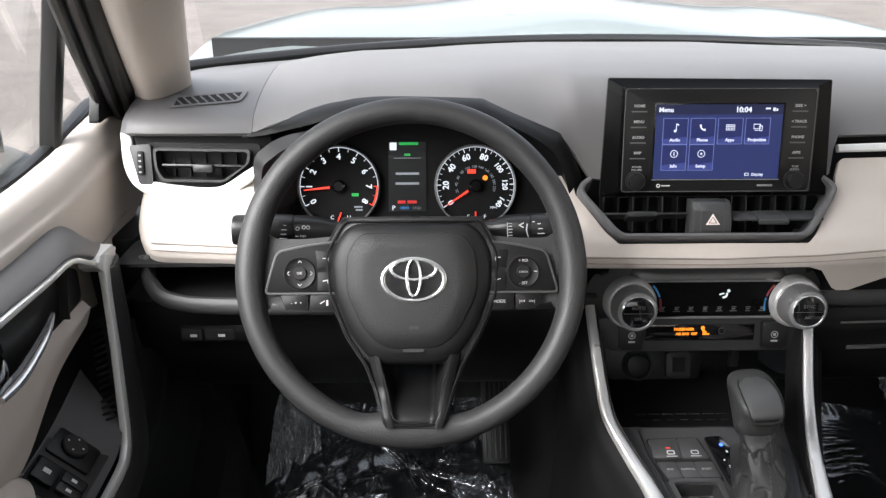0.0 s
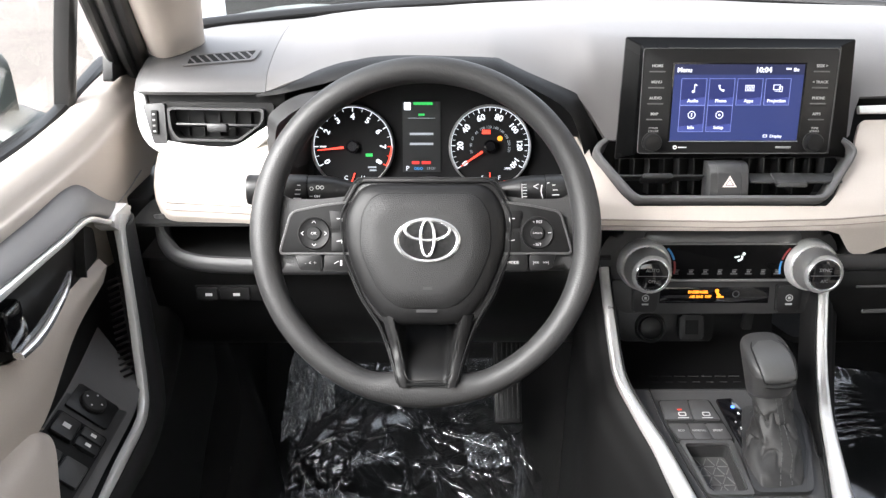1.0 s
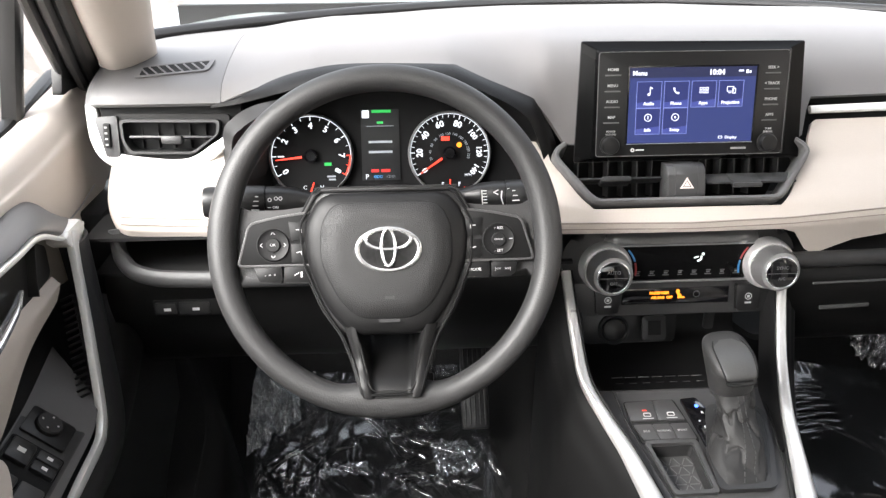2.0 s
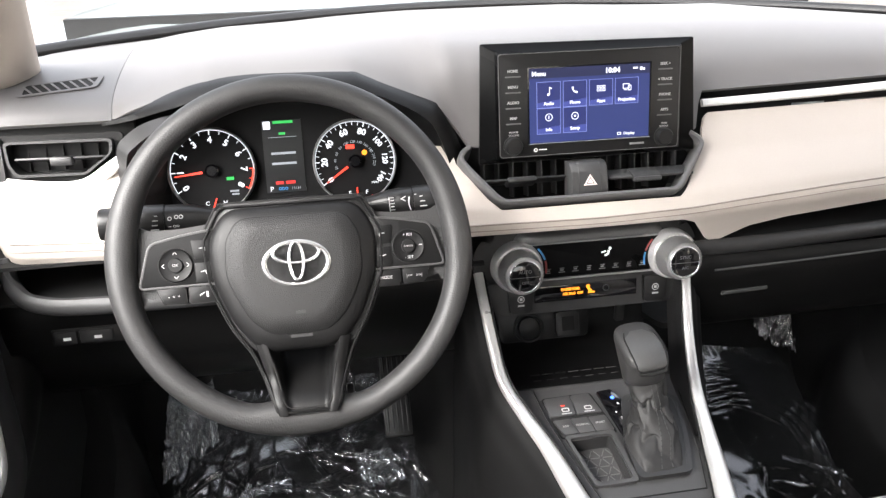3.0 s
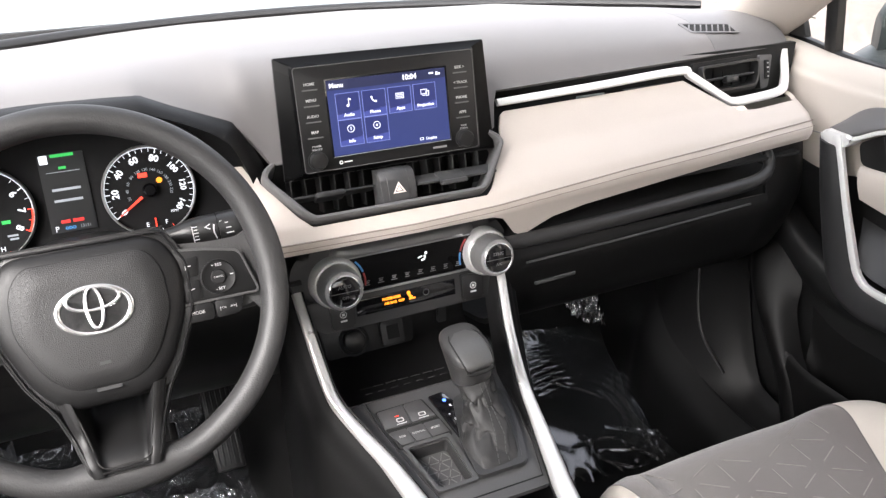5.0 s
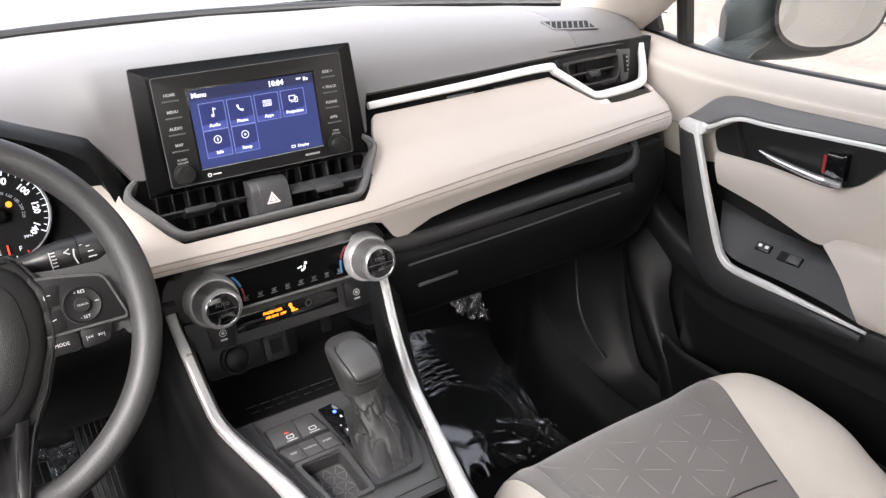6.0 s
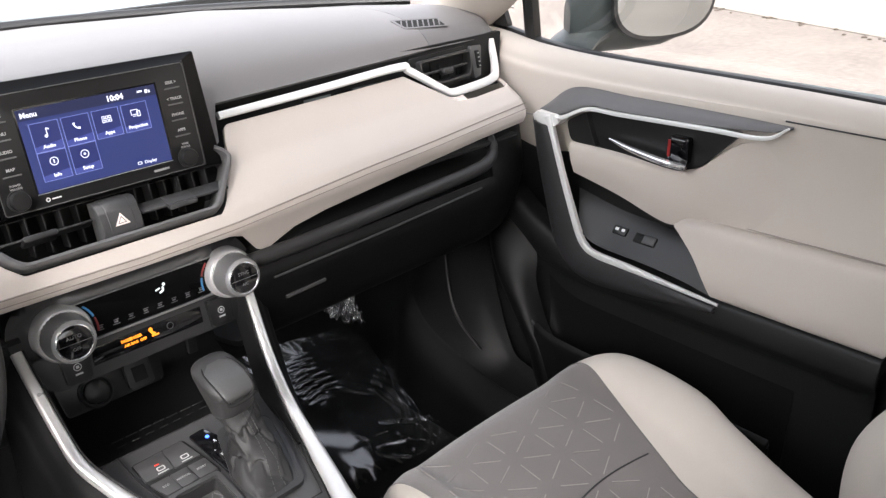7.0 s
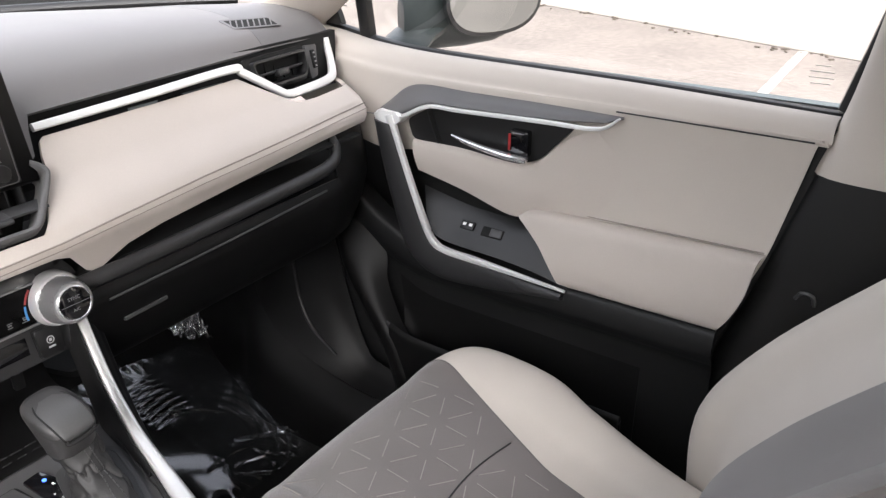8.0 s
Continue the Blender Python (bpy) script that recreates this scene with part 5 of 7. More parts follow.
def climate_knob(x, top, low):
    m = at(K, x, 0.0055)
    part("collar", lathe([(0.0340, -0.026), (0.0335, -0.012), (0.0325, -0.005), (0.0308, -0.0010), (0.0296, 0.0002), (0.0270, 0.0002)], m, 56), M_COLLAR, climate, "satin silver knob collar")
    n = 64
    rows = []
    levels = [(0.0284, -0.003, 0), (0.0283, 0.000, 1), (0.0280, 0.0045, 1), (0.0276, 0.009, 1), (0.0271, 0.0135, 1), (0.0265, 0.018, 1), (0.0257, 0.0225, 1), (0.0240, 0.0258, 0), (0.0, 0.0265, 0)]
    for j, (r, h, tooth) in enumerate(levels):
        rows.append([((r - tooth * 0.0018 * ((i + j) % 2)) * math.cos(2 * math.pi * (i + 0.5 * j) / n), (r - tooth * 0.0018 * ((i + j) % 2)) * math.sin(2 * math.pi * (i + 0.5 * j) / n), h) for i in range(n)])
    bm = grid_mesh(rows, wrap=True)
    bmesh.ops.remove_doubles(bm, verts=bm.verts[:], dist=1e-6)
    bm.transform(m)
    knob = part("knob", bm, M_KNURL, climate, "knurled silver rotary knob", angle=12)
    part("cap", lathe([(0.0192, 0.0255), (0.0192, 0.0285), (0.018, 0.0292), (0.0, 0.0292)], m, 40), M_GLOSS, knob)
    part("cap_ring", lathe([(0.0190, 0.0255), (0.0190, 0.0290), (0.0196, 0.0298), (0.0204, 0.0292), (0.0207, 0.0255)], m, 44), M_CHROME, knob)
    words("knob_word", top, 0.0060, at(m, 0, 0.006, 0.0294), M_FAINT, knob)
    words("knob_word", low, 0.0052, at(m, 0, -0.008, 0.0294), M_FAINT, knob)
    part("split_line", box((0.035, 0.0005, 0.0004), at(m, 0, -0.001, 0.0294), 0), M_FAINT, knob)


climate_knob(-0.0975, "AUTO", "OFF")
climate_knob(0.112, "SYNC", "A/C")

switches = thing("switch_row", "dark switch row with an orange airbag notice", "switch panel")
part("backing", prism([(-0.118, -0.061), (0.112, -0.061), (0.126, -0.050), (0.138, -0.016), (-0.142, -0.016), (-0.132, -0.050)], at(K, 0, 0, -0.013), 0.020, bevel=0.004, r=0.008, base=-0.0215, seg=3), M_DARK, switches)
for x in (-0.0935, 0.0895):
    b = part("switch", prism([(x - 0.0145, -0.0175), (x + 0.0145, -0.0175), (x + 0.0165, 0.0175), (x - 0.0165, 0.0175)], at(K, 0, -0.0390, -0.0125), 0.008, bevel=0.002, r=0.003, base=-0.004), M_BLACK, switches)
    part("switch_gap", frame_ring(round_poly([(x - 0.0152, -0.0182), (x + 0.0152, -0.0182), (x + 0.0172, 0.0182), (x - 0.0172, 0.0182)], 0.003), round_poly([(x - 0.0146, -0.0176), (x + 0.0146, -0.0176), (x + 0.0166, 0.0176), (x - 0.0166, 0.0176)], 0.003), at(K, 0, -0.0390, -0.0140), 0.0004), M_VOID, b)
    part("switch_mark", join(ring(at(K, x, -0.0375, -0.0084), 0.0046, 0.0009, 0.0003), box((0.0035, 0.0035, 0.0003), at(K, x, -0.0375, -0.0082)), box((0.0085, 0.0022, 0.0003), at(K, x, -0.0460, -0.0082))), M_KEYWORD, b)
note = part("notice_window", prism(rect(0.139, 0.0215, -0.0045, -0.0355), at(K, 0, 0, -0.0140), 0.002, bevel=0.0004, base=-0.001), M_GLOSS, switches)
words("notice_word", "PASSENGER", 0.0049, at(K, -0.0260, -0.0310, -0.0123), M_ORANGEGLOW, note, fat=0.00022)
words("notice_word", "AIR BAG  OFF", 0.0045, at(K, -0.0225, -0.0372, -0.0123), M_ORANGEGLOW, note, fat=0.00022)
part("notice_icon", join(lathe([(0, 0), (0.0026, 0), (0.0026, 0.0003), (0, 0.0003)], at(K, -0.0020, -0.0290, -0.0123), 10), box((0.0034, 0.009, 0.0003), at(K, -0.0005, -0.0335, -0.0123) @ pose(0, 0, 0, 0, 0, 28)), box((0.009, 0.0022, 0.0003), at(K, 0.0025, -0.0375, -0.0122)), box((0.010, 0.0012, 0.0003), at(K, -0.0005, -0.032, -0.0121) @ pose(0, 0, 0, 0, 0, -40))), M_ORANGEGLOW, note)
part("dim_icon", ring(at(K, 0.0225, -0.0335, -0.0123), 0.0046, 0.0012, 0.0002), M_GREY, note)

# ---- centre console ----
console = thing("centre_console", "charcoal centre console with silver side rails", "console")
CP = Matrix.Translation((0, 0, 0.445)) @ pose(0, 0, 0, math.degrees(math.atan(0.17)), 0, 0)
# the trim's satin silver, darkened to imitate the lower light on the rails
M_RAIL = material("satin_rail_darkened", (0.60, 0.60, 0.59), 0.30, metal=0.5, bump=0.05, vary=0.03)


TRAY = round_poly([(-0.072, -0.040), (-0.020, -0.040), (-0.018, -0.108), (-0.061, -0.108)], 0.005)


def plate_hole():
    """The top plate, with an opening for the small tray."""
    out = round_poly([(-0.112, 0.052), (-0.104, 0.0), (-0.091, -0.08), (-0.080, -0.145), (0.062, -0.145), (0.079, -0.08), (0.094, 0.0), (0.104, 0.052)], 0.006)
    bm = bmesh.new()
    edges = []
    for loop in (out, TRAY):
        v = [bm.verts.new((x, y, -0.004)) for x, y in loop]
        edges += [bm.edges.new((v[i - 1], v[i])) for i in range(len(v))]
    bmesh.ops.triangle_fill(bm, use_beauty=True, edges=edges)
    bmesh.ops.solidify(bm, geom=bm.faces[:], thickness=0.006)
    bm.transform(CP)
    return bm


part("top_plate", plate_hole(), M_PLATE, console, "dark grey console top plate")
RAIL_Y = (0.125, 0.10, 0.055, 0.02, -0.015, -0.055, -0.09, -0.13, -0.17, -0.25)
RAIL_Z = (0.585, 0.555, 0.512, 0.486, 0.461, 0.446, 0.435, 0.427, 0.420, 0.408)
RAIL_X = {-1: (-0.147, -0.145, -0.142, -0.138, -0.121, -0.106, -0.097, -0.090, -0.084, -0.076), 1: (0.134, 0.127, 0.114, 0.105, 0.0985, 0.0910, 0.0840, 0.0745, 0.065, 0.052)}
RAIL_W = (0.85, 0.88, 0.92, 0.96, 1.05, 1.20, 1.40, 1.55, 1.70, 1.80)
for s in (-1, 1):
    rail = list(zip(RAIL_X[s], RAIL_Y, RAIL_Z))
    part("side_rail", sweep(rail, oval(0.0072, 0.0060, 20, 2.6), up=(0, 0.35, 1), n=70, sizes=RAIL_W), M_RAIL, console, "satin silver rail")
    part("rail_groove", sweep([(x - s * (0.0072 * w + 0.0013), y, z + 0.0005) for (x, y, z), w in zip(rail, RAIL_W)], oval(0.0012, 0.003, 8), up=(0, 0.35, 1), n=60), M_VOID, console)
    side = [[(x + s * dx, y, z - dz) if dz < 0.3 else (x + s * dx, y, 0.03) for x, y, z in rail] for dx, dz in ((0.006, 0.003), (0.018, 0.03), (0.032, 0.11), (0.036, 0.5))]
    part("side_wall", quilt(side, 18, 40, 0.004), M_HUB, console)
    inner = [[(x - s * dx, y, z - dz) for x, y, z in rail[:6]] for dx, dz in ((0.007, 0.0), (0.013, 0.02), (0.02, 0.055))]
    part("inner_wall", quilt(inner, 10, 30, 0.003), M_BLACK, console)
part("tray_floor", quilt([[(x, y, z) for x in (-0.135, 0, 0.13)] for y, z in ((0.05, 0.448), (0.07, 0.43), (0.12, 0.418), (0.20, 0.42), (0.235, 0.45), (0.24, 0.56))], 24, 6, 0.004), M_BLACK, console)
for y, n, w in ((0.100, 8, 0.0145), (0.108, 7, 0.010), (0.122, 7, 0.0145)):
    part("tray_rib", join(*[box((w, 0.0012, 0.0012), Matrix.Translation((-0.078 + (128 / n) * 0.001 * i + 0.01 * (n == 7), y, 0.4235)), 0.0003) for i in range(n)]), M_GREY, console)
part("rear_box", box((0.17, 0.30, 0.30), Matrix.Translation((0, -0.42, 0.27)), 0.02, 3), M_BLACK, console, "black storage box behind the console")
part("socket_panel", prism([(-0.100, -0.024), (0.028, -0.024), (0.034, 0.030), (-0.106, 0.030)], face((0, 0.196, 0.462), 20), 0.006, bevel=0.002, r=0.006), M_BLACK, console)
sock = part("power_socket", lathe([(0.0, -0.002), (0.0165, -0.002), (0.0165, 0.004), (0.0185, 0.006), (0.0215, 0.004), (0.0215, -0.006)], face((-0.060, 0.186, 0.462), 20), 28), M_DARK, console, "round capped power socket")
part("socket_cap", lathe([(0.0155, 0.0), (0.0155, 0.006), (0.013, 0.0075), (0.0, 0.0078)], face((-0.060, 0.186, 0.462), 20), 24), M_BLACK, sock)
usb = part("usb_port", prism(rect(0.034, 0.034), face((-0.004, 0.187, 0.463), 20), 0.008, bevel=0.002, r=0.004), M_DARK, console)
part("port_slot", box((0.018, 0.020, 0.002), face((-0.004, 0.1795, 0.466), 20), 0), M_VOID, usb)
part("bracket_tab", box((0.014, 0.010, 0.030), Matrix.Translation((0.072, 0.180, 0.478)), 0.003), M_DARK, console)
mode = part("mode_keys", prism([(-0.087, 0.032), (-0.022, 0.034), (-0.010, -0.036), (-0.080, -0.036)], CP, 0.002, bevel=0.0008, r=0.004, base=-0.0045), M_VOID, console)
for poly in ([(-0.0845, 0.0285), (-0.050, 0.0300), (-0.0515, -0.0020), (-0.0850, -0.0020)], [(-0.049, 0.0300), (-0.0255, 0.0310), (-0.0185, -0.0020), (-0.0505, -0.0020)],
             [(-0.0830, -0.0085), (-0.0610, -0.0085), (-0.0580, -0.0325), (-0.0755, -0.0325)], [(-0.0600, -0.0085), (-0.0395, -0.0085), (-0.0370, -0.0325), (-0.0570, -0.0325)], [(-0.0385, -0.0085), (-0.0170, -0.0085), (-0.0135, -0.0325), (-0.0360, -0.0325)]):
    part("mode_key", prism(poly, CP, 0.003, bevel=0.0008, r=0.0015, base=-0.003), M_PLATE, mode)
for t, x in (("ECO", -0.070), ("NORMAL", -0.0490), ("SPORT", -0.0270)):
    words("key_word", t, 0.0040, at(CP, x, -0.020, 0.0003), M_DIMLABEL, mode)
part("key_lamp", box((0.005, 0.0016, 0.0004), at(CP, -0.0640, 0.014, 0.0002), 0), M_REDGLOW, mode)
for x, y in ((-0.0625, 0.0065), (-0.0335, 0.0065)):
    part("key_icon", join(frame_ring(round_poly(rect(0.0095, 0.0065), 0.002), round_poly(rect(0.0070, 0.0042), 0.0015), at(CP, x, y), 0.0004, base=0.0002), box((0.013, 0.0011, 0.0004), at(CP, x, y - 0.006, 0.0003))), M_KEYWORD, mode)
tray = part("coin_tray", frame_ring(round_poly([(-0.077, -0.035), (-0.015, -0.035), (-0.013, -0.113), (-0.064, -0.113)], 0.005), TRAY, CP, 0.004, base=-0.003), M_PLATE, console)
part("tray_base", prism([(x * 0.99, y) for x, y in TRAY], CP, 0.002, base=-0.024), M_PLATE, tray)
part("tray_wall", frame_ring([(x * 1.03 - 0.0005, y * 1.02) for x, y in TRAY], TRAY, CP, 0.020, base=-0.024), M_DARK, tray)
part("plate_groove", sweep([tuple(CP @ Vector((x, y, 0.0021))) for x, y in ((-0.094, 0.048), (-0.091, 0.0), (-0.077, -0.08), (-0.064, -0.136), (0.056, -0.136), (0.072, -0.08), (0.086, 0.0), (0.090, 0.020))], oval(0.0009, 0.0009, 6), smooth=False), M_VOID, console)
inside = lambda x, y: -0.107 < y < -0.042 and -0.0715 + (-0.040 - y) * 0.16 < x < -0.0195
for i in range(5):
    for j in range(6):
        cx, cy = -0.074 + 0.0155 * i + (0.00775 if j % 2 else 0), -0.042 - 0.0134 * j
        for a in (0, 60, 120):
            t = radians(a)
            if all(inside(cx + d * math.cos(t), cy + d * math.sin(t)) for d in (0.002, 0.0135)):
                part("tray_rib", box((0.0112, 0.0011, 0.0012), at(CP, cx + 0.00775 * math.cos(t), cy + 0.00775 * math.sin(t), -0.0218) @ pose(0, 0, 0, 0, 0, a), 0), M_WING, tray)
gate = part("gear_indicator", prism([(-0.016, 0.029), (0.004, 0.031), (0.023, -0.020), (0.012, -0.040), (-0.007, -0.054)], CP, 0.003, bevel=0.0006, r=0.002, base=-0.0006), M_GLOSS, console)
part("gear_lamp", lathe([(0, 0), (0.0024, 0), (0.0024, 0.0005), (0, 0.0005)], at(CP, 0.0008, 0.016, 0.0024), 12), glowing("blue_led", (0.06, 0.16, 1.0), 3.4), gate)
for t, x, y in (("R", 0.0045, 0.005), ("N", 0.0085, -0.006), ("D", 0.0125, -0.017), ("+", -0.0030, -0.009), ("S", 0.0005, -0.019), ("-", 0.0030, -0.029)):
    words("gear_letter", t, 0.0052, at(CP, x, y, 0.0026), M_LABEL, gate)
BOOT_OUT = [(0.012, 0.016), (0.060, 0.022), (0.0815, 0.004), (0.070, -0.052), (0.051, -0.112), (-0.014, -0.112), (-0.010, -0.055)]
BOOT_IN = [(0.018, 0.010), (0.058, 0.016), (0.0755, 0.002), (0.0640, -0.052), (0.046, -0.107), (-0.009, -0.107), (-0.004, -0.055)]
part("boot_frame", frame_ring(round_poly(BOOT_OUT, 0.010), round_poly(BOOT_IN, 0.010), CP, 0.006, base=-0.0025), M_DARK, console)
part("boot_well", prism(BOOT_IN, CP, 0.0006, base=0.0022, r=0.010), M_DARK, console)


# ---- shift lever ----
shifter = thing("shift_lever", "black leather shift lever with a ruched boot", "shift lever")
M_BOOT = material("soft_black_leatherette", (0.018, 0.0177, 0.0177), 0.58, grain=700, bump=0.5, bump_scale=800, vary=0.14)
M_GRIP = material("grey_black_grip", (0.034, 0.0335, 0.0335), 0.46, grain=700, bump=0.3, bump_scale=900, vary=0.10)


def boot_rows():
    """Leather gathered under the grip: a narrow column that leans back, then loose folds over the near half of the opening."""
    rows = []
    n = 108
    for i in range(64):
        t = i / 63
        z = 0.4335 + 0.0750 * t
        cx = float(np.interp(t, (0, 0.12, 0.3, 0.6, 1), (0.0195, 0.0225, 0.0275, 0.0285, 0.0245)))
        cy = float(np.interp(t, (0, 0.12, 0.3, 0.6, 1), (-0.073, -0.064, -0.048, -0.029, -0.014)))
        ax = float(np.interp(t, (0, 0.12, 0.3, 0.55, 0.8, 1), (0.0300, 0.0275, 0.0245, 0.0222, 0.0225, 0.0240)))
        ay = float(np.interp(t, (0, 0.12, 0.3, 0.55, 0.8, 1), (0.0350, 0.0330, 0.0285, 0.0235, 0.0210, 0.0210)))
        pw = float(np.interp(t, (0, 0.5), (3.2, 2.2)))
        body = math.sin(math.pi * min(1.0, 0.06 + t * 0.97)) ** 0.6
        row = []
        for j, (x, y) in enumerate(oval(ax, ay, n, pw)):
            a = 2 * math.pi * j / n
            u = Vector((2.4 * math.cos(a), 2.4 * math.sin(a), 7 * t))
            crease = 1 - abs(math.sin(8.0 * t + 2.4 * math.sin(a + 1.0) + 1.6 * noise.noise(u)))
            fold = 0.0016 * math.sin(2 * a + 9.0 * t + 0.6) + 0.0008 * math.sin(5 * a - 13 * t) - 0.0040 * crease ** 3
            fold += 0.0026 * (1 - abs(math.sin(1.5 * a - 5 * t + 1.3 * noise.noise(u * 0.6)))) ** 3 + 0.0016 * noise.noise(u * 0.6)
            f = 1 + fold * body / max(ax, 0.02)
            row.append((cx + x * f, cy + y * f, z + 0.17 * y * (1 - t) ** 2))
        rows.append(row)
    return rows


BOOT = boot_rows()
part("boot", grid_mesh(BOOT, wrap=True), M_BOOT, shifter, "ruched black leather boot", angle=70)
for j in (80, 84):
    line = [(x, y - 0.0005, z + 0.0002) for x, y, z in (BOOT[i][j] for i in range(3, 58))]
    for k in range(0, len(line) - 2, 3):
        part("stitch", sweep([line[k], line[k + 2]], oval(0.0006, 0.0005, 6), n=2), M_GREY, shifter)
G0 = Matrix.Translation((0.0215, -0.010, 0.5205)) @ pose(0, 0, 0, -12, -5, 0)


def grip_mesh():
    rows = []
    for z, a, b, dy, pw in ((-0.034, 0.0195, 0.0195, 0.0, 2.4), (-0.030, 0.0225, 0.0225, -0.001, 2.5), (-0.0270, 0.0215, 0.0215, -0.001, 2.5), (-0.0235, 0.0240, 0.0240, -0.002, 2.6), (-0.014, 0.0250, 0.0265, -0.004, 2.9), (0.000, 0.0262, 0.0300, -0.005, 3.3), (0.011, 0.0275, 0.0318, -0.004, 3.6), (0.019, 0.0277, 0.0315, -0.002, 3.6), (0.0245, 0.0262, 0.0298, 0.001, 3.2), (0.0285, 0.0222, 0.0250, 0.003, 2.8), (0.0310, 0.015, 0.016, 0.004, 2.5), (0.0315, 0.004, 0.004, 0.004, 2.2)):
        rows.append([(x, y + dy, z + 0.30 * (y if z > 0.01 else y * max(0.0, z) / 0.012)) for x, y in oval(a * 0.95, b * 0.97, 48, pw)])
    rows = np.array(rows)
    rows = np.array([smooth_line(rows[:, k], 44) for k in range(rows.shape[1])]).transpose(1, 0, 2)
    bm = grid_mesh(rows, wrap=True, caps=True)
    bm.transform(G0)
    return bm


part("grip", grip_mesh(), M_GRIP, shifter, "moulded black leather grip", angle=60)
PANEL = ((-0.0375, -0.0015, 0.0150), (-0.0385, 0.0030, 0.0170), (-0.0362, 0.0085, 0.0182), (-0.0290, 0.0160, 0.0192), (-0.0170, 0.0235, 0.0195), (-0.0030, 0.0288, 0.0180), (0.0085, 0.0318, 0.0135))


def thumb_panel():
    rows = [[(w * f, y - 0.0008 + 0.0016 * f ** 4, z + 0.0010 - 0.0016 * f ** 4) for f in (-1, -0.8, -0.4, 0, 0.4, 0.8, 1)] for y, z, w in PANEL]
    bm = quilt(rows, 20, 16, 0.003)
    bm.transform(G0)
    return bm


part("thumb_panel", thumb_panel(), material("satin_grip_panel", (0.060, 0.060, 0.060), 0.42, bump=0.1, vary=0.08), shifter, "smooth dark panel on the grip", angle=60)
for k in (-1, 1):
    part("panel_groove", sweep([tuple(G0 @ Vector((k * (w + 0.0008), y + 0.0010, z - 0.0004))) for y, z, w in PANEL], oval(0.0010, 0.0010, 8), n=40), M_VOID, shifter)
part("grip_lip", sweep([tuple(G0 @ Vector(q)) for q in ((-0.0155, -0.0365, -0.0015), (-0.0138, -0.0378, -0.0045), (0.0, -0.0388, -0.0055), (0.0138, -0.0378, -0.0045), (0.0155, -0.0365, -0.0015))], oval(0.0026, 0.0024, 8), n=20), M_VOID, shifter)


# ---- doors ----
def D(x=0.0):
    return Matrix(((0, 0, 1, x), (1, 0, 0, 0), (0, 1, 0, 0), (0, 0, 0, 1)))


def belt(y):
    return float(np.interp(y, (-0.6, -0.3, 0.03, 0.153, 0.31), (0.754, 0.7615, 0.7635, 0.770, 0.795)))


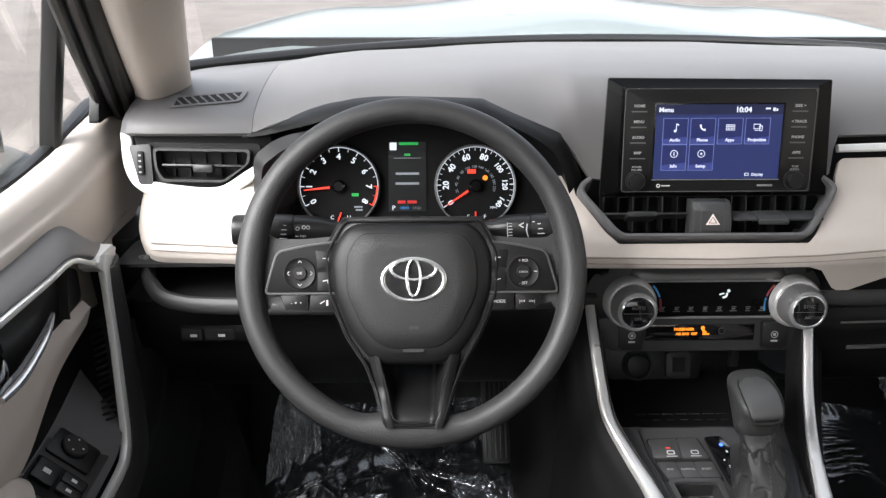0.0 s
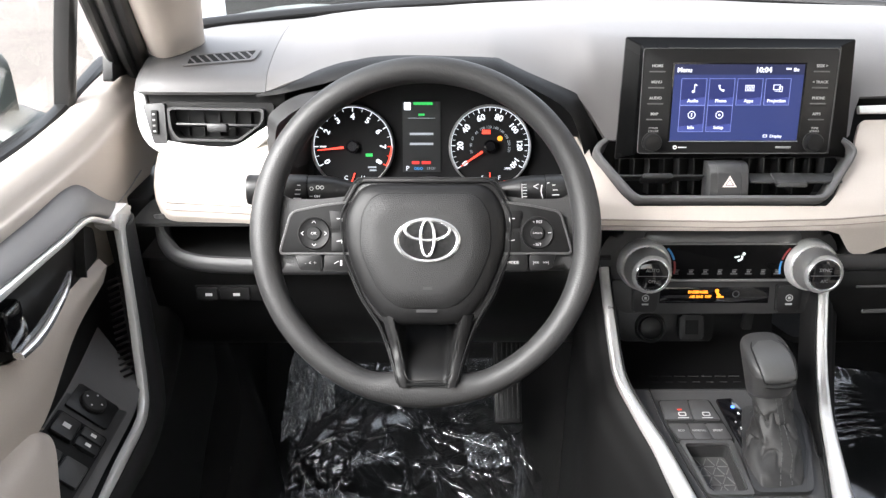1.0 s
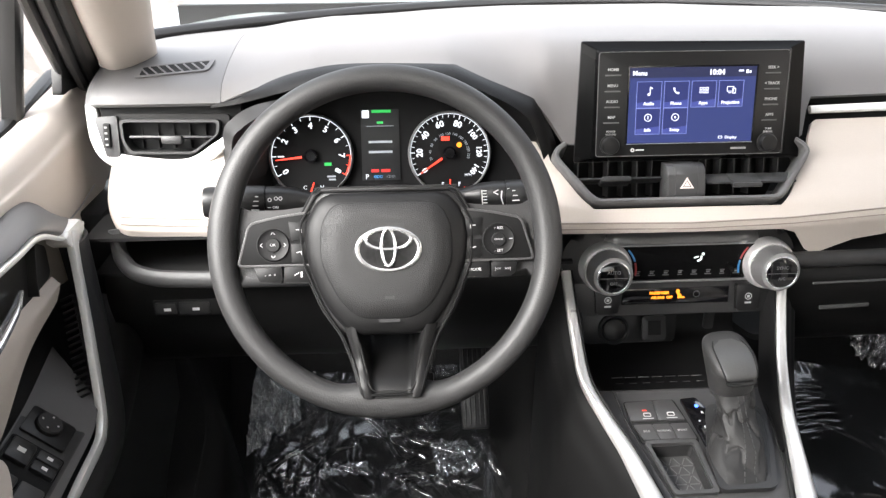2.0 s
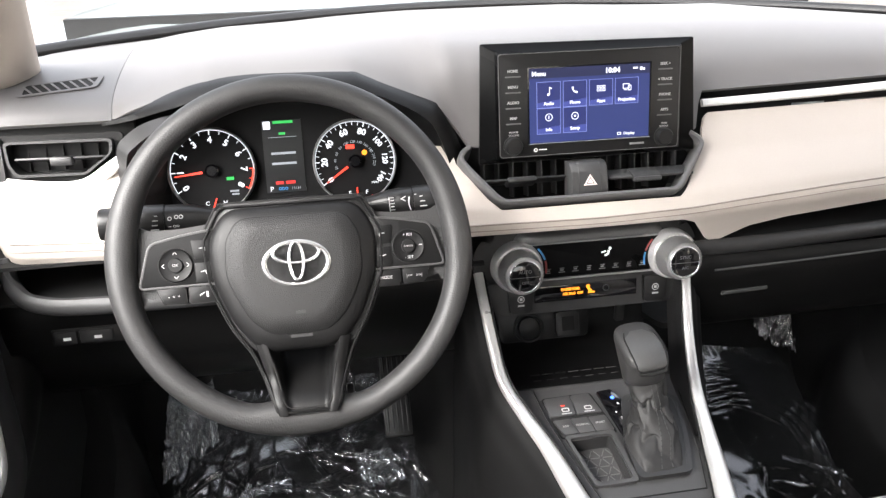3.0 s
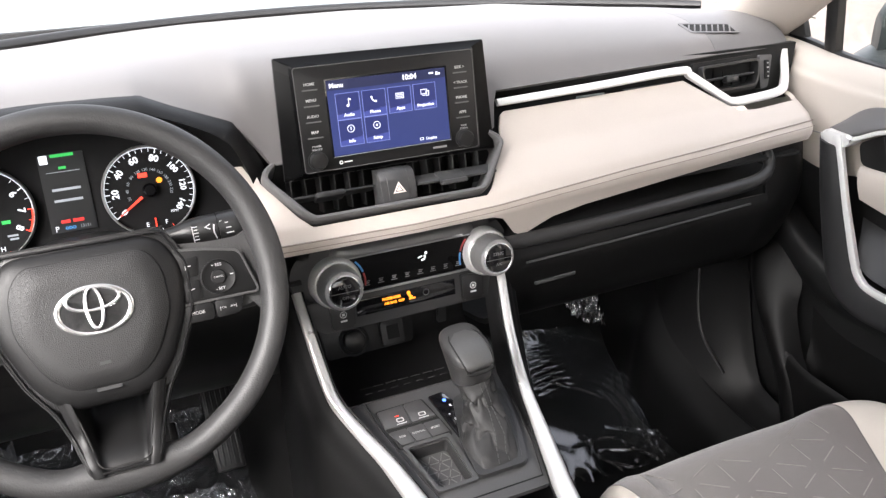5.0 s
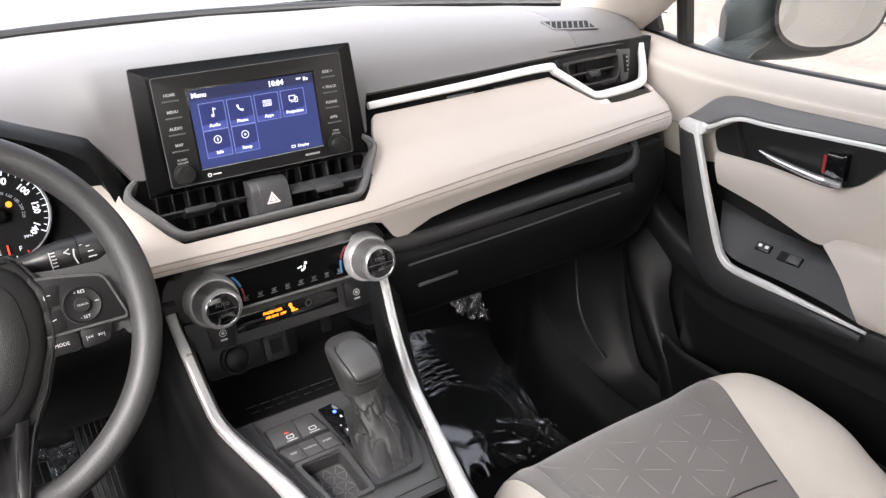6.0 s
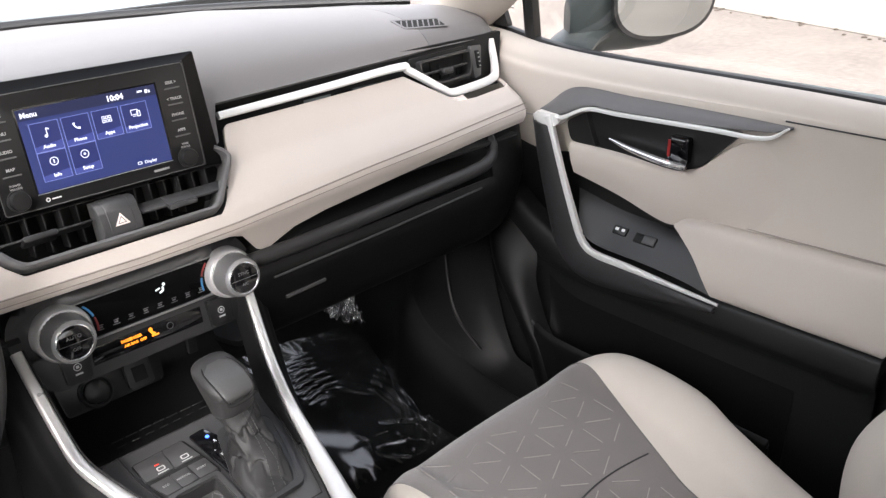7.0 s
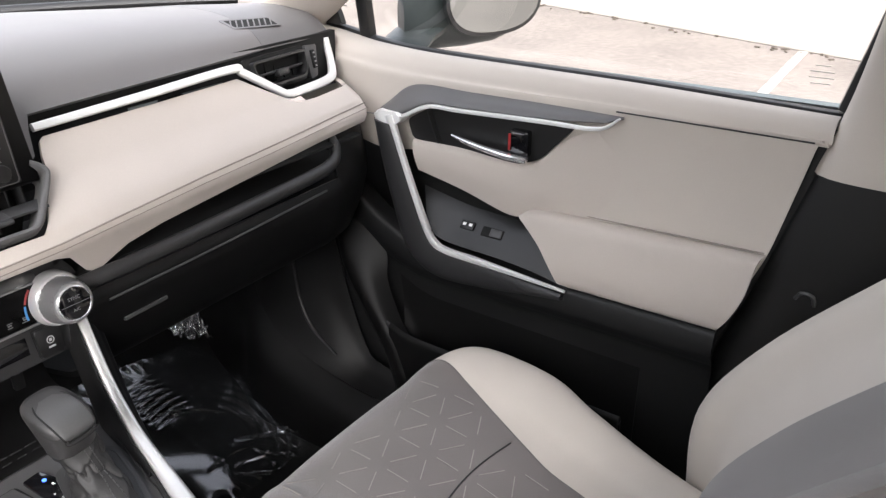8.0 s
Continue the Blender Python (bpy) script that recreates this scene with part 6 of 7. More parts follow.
def car_door(s):
    d = thing("car_door", "beige and charcoal driver's door trim with window switches" if s < 0 else "passenger door trim in beige and charcoal with silver bracket", "car door", group="front doors")

    def p(name, bm, mat, parent=d, label="", angle=38):
        if s < 0:
            bm = mirrored(bm)
            for v in bm.verts:
                v.co.x -= 0.028 * min(1.0, max(0.0, (v.co.z - 0.44) / 0.22))
        return part(name, bm, mat, parent, label, angle)

    rear = lambda z: float(np.interp(z, (0.43, 0.57, 0.731, 0.772), (-0.478, -0.530, -0.566, -0.585)))
    us = (0.33, 0.24, 0.17, 0.11, 0.05, -0.03, -0.10, -0.16, -0.20, -0.24, -0.32, -0.42, -0.50, -0.585)
    p("door_core", prism([(0.33, 0.775), (0.33, 0.06), (-0.40, 0.06), (-0.47, 0.40), (-0.575, 0.75)], D(0.770), 0.04), M_BLACK)
    low = lambda y: float(np.interp(y, (-0.6, -0.235, -0.175, -0.05, 0.08, 0.12, 0.2, 0.33), (0.455, 0.455, 0.580, 0.605, 0.615, 0.60, 0.62, 0.675)))
    rows = []
    for x, dz in ((0.788, 0.0), (0.772, 0.005), (0.754, 0.003), (0.7425, -0.009), (0.7375, -0.022)):
        rows.append([(x, y * (1.0 if y > -0.4 else rear(0.76) / -0.585), belt(y) + dz) for y in us])
    for t in (0.0, 0.2, 0.4, 0.6, 0.8, 1.0):
        row = []
        for y in us:
            z = 0.735 * (1 - t) + low(y) * t + 0.10 * max(0, y - 0.1) * (1 - t)
            back = max(0.0, min(1.0, (-0.30 - y) / 0.285))
            row.append((0.7325 + (0.003 + 0.008 * max(0.0, min(1.0, (-0.27 - y) / 0.13))) * math.sin(math.pi * min(1.0, t * 1.25 if t < 0.5 else 0.5 + (t - 0.4) * 0.6)) - 0.010 * max(0, -0.1 - y) / 0.4 * t, y + (rear(z) + 0.585) * back, z))
        rows.append(row)
    p("door_card", quilt(rows, 44, 60, 0.004), M_BEIGE2, label="soft beige upper door panel")
    p("sill_seam", sweep([(0.7318, y, 0.7325) for y in (-0.30, -0.42, -0.562)], oval(0.0012, 0.0012, 6), n=16), M_DARK)
    p("front_seam", sweep([(0.7322, y, z) for y, z in ((0.25, 0.672), (0.18, 0.662), (0.11, 0.664))], oval(0.0010, 0.0010, 6), n=12), M_DIMLABEL)
    # lower half
    p("lower_panel", quilt([[(x, y, z + (0.13 * max(0, min(1, (y - 0.06) / 0.2)) if z > 0.40 else 0.10 * max(0, min(1, (y - 0.06) / 0.2)) if z > 0.3 else 0)) for y in (0.33, 0.2, 0.10, 0.02, -0.1, -0.25, -0.40, -0.485)] for x, z in ((0.742, 0.455), (0.712, 0.449), (0.704, 0.435), (0.703, 0.41), (0.709, 0.395), (0.717, 0.37), (0.722, 0.25), (0.728, 0.09))], 30, 40, 0.006), M_DOORLOW, label="black lower door panel")
    out = [(0.114, 0.668), (0.103, 0.605), (0.087, 0.54), (0.055, 0.445), (0.0, 0.405), (-0.10, 0.408), (-0.25, 0.434)]
    inn = [(0.078, 0.662), (0.056, 0.60), (0.034, 0.54), (0.006, 0.474), (-0.03, 0.454), (-0.12, 0.450), (-0.25, 0.440)]
    p("bracket_band", quilt([[(x, y * (1 - k) + v * k, z * (1 - k) + w * k) for (y, z), (v, w) in zip(out, inn)] for x, k in ((0.735, 0.0), (0.708, 0.04), (0.697, 0.3), (0.695, 0.7), (0.698, 1.0))], 14, 50, 0.004), M_BAND, label="charcoal pull bracket")
    p("wing", quilt([[(0.7345, 0.113, 0.684), (0.7345, 0.050, 0.7245), (0.7345, -0.06, 0.7265), (0.7345, -0.20, 0.7275), (0.7345, -0.312, 0.7265)], [(0.728, 0.112, 0.683), (0.727, 0.046, 0.7225), (0.727, -0.06, 0.7250), (0.727, -0.20, 0.7265), (0.730, -0.312, 0.7260)],
                     [(0.712, 0.108, 0.680), (0.712, 0.024, 0.716), (0.712, -0.06, 0.7185), (0.713, -0.20, 0.7215), (0.722, -0.305, 0.7240)], [(0.703, 0.075, 0.6775), (0.702, 0.006, 0.7075), (0.703, -0.06, 0.709), (0.706, -0.20, 0.7135), (0.716, -0.290, 0.7180)], [(0.707, 0.070, 0.674), (0.707, 0.003, 0.7035), (0.708, -0.06, 0.7055), (0.711, -0.20, 0.711), (0.722, -0.285, 0.716)]], 18, 50, 0.003), M_WING, label="dark grey upper trim blade", angle=60)
    p("silver_strip", sweep([(0.704, y, z) for y, z in ((0.075, 0.672), (0.050, 0.680), (0.003, 0.7015), (-0.06, 0.7035), (-0.20, 0.709), (-0.285, 0.712), (-0.318, 0.7315))], oval(0.0035, 0.0042, 8, 3), up=(1, 0, 0), n=60, sizes=(1, 1, 1, 1, 1, 0.9, 0.4)), M_SILVER, label="satin silver trim line")
    p("silver_bracket", sweep([(0.700, y, z) for y, z in ((0.080, 0.678), (0.066, 0.640), (0.047, 0.585), (0.025, 0.53), (0.005, 0.484), (-0.008, 0.468), (-0.030, 0.459), (-0.10, 0.456), (-0.254, 0.447))], oval(0.0065, 0.0055, 10, 3), up=(1, 0, 0), n=70, sizes=(1.2, 0.95, 0.95, 1, 1, 1, 0.95, 0.9, 0.35)), M_SILVER, label="satin silver pull bracket")
    p("silver_knuckle", prism([(0.114, 0.668), (0.108, 0.682), (0.060, 0.683), (0.052, 0.674), (0.070, 0.660), (0.100, 0.657)], D(0.72), -0.022, bevel=0.005, r=0.006, seg=3), M_SILVER)
    p("handle_cup", prism([(0.060, 0.668), (0.008, 0.697), (-0.245, 0.706), (-0.238, 0.697), (-0.188, 0.643), (-0.152, 0.629), (0.05, 0.636)], D(0.7315), -0.008, r=0.010), M_BLACK, label="black handle recess")
    p("cup_scoop", quilt([[(x, y, z) for y, z in ((0.012, 0.692), (0.0, 0.66), (-0.01, 0.640))] for x in (0.7235, 0.712)], 6, 8, 0.002), M_DARK)
    h = p("pull_handle", sweep([(0.714, -0.034, 0.6585), (0.708, -0.07, 0.653), (0.704, -0.12, 0.6475), (0.704, -0.15, 0.645), (0.707, -0.174, 0.6435)], oval(0.0045, 0.0062, 10, 3), up=(1, 0, 0), n=30, sizes=(0.35, 0.8, 1.0, 1.1, 0.9)), M_CHROME, label="chrome inner door handle")
    lock = p("lock_tab", prism(rect(0.032, 0.040, -0.157, 0.666), D(0.723), -0.012, bevel=0.003, r=0.004), M_GLOSS)
    if s > 0:
        p("lock_flag", box((0.002, 0.004, 0.026), Matrix.Translation((0.7105, -0.142, 0.667)), 0), material("red_flag", (0.35, 0.02, 0.02), 0.5, bump=0), lock)
    p("lock_edge", box((0.002, 0.022, 0.0015), Matrix.Translation((0.7105, -0.157, 0.682)), 0), M_CHROME, lock)
    up = 0.0 if s > 0 else 0.017
    p("pull_band", quilt([[(0.7245, 0.048, 0.633), (0.7245, -0.05, 0.634), (0.7235, -0.14, 0.629), (0.7245, -0.185, 0.640), (0.7330, -0.245, 0.69), (0.741, -0.31, 0.70)], [(0.7185, 0.046, 0.627), (0.718, -0.05, 0.626), (0.719, -0.14, 0.619), (0.724, -0.20, 0.622), (0.7335, -0.255, 0.655), (0.741, -0.33, 0.66)],
                          [(0.718, 0.043, 0.608 + up), (0.7175, -0.05, 0.600 + up), (0.718, -0.14, 0.583 + up * 0.6), (0.723, -0.20, 0.585), (0.7335, -0.255, 0.60), (0.741, -0.33, 0.60)], [(0.725, 0.040, 0.584 + 1.5 * up), (0.725, -0.05, 0.566 + 1.7 * up), (0.726, -0.14, 0.542 + up), (0.729, -0.18, 0.552), (0.7340, -0.24, 0.553), (0.741, -0.32, 0.553)]], 14, 44, 0.003), M_BEIGE, label="beige padded pull band")
    p("well_wall", quilt([[(0.754, 0.06, z), (0.754, -0.05, z), (0.752, -0.15, z - 0.02), (0.744, -0.205, z - 0.05)] for z in (0.60, 0.56, 0.515)], 10, 24, 0.003), M_BLACK)
    # driver's panel painted grey to imitate the light on it; passenger's stays black
    well = p("switch_well", quilt([[(0.755, 0.05, 0.545), (0.755, -0.05, 0.527), (0.753, -0.15, 0.522), (0.738, -0.215, 0.510), (0.718, -0.243, 0.495)], [(0.730, 0.030, 0.52), (0.729, -0.04, 0.501), (0.728, -0.14, 0.498), (0.721, -0.205, 0.488), (0.711, -0.250, 0.473)], [(0.703, 0.010, 0.49), (0.703, -0.03, 0.474), (0.703, -0.12, 0.470), (0.703, -0.19, 0.464), (0.703, -0.256, 0.452)]], 16, 30, 0.003), M_BLACK if s > 0 else M_WING, label="black switch panel" if s > 0 else "switch panel lightened to grey to imitate light on it")
    arm = []
    for x, ys, zs in ((0.7345, (-0.150, -0.185, -0.30, -0.42, -0.528), (0.543, 0.561, 0.563, 0.566, 0.569)), (0.7190, (-0.158, -0.192, -0.30, -0.42, -0.526), (0.543, 0.561, 0.563, 0.566, 0.569)), (0.7075, (-0.175, -0.208, -0.31, -0.42, -0.523), (0.537, 0.552, 0.554, 0.557, 0.559)), (0.7000, (-0.203, -0.228, -0.32, -0.43, -0.516), (0.513, 0.516, 0.516, 0.516, 0.516)),
                      (0.6955, (-0.226, -0.242, -0.33, -0.43, -0.503), (0.482,) * 5), (0.700, (-0.240, -0.258, -0.33, -0.42, -0.488), (0.457,) * 5), (0.718, (-0.242, -0.262, -0.33, -0.42, -0.482), (0.448,) * 5)):
        arm.append([(x, y, z) for y, z in zip(ys, zs)])
    p("armrest", quilt(arm, 28, 36, 0.004), M_BEIGE, label="padded beige armrest")
    p("armrest_seam", sweep([(0.7338 if i else 0.728, y, z) for i, (y, z) in enumerate(((-0.150, 0.546), (-0.185, 0.5635), (-0.30, 0.5655), (-0.42, 0.5685), (-0.526, 0.5715)))], oval(0.0011, 0.0011, 6), n=30), M_SEAM)
    # switches on the sloping panel
    sw = Matrix.Translation((0.728, 0.0, 0.5005)) @ Matrix(((0.0, 0.7071, -0.7071, 0), (-1, 0.0, 0, 0), (0.0, 0.7071, 0.7071, 0), (0, 0, 0, 1)))
    if s > 0:
        w = p("lock_switch", box((0.026, 0.015, 0.008), at(sw, 0.058, 0.0, 0.001), 0.002), M_BLACK)
        for k in (-1, 1):
            p("switch_mark", box((0.006, 0.005, 0.0006), at(sw, 0.058 + 0.006 * k, 0.001, 0.0052), 0), M_LABEL, w)
        w = p("window_switch", box((0.040, 0.017, 0.007), at(sw, 0.106, -0.002, 0.0), 0.002), M_VOID)
        p("switch_lip", box((0.022, 0.014, 0.005), at(sw, 0.114, -0.002, 0.003), 0.001), M_GREY, w)
    else:
        p("switch_plate", prism([(0.020, 0.034), (0.245, 0.026), (0.245, -0.030), (0.030, -0.030)], at(sw, 0, 0.0, -0.006), 0.008, bevel=0.002, r=0.006), M_GREY)
        b = p("mirror_switch", prism(rect(0.040, 0.048, 0.058, 0.004), at(sw, 0, 0, 0.0), 0.005, bevel=0.001, r=0.003), M_BLACK)
        p("mirror_dial", lathe([(0.0, 0.004), (0.014, 0.004), (0.014, 0.009), (0.0125, 0.011), (0.0, 0.011)], at(sw, 0.056, 0.006), 28), M_DARK, b)
        for a in (0, 90, 180, 270):
            p("dial_mark", box((0.002, 0.002, 0.0004), polar(at(sw, 0.056, 0.006, 0.0112), a, 0.0085), 0), M_LABEL, b)
        pit = p("switch_bed", prism(rect(0.155, 0.056, 0.165, 0.002), sw, 0.004, bevel=0.0008, r=0.003), M_VOID)
        for i, x in enumerate((0.108, 0.156, 0.206)):
            for j, y in enumerate((0.015, -0.012)):
                if i == 0 and j == 1:
                    for k in (-1, 1):
                        p("lock_key", box((0.013, 0.024, 0.009), at(sw, x + 0.0075 * k, y, 0.005), 0.0015), M_DARK, pit)
                        p("key_mark", box((0.004, 0.006, 0.0004), at(sw, x + 0.0075 * k, y, 0.0097), 0), M_LABEL, pit)
                else:
                    p("window_key", box((0.030, 0.0245, 0.010), at(sw, x, y, 0.005) @ pose(0, 0, 0, 0, 6 if i else 0, 0), 0.003), M_DARK if i == 0 else M_GREY, pit)
                    if i == 0:
                        p("key_mark", box((0.006, 0.008, 0.0004), at(sw, x, y, 0.0102), 0), M_LABEL, pit)
    for i in range(16):
        t = i / 15
        y, z = np.interp(t, (0, 1), (0.052, 0.012)), np.interp(t, (0, 1), (0.610, 0.505))
        if s < 0:
            p("grip_rib", box((0.018, 0.0022, 0.003), Matrix.Translation((0.712, y - 0.008, z)) @ pose(0, 0, 0, 0, 25, 0), 0.0008), M_BLACK)
    # pocket and speaker bulge
    if s > 0:
        p("pocket", quilt([[(0.722, 0.085, 0.40), (0.722, 0.03, 0.37), (0.722, -0.05, 0.36), (0.722, -0.38, 0.35)], [(0.712, 0.07, 0.30), (0.71, 0.01, 0.20), (0.71, -0.05, 0.17), (0.71, -0.38, 0.16)], [(0.664, 0.055, 0.16), (0.664, 0.0, 0.15), (0.664, -0.05, 0.15), (0.664, -0.38, 0.15)], [(0.660, 0.062, 0.295), (0.656, 0.02, 0.286), (0.655, -0.05, 0.283), (0.655, -0.38, 0.278)], [(0.655, 0.06, 0.27), (0.650, 0.02, 0.262), (0.648, -0.05, 0.26), (0.648, -0.38, 0.255)], [(0.665, 0.05, 0.07), (0.66, 0.0, 0.07), (0.655, -0.05, 0.07), (0.655, -0.38, 0.07)]], 34, 24, 0.003), M_FOOT, label="black moulded door pocket")
        p("pocket_front", quilt([[(0.715, 0.235, 0.47), (0.700, 0.213, 0.43), (0.688, 0.190, 0.38), (0.678, 0.143, 0.322), (0.668, 0.086, 0.244), (0.664, 0.05, 0.15)], [(0.706, 0.205, 0.468), (0.682, 0.182, 0.422), (0.668, 0.158, 0.372), (0.660, 0.112, 0.31), (0.653, 0.065, 0.245), (0.652, 0.035, 0.15)], [(0.708, 0.165, 0.462), (0.688, 0.142, 0.412), (0.672, 0.117, 0.36), (0.660, 0.078, 0.303), (0.652, 0.045, 0.258), (0.652, 0.01, 0.15)], [(0.716, 0.12, 0.45), (0.710, 0.105, 0.405), (0.700, 0.098, 0.362), (0.690, 0.065, 0.30), (0.68, 0.03, 0.258), (0.68, 0.0, 0.15)]], 26, 30, 0.003), M_FOOT, label="smooth black corner of the door pocket")
        p("pocket_lip", sweep([(0.696, 0.102, 0.362), (0.686, 0.104, 0.352), (0.676, 0.094, 0.330), (0.664, 0.076, 0.304), (0.656, 0.03, 0.288), (0.655, -0.06, 0.284), (0.655, -0.38, 0.279)], oval(0.004, 0.0035, 10), n=60), M_DARK)
    p("outer_skin", quilt([[(x, y, z) for y in (0.34, 0.0, -0.62)] for x, z in ((0.815, 0.765), (0.862, 0.70), (0.895, 0.45), (0.875, 0.1), (0.84, -0.15))], 14, 8, 0.006), M_PAINT, label="grey-green painted outer door skin")
    # window
    fr = p("window_frame", sweep([(0.792, 0.335, 0.804), (0.790, 0.153, 0.7735), (0.788, 0.03, 0.7670), (0.786, -0.30, 0.7645), (0.783, -0.588, 0.7575)], oval(0.010, 0.006, 8), n=40), M_BLACK, label="black rubber window seal")
    p("mullion", sweep([(0.792, 0.192, 0.768), (0.777, 0.188, 0.84), (0.760, 0.182, 0.91), (0.735, 0.165, 1.0), (0.70, 0.140, 1.10)], oval(0.013, 0.012, 10, 3), up=(1, 0, 0), n=16), M_BLACK)
    p("rear_frame", sweep([(0.785, -0.588, 0.765), (0.762, -0.625, 0.92), (0.71, -0.655, 1.10), (0.64, -0.67, 1.25)], oval(0.016, 0.014, 10, 3), up=(1, 0, 0), n=20), M_BLACK)
    g = p("window_glass", quilt([[(0.797, 0.32, 0.80), (0.795, 0.0, 0.765), (0.793, -0.6, 0.76)], [(0.765, 0.16, 0.93), (0.76, -0.05, 0.93), (0.755, -0.62, 0.93)], [(0.655, -0.16, 1.20), (0.65, -0.3, 1.23), (0.645, -0.66, 1.24)]], 12, 12, 0.003), M_GLASS)
    g.visible_shadow = False
    if s > 0:
        for i, w in enumerate((0.030, 0.048, 0.050, 0.040)):
            p("etched_mark", box((0.0006, w * 0.6, 0.0009), Matrix.Translation((0.7895, -0.545, 0.815 - 0.0075 * i)), 0), M_ETCH, g)
        for i in range(3):
            p("etched_mark", box((0.0006, 0.02, 0.0016), Matrix.Translation((0.788, 0.245, 0.838 - 0.006 * i)), 0), M_ETCH, g)
    return d


car_door(-1)
car_door(1)


def wing_mirror(s):
    w = thing("wing_mirror", "grey-green painted door mirror seen through the side glass", "mirror", group="wing mirrors")
    rows = []
    for x, yc, zc, a, b in ((0.875, 0.185, 0.80, 0.02, 0.035), (0.90, 0.18, 0.81, 0.035, 0.065), (0.94, 0.165, 0.82, 0.045, 0.085), (1.00, 0.14, 0.825, 0.05, 0.092), (1.06, 0.11, 0.825, 0.05, 0.088), (1.11, 0.08, 0.825, 0.035, 0.07), (1.125, 0.07, 0.825, 0.012, 0.04)):
        rows.append([(x + 0.57 * u, yc + 0.82 * u, zc + v) for u, v in oval(a, b, 28, 2.5)])
    bm = grid_mesh(rows, wrap=True, caps=True)
    part("housing", mirrored(bm) if s < 0 else bm, M_MIRRORCASE, w)
    arm = sweep([(0.80, 0.16, 0.735), (0.84, 0.165, 0.745), (0.90, 0.175, 0.765), (0.95, 0.165, 0.78)], oval(0.045, 0.022, 14), n=10)
    part("arm", mirrored(arm) if s < 0 else arm, M_MIRRORCASE, w)
    gm = Matrix.Translation((0.990, 0.052, 0.836)) @ pose(0, 0, 0, 90, 0, -24)
    rim = [(0.112 * math.cos(t) * (1.0 if math.cos(t) > 0 else 0.92), 0.072 * math.sin(t)) for t in np.linspace(0, 2 * math.pi, 32, endpoint=False)]
    rim = [(math.copysign(abs(x / 0.11) ** 0.8, x) * 0.11, math.copysign(abs(y / 0.072) ** 0.8, y) * 0.075) for x, y in rim]
    rim = [(x * 0.92, y * 0.92) for x, y in rim]
    a, b = prism([(x * 1.07, y * 1.10) for x, y in rim], gm, 0.012, base=-0.022), prism(rim, gm, 0.002, base=-0.0105)
    part("glass_rim", mirrored(a) if s < 0 else a, M_BLACK, w)
    part("mirror_glass", mirrored(b) if s < 0 else b, M_MIRROR, w)


wing_mirror(-1)
wing_mirror(1)


def b_pillar(s):
    b = thing("b_pillar", "beige over black centre pillar trim", "pillar", kind="structure")
    low = quilt([[(s * x, y, z) for x, y in ((0.79, -0.57 + k), (0.745, -0.585 + k), (0.735, -0.66 + k), (0.74, -0.78 + k))] for k, z in ((0.12, 0.05), (0.11, 0.30), (0.06, 0.50), (0.0, 0.705))], 20, 14, 0.006)
    part("lower_trim", low, M_BLACK, b)
    up = quilt([[(s * x, y, z) for x, y in ((0.79 - d, -0.565 + k), (0.742 - d, -0.578 + k), (0.730 - d, -0.66 + k), (0.74 - d, -0.78 + k))] for k, z, d in ((0.0, 0.69, 0.0), (-0.03, 0.80, 0.004), (-0.06, 1.0, 0.05), (-0.08, 1.25, 0.13))], 20, 14, 0.006)
    part("upper_trim", up, M_BEIGE2, b)
    part("seal_strip", sweep([(s * 0.752, -0.43, 0.10), (s * 0.752, -0.455, 0.35), (s * 0.752, -0.51, 0.52), (s * 0.756, -0.560, 0.69), (s * 0.757, -0.575, 0.750)], oval(0.008, 0.012, 8), n=30), M_BLACK, b)
    if s > 0:
        part("belt_guide", sweep([(0.731, -0.575, 0.520), (0.726, -0.583, 0.532), (0.726, -0.596, 0.530), (0.731, -0.600, 0.515)], oval(0.003, 0.003, 8), n=16), M_GREY, b)


b_pillar(-1)
b_pillar(1)


def kick_panel(s):
    k = thing("kick_panel", "black moulded footwell side panel", "trim", kind="structure")
    ridge = ((0.75, 0.47), (0.50, 0.31), (0.396, 0.232), (0.337, 0.191), (0.26, 0.161), (0.177, 0.139), (0.10, 0.130), (-0.1, 0.122))
    top = (0.62, 0.62, 0.62, 0.60, 0.46, 0.22, 0.17, 0.155)
    wall = (0.75, 0.74, 0.725, 0.73, 0.725, 0.71, 0.70, 0.70)
    inner = (0.72, 0.70, 0.655, 0.64, 0.64, 0.64, 0.64, 0.64)
    rows = []
    for f, g in ((1.0, 1.0), (0.6, 0.8), (0.28, 0.48), (0.12, 0.26), (0.03, 0.09), (0.0, 0.0), (-0.3, -0.45), (-1.0, -0.75)):
        rows.append([(b + (w - b) * g if f >= 0 else b + 0.07 * g, y, z + (t - z) * f if f >= 0 else z + (z - 0.02) * f) for (y, z), t, w, b in zip(ridge, top, wall, inner)])
    bm = quilt(rows, 40, 40, 0.005)
    if s < 0:
        bm.transform(Matrix.Translation((0.05, 0, 0)))
    part("side_skin", mirrored(bm) if s < 0 else bm, M_FOOT, k)
    if s > 0:
        part("door_seal", sweep([(0.690, 0.33, 0.36), (0.676, 0.303, 0.275), (0.668, 0.268, 0.226), (0.664, 0.205, 0.186)], oval(0.006, 0.005, 10), n=24, sizes=(0.4, 0.7, 0.7, 0.4)), M_BLACK, k)
    sill = quilt([[(x, y, z) for y in (-0.09, -0.3, -0.6)] for x, z in ((0.59, 0.02), (0.61, 0.085), (0.64, 0.118), (0.70, 0.12), (0.76, 0.09))], 10, 10, 0.005)
    part("sill_cover", mirrored(sill) if s < 0 else sill, M_BLACK, k)


kick_panel(-1)
kick_panel(1)


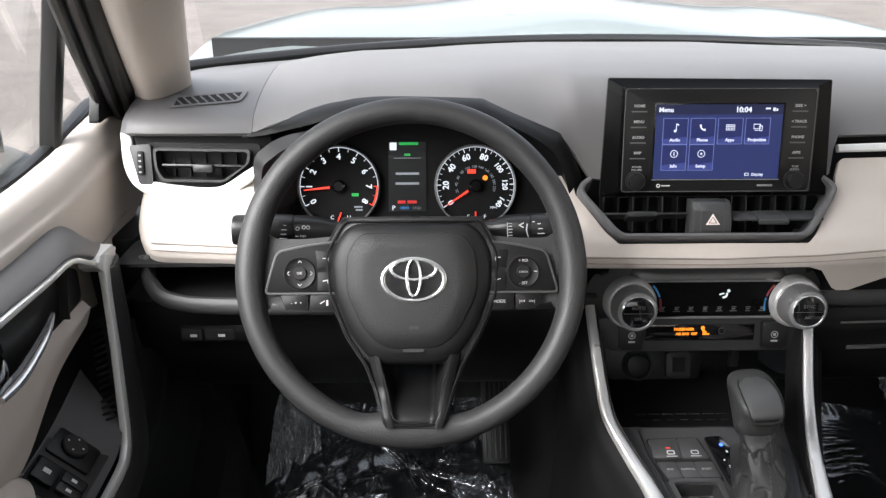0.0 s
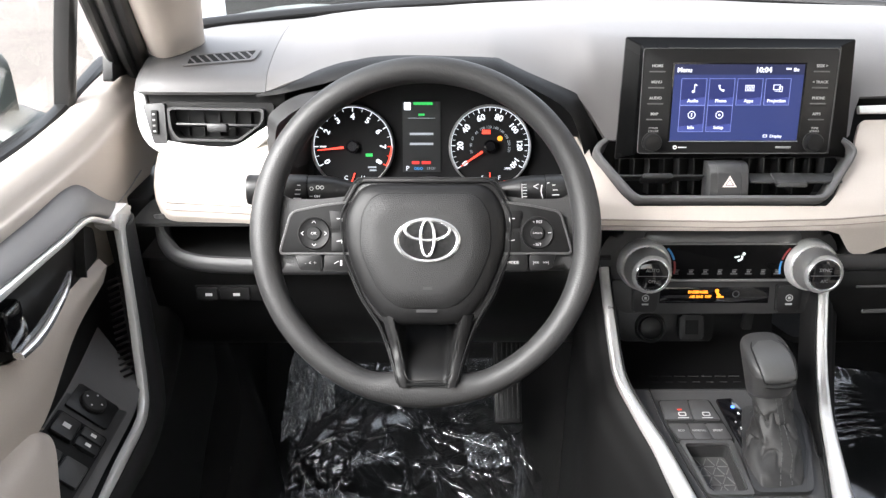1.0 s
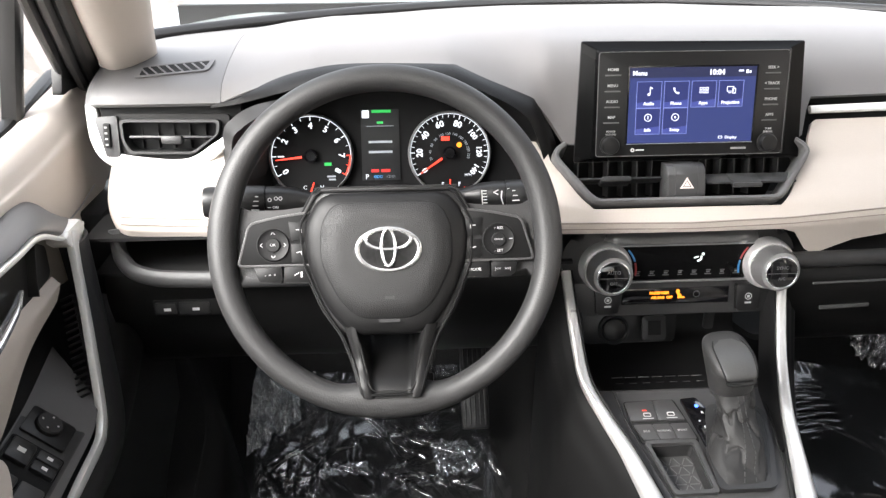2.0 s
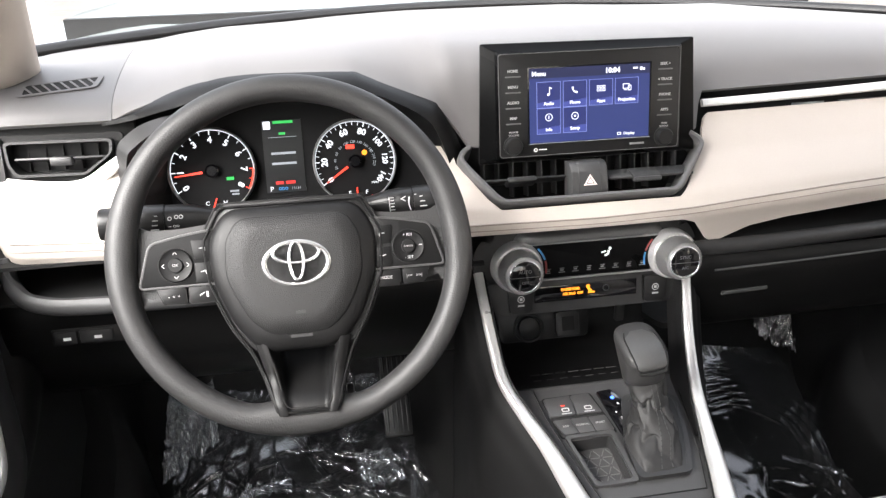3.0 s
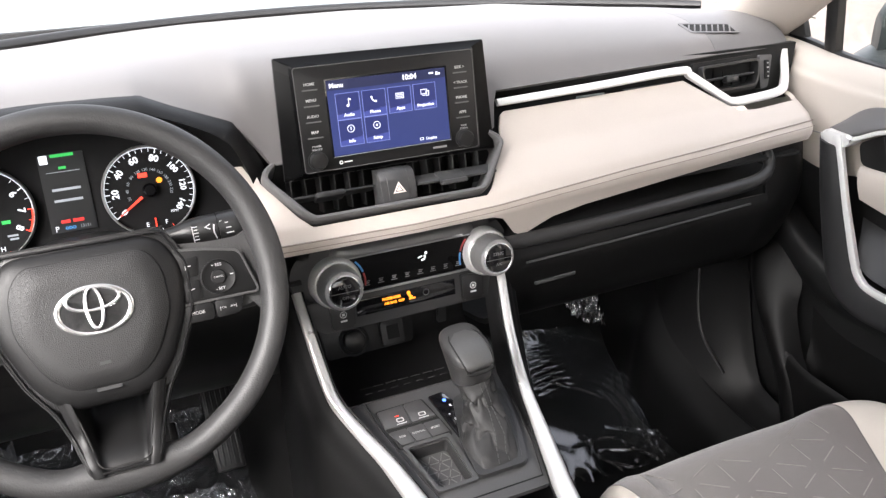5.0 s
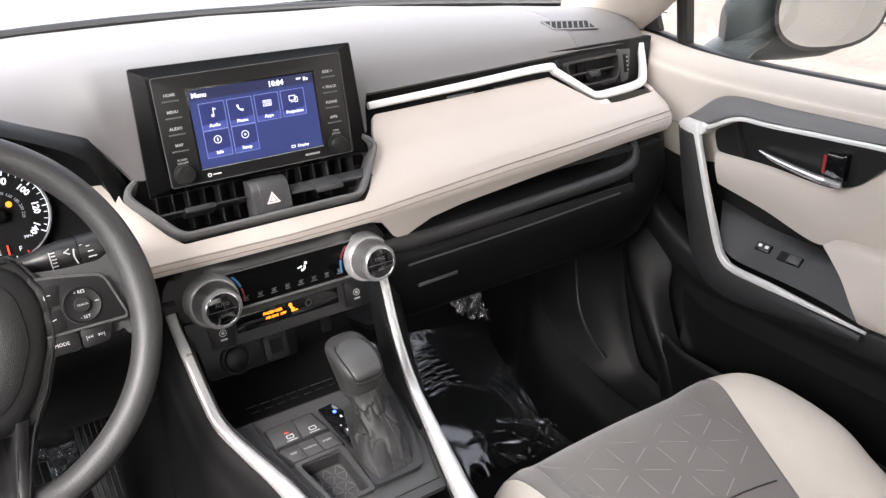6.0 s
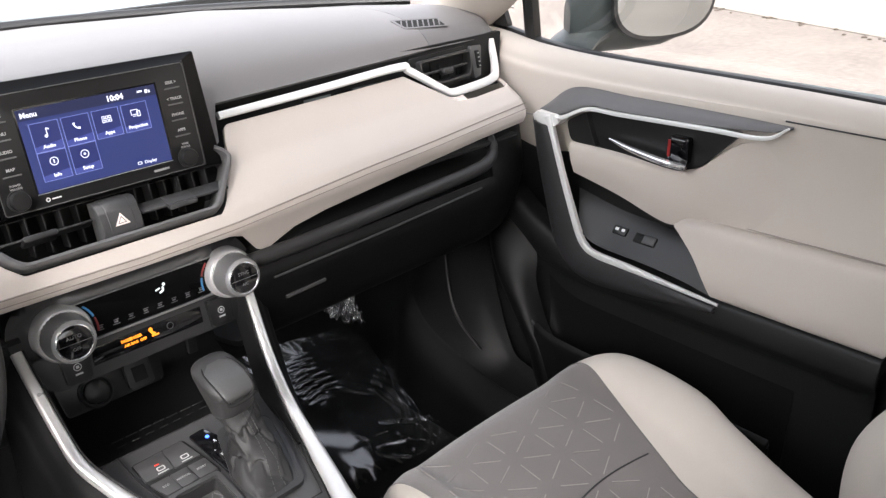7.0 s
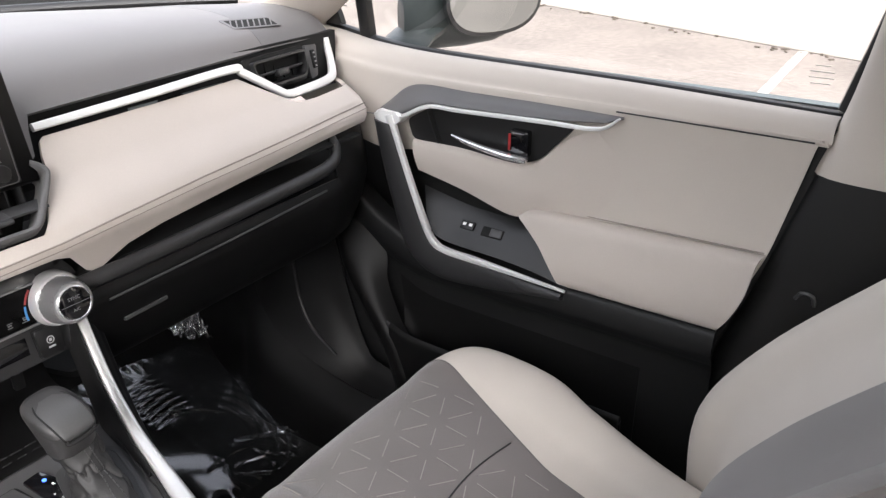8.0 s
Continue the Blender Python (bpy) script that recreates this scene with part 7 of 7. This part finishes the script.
# ---- passenger seat ----
seat = thing("passenger_seat", "grey patterned fabric front seat with beige bolsters", "car seat")
SECX = np.array([0.115, 0.110, 0.125, 0.155, 0.195, 0.235, 0.30, 0.37, 0.44, 0.505, 0.545, 0.59, 0.622, 0.636, 0.630])
SECZ = np.array([-0.12, -0.05, 0.0, 0.022, 0.020, 0.002, -0.004, -0.004, -0.004, 0.002, 0.020, 0.024, 0.004, -0.05, -0.12])
ROWY = [(-0.080, 0.16), (-0.064, 0.23), (-0.066, 0.288), (-0.083, 0.325), (-0.135, 0.347), (-0.25, 0.350), (-0.36, 0.338), (-0.48, 0.318), (-0.62, 0.300)]


TAPER = (0, 0, 0, 0, 0.01, 0.07, 0.20, 0.34, 0.44)


def seat_grid():
    ctrl = []
    for i, (y, z) in enumerate(ROWY):
        r = []
        for x, dz in zip(SECX, SECZ):
            side = abs(x - 0.373) / 0.26
            if x > 0.373:
                x = 0.373 + (x - 0.373) * (1 - TAPER[i])
            yy = y - (0.050 * side ** 3 if i < 6 else 0.02 * side ** 3)
            r.append((x + (0.373 - x) * (0.10 if i < 3 else 0.03 if i == 3 else 0), yy, z + dz * (0.35 if i < 3 else 0.7 if i == 3 else 1)))
        ctrl.append(r)
    a = np.array(ctrl, float)
    a = np.array([smooth_line(r, 85) for r in a])
    a = np.array([smooth_line(a[:, j], 80) for j in range(a.shape[1])]).transpose(1, 0, 2)
    # slide the columns so that the two seams run where the cloth is joined
    out = []
    for r in a:
        y = r[42, 1]
        right = float(np.interp(-y, (0.06, 0.12, 0.20, 0.30, 0.37, 0.60), (0.545, 0.543, 0.510, 0.466, 0.439, 0.405)))
        jl, jr = np.interp(0.172, r[8:42, 0], np.arange(8, 42)), np.interp(right, r[42:78, 0], np.arange(42, 78))
        at_j = np.interp(np.arange(85), (0, JL, JR, 84), (0, jl, jr, 84))
        out.append(np.stack([np.interp(at_j, np.arange(85), r[:, c]) for c in (0, 1, 2)], -1))
    return np.array(out)


JL, JR = 27, 57
GRID = seat_grid()


def seat_cut(j0, j1, lift=0.0):
    """One cloth panel of the cushion, with its thickness turned inwards."""
    g = GRID[:, j0:j1].copy()
    g[..., 2] += lift
    n = np.cross(np.gradient(g, axis=1), np.gradient(g, axis=0))
    n /= np.maximum(np.linalg.norm(n, axis=-1, keepdims=True), 1e-9)
    if n[..., 2].mean() < 0:
        n = -n
    return grid_mesh(np.concatenate([g, (g - 0.010 * n)[:, ::-1]], axis=1), wrap=True, caps=True)


part("cushion_centre", seat_cut(JL, JR + 1), M_FABRIC, seat, "grey patterned fabric cushion")
part("bolster", seat_cut(0, JL + 1, lift=0.0006), M_FABRIC2, seat, "beige side bolster")
part("bolster", seat_cut(JR, 85, lift=0.0006), M_FABRIC2, seat, "beige side bolster")


def on_seat(u, v):
    """Seat surface point by fractions across and back."""
    i, j = v * (len(GRID) - 1), JL + u * (JR - JL)
    i0, j0 = min(int(i), len(GRID) - 2), min(int(j), GRID.shape[1] - 2)
    f, g = i - i0, j - j0
    return Vector((GRID[i0, j0] * (1 - f) + GRID[i0 + 1, j0] * f) * (1 - g) + Vector((GRID[i0, j0 + 1] * (1 - f) + GRID[i0 + 1, j0 + 1] * f)) * g)


YV = GRID[:, (JL + JR) // 2, 1]


def seat_uv(x, y):
    v = float(np.interp(-y, -YV[20:], np.arange(20, len(YV)))) / (len(GRID) - 1)
    row = GRID[int(round(v * (len(GRID) - 1)))]
    return (float(np.interp(x, row[8:78, 0], np.arange(8, 78))) - JL) / (JR - JL), v


def seat_at(x, y, h=0.0):
    u, v = seat_uv(x, y)
    p = on_seat(min(max(u, 0), 1), v)
    return Vector((x, y, p.z + h))


def cross_y(x):
    return -0.2925 - 1.5 * (x - 0.36) ** 2


def seat_pattern():
    """Pale woven dashes that leave triangles between them."""
    bms = []
    a = 0.067
    e0, e1 = (math.cos(radians(24)), math.sin(radians(24))), (math.cos(radians(84)), math.sin(radians(84)))
    for i in range(-9, 10):
        for j in range(-9, 10):
            cx, cy = 0.377 + a * (i * e0[0] + j * e1[0]), -0.161 + a * (i * e0[1] + j * e1[1])
            for ang in (24, 84, 144):
                t = radians(ang)
                p0 = (cx + a * 0.24 * math.cos(t), cy + a * 0.24 * math.sin(t))
                p1 = (cx + a * 0.78 * math.cos(t), cy + a * 0.78 * math.sin(t))
                if not all(0.03 < seat_uv(*q)[0] < 0.97 and -0.56 < q[1] < -0.112 for q in (p0, p1)) or abs((p0[1] + p1[1]) / 2 - cross_y((p0[0] + p1[0]) / 2)) < 0.010:
                    continue
                n = Vector((-math.sin(t), math.cos(t), 0)) * 0.0007
                r = []
                for f in np.linspace(0, 1, 4):
                    x, y = p0[0] + (p1[0] - p0[0]) * f, p0[1] + (p1[1] - p0[1]) * f
                    c = seat_at(x, y, 0.0009)
                    r.append([c - n, c + n])
                bms.append(thicken(grid_mesh(r), 0.0006))
    return join(*bms)


tagged(part("woven_pattern", seat_pattern(), M_LINE, seat, "pale woven dashes in triangles"), kind="stuff")
part("cross_seam", sweep([tuple(seat_at(x, cross_y(x), 0.0006)) for x in np.linspace(0.19, 0.452, 14)], oval(0.0014, 0.0010, 6), n=40), M_DARK, seat)
for j in (JL, JR):
    part("edge_seam", sweep([tuple(GRID[i, j] + np.array((0, 0, 0.0008))) for i in range(12, 80, 4)], oval(0.0010, 0.0008, 6), n=50), M_FABRIC, seat)
part("seat_base", box((0.46, 0.42, 0.20), Matrix.Translation((0.373, -0.38, 0.11)), 0.02), M_BLACK, seat, "black seat base")


def backrest():
    secx = [(0.12, -0.05), (0.112, 0.03), (0.135, 0.075), (0.175, 0.075), (0.225, 0.030), (0.30, 0.014), (0.373, 0.012), (0.446, 0.014), (0.52, 0.030), (0.562, 0.075), (0.602, 0.078), (0.632, 0.035), (0.632, -0.05)]
    ctrl = []
    for y, z, k in ((-0.595, 0.22, 0.9), (-0.59, 0.30, 1.0), (-0.592, 0.42, 1.0), (-0.655, 0.53, 1.0), (-0.76, 0.65, 1.0), (-0.84, 0.75, 0.8), (-0.905, 0.85, 0.4), (-0.935, 0.89, 0.1)):
        ctrl.append([(x, y + dy * k, z - dy * 0.15) for x, dy in secx])
    a = np.array([smooth_line(r, 73) for r in np.array(ctrl, float)])
    return np.array([smooth_line(a[:, j], 50) for j in range(a.shape[1])]).transpose(1, 0, 2)


BG = backrest()
for name, j0, j1, mat, lab in (("backrest_centre", 14, 40, M_FABRIC, "grey fabric backrest"), ("back_bolster", 0, 15, M_FABRIC2, "beige backrest bolster"), ("back_bolster", 39, 73, M_FABRIC2, "beige backrest bolster")):
    part(name, thicken(grid_mesh(BG[:, j0:j1]), 0.012), mat, seat, lab)
part("buckle_stalk", box((0.02, 0.014, 0.05), Matrix.Translation((0.59, -0.535, 0.285)), 0.004), M_BLACK, seat)


# ---- driver switches, pedals, floor film ----
row = thing("dash_switches", "black switch row under the driver's vent", "switch panel")
KR = face((-0.630, 0.146, 0.540), 4)
part("plate", prism(rect(0.088, 0.022), KR, 0.006, bevel=0.001, r=0.003, base=-0.003), M_BLACK, row)
for x, w in ((-0.028, 0.026), (0.008, 0.038)):
    b = part("switch", box((w, 0.016, 0.006), at(KR, x, 0, 0.003), 0.001), M_DARK, row)
    part("switch_mark", box((0.009, 0.004, 0.0005), at(KR, x + 0.002, -0.001, 0.0062), 0.0002), M_LABEL, b)


def pedal(x, y, z, w, h, name, label):
    p = thing(name, label, "pedal")
    m = Matrix.Translation((x, y, z)) @ pose(0, 0, 0, 52, 0, 0)
    part("pad", box((w, h, 0.012), m, 0.004), M_BLACK, p)
    for i in range(5):
        part("rib", box((0.003, h * 0.9, 0.003), at(m, -w * 0.36 + w * 0.18 * i, 0, 0.007), 0.001), M_DARK, p)
    part("lever", sweep([(x, y + 0.02, z), (x, y + 0.12, z + 0.12), (x, y + 0.16, z + 0.3)], oval(0.008, 0.008, 8), n=10), M_BLACK, p)


pedal(-0.228, 0.47, 0.185, 0.050, 0.16, "accelerator_pedal", "ribbed black rubber accelerator pedal")
pedal(-0.345, 0.46, 0.19, 0.085, 0.055, "brake_pedal", "black rubber brake pedal")


PATCH = ((0.572, 0.680, 0.186), (0.662, 0.664, 0.176), (0.650, 0.560, 0.094), (0.585, 0.600, 0.106))
FLOOR_LINE = smooth_line([(y, z) for y, z in FLOOR], 120)


def floor_z(y):
    return np.interp(-np.asarray(y), -FLOOR_LINE[:, 0], FLOOR_LINE[:, 1])


def crumpled(corners, n, pleats, height, soft, seed, ripple=None, lift_by=0.0):
    """A film lying on the carpet between four plan corners, with sharp random pleats; ripple adds rings of wrinkles round a place."""
    rng = np.random.default_rng(seed)
    a, b, c, d = [np.array(p, float) for p in corners]
    u, v = np.meshgrid(np.linspace(0, 1, n), np.linspace(0, 1, n), indexing="ij")
    x, y, z = [(a[k] * (1 - u) + b[k] * u) * (1 - v) + (d[k] * (1 - u) + c[k] * u) * v for k in (0, 1, 2)]
    wob = 0.005 * (np.sin(23 * v + seed) + 0.6 * np.sin(51 * u + 2 * seed) + 0.5 * np.sin(37 * (u + v)))
    wob = wob * min(1.0, (x.max() - x.min()) / 0.4) ** 2
    edge = np.maximum(0, 1 - 8 * np.minimum.reduce([u, 1 - u, v, 1 - v]))
    x, y = x + wob * edge, y + wob * edge * 0.8
    z = np.maximum(z, floor_z(y) + 0.006) + lift_by
    for k in range(4):
        p, q, f = rng.uniform(-14, 14), rng.uniform(-14, 14), rng.uniform(0, 6)
        z = z + soft * (np.sin(p * x + q * y + f + 0.8 * np.sin(9 * x + k)) + 1)
    cx0, cy0, sx, sy = x.mean(), y.mean(), x.max() - x.min(), y.max() - y.min()
    for k in range(pleats):
        px, py = cx0 + sx * rng.uniform(-0.48, 0.48), cy0 + sy * rng.uniform(-0.48, 0.48)
        t, length, wide = rng.uniform(0, math.pi), rng.uniform(0.03, 0.13), rng.uniform(0.0025, 0.006)
        along = (x - px) * math.cos(t) + (y - py) * math.sin(t)
        across = (y - py) * math.cos(t) - (x - px) * math.sin(t) + 0.006 * np.sin(along * rng.uniform(20, 70) + k)
        z = z + height * rng.uniform(0.4, 1.0) * np.maximum(0, 1 - np.abs(across) / wide) * np.maximum(0, 1 - (along / length) ** 2)
    if ripple:
        cx, cy, r0, r1, amp = ripple
        rad = np.hypot(x - cx, y - cy)
        env = np.clip(np.sin(math.pi * np.clip((rad - r0) / (r1 - r0), 0, 1)), 0, 1) * np.clip(0.35 + 0.8 * np.sin(21 * x + 5 * y) * np.sin(17 * y - 9 * x + 1), 0, 1) * np.clip((x - 0.40) / 0.05, 0, 1)
        z = z + amp * env * np.sin(2 * math.pi * rad / 0.019 + 1.2 * np.sin(30 * x) + np.sin(25 * y))
    return thicken(grid_mesh(np.stack([x, y, z], -1)), 0.0005)


for side in (-1, 1):
    f = thing("floor_film", "crumpled clear protective film on the driver's floor" if side < 0 else "wrinkled clear protective film on the passenger's floor", "plastic film", group="floor films")
    if side < 0:
        sheet = crumpled(((-0.62, 0.60, 0.135), (-0.24, 0.60, 0.135), (-0.15, 0.24, 0.016), (-0.64, 0.26, 0.016)), 240, 110, 0.0095, 0.0030, 11)
        flap = crumpled(((-0.648, 0.60, 0.15), (-0.565, 0.585, 0.15), (-0.550, 0.455, 0.12), (-0.640, 0.37, 0.11)), 140, 100, 0.010, 0.0025, 4)
    else:
        sheet = crumpled(((0.33, 0.64, 0.125), (0.62, 0.60, 0.10), (0.61, 0.21, 0.012), (0.30, 0.23, 0.012)), 240, 10, 0.005, 0.0003, 23, (0.45, 0.36, 0.07, 0.22, 0.0030))
        flap = crumpled(PATCH, 110, 60, 0.010, 0.003, 8, lift_by=0.006)
    folds = (((-0.52, 0.43, 0.02), (-0.43, 0.44, 0.02), (-0.43, 0.41, 0.02), (-0.52, 0.40, 0.02)), ((-0.31, 0.47, 0.03), (-0.24, 0.48, 0.03), (-0.22, 0.40, 0.02), (-0.30, 0.39, 0.02)), ((-0.62, 0.345, 0.02), (-0.50, 0.335, 0.02), (-0.50, 0.315, 0.02), (-0.62, 0.325, 0.02))) if side < 0 else (((0.495, 0.337, 0.02), (0.562, 0.285, 0.02), (0.555, 0.272, 0.02), (0.488, 0.322, 0.02)), ((0.572, 0.297, 0.02), (0.598, 0.264, 0.02), (0.583, 0.247, 0.02), (0.560, 0.280, 0.02)))
    for k, quad in enumerate(folds):
        ob = part("film_fold", crumpled(quad, 60, 16 if side < 0 else 5, 0.008 if side < 0 else 0.004, 0.002, 40 + k, lift_by=0.008 if side < 0 else 0.004), M_CRINKLE, f, angle=80)
        ob.visible_shadow = False
    for name, bm, mat, lab in (("film_sheet", sheet, M_FILM, ""), ("loose_flap", flap, M_FLAP if side < 0 else M_CRINKLE, "raised crumpled corner of the film")):
        ob = part(name, bm, mat, f, lab, angle=80)
        ob.visible_shadow = False
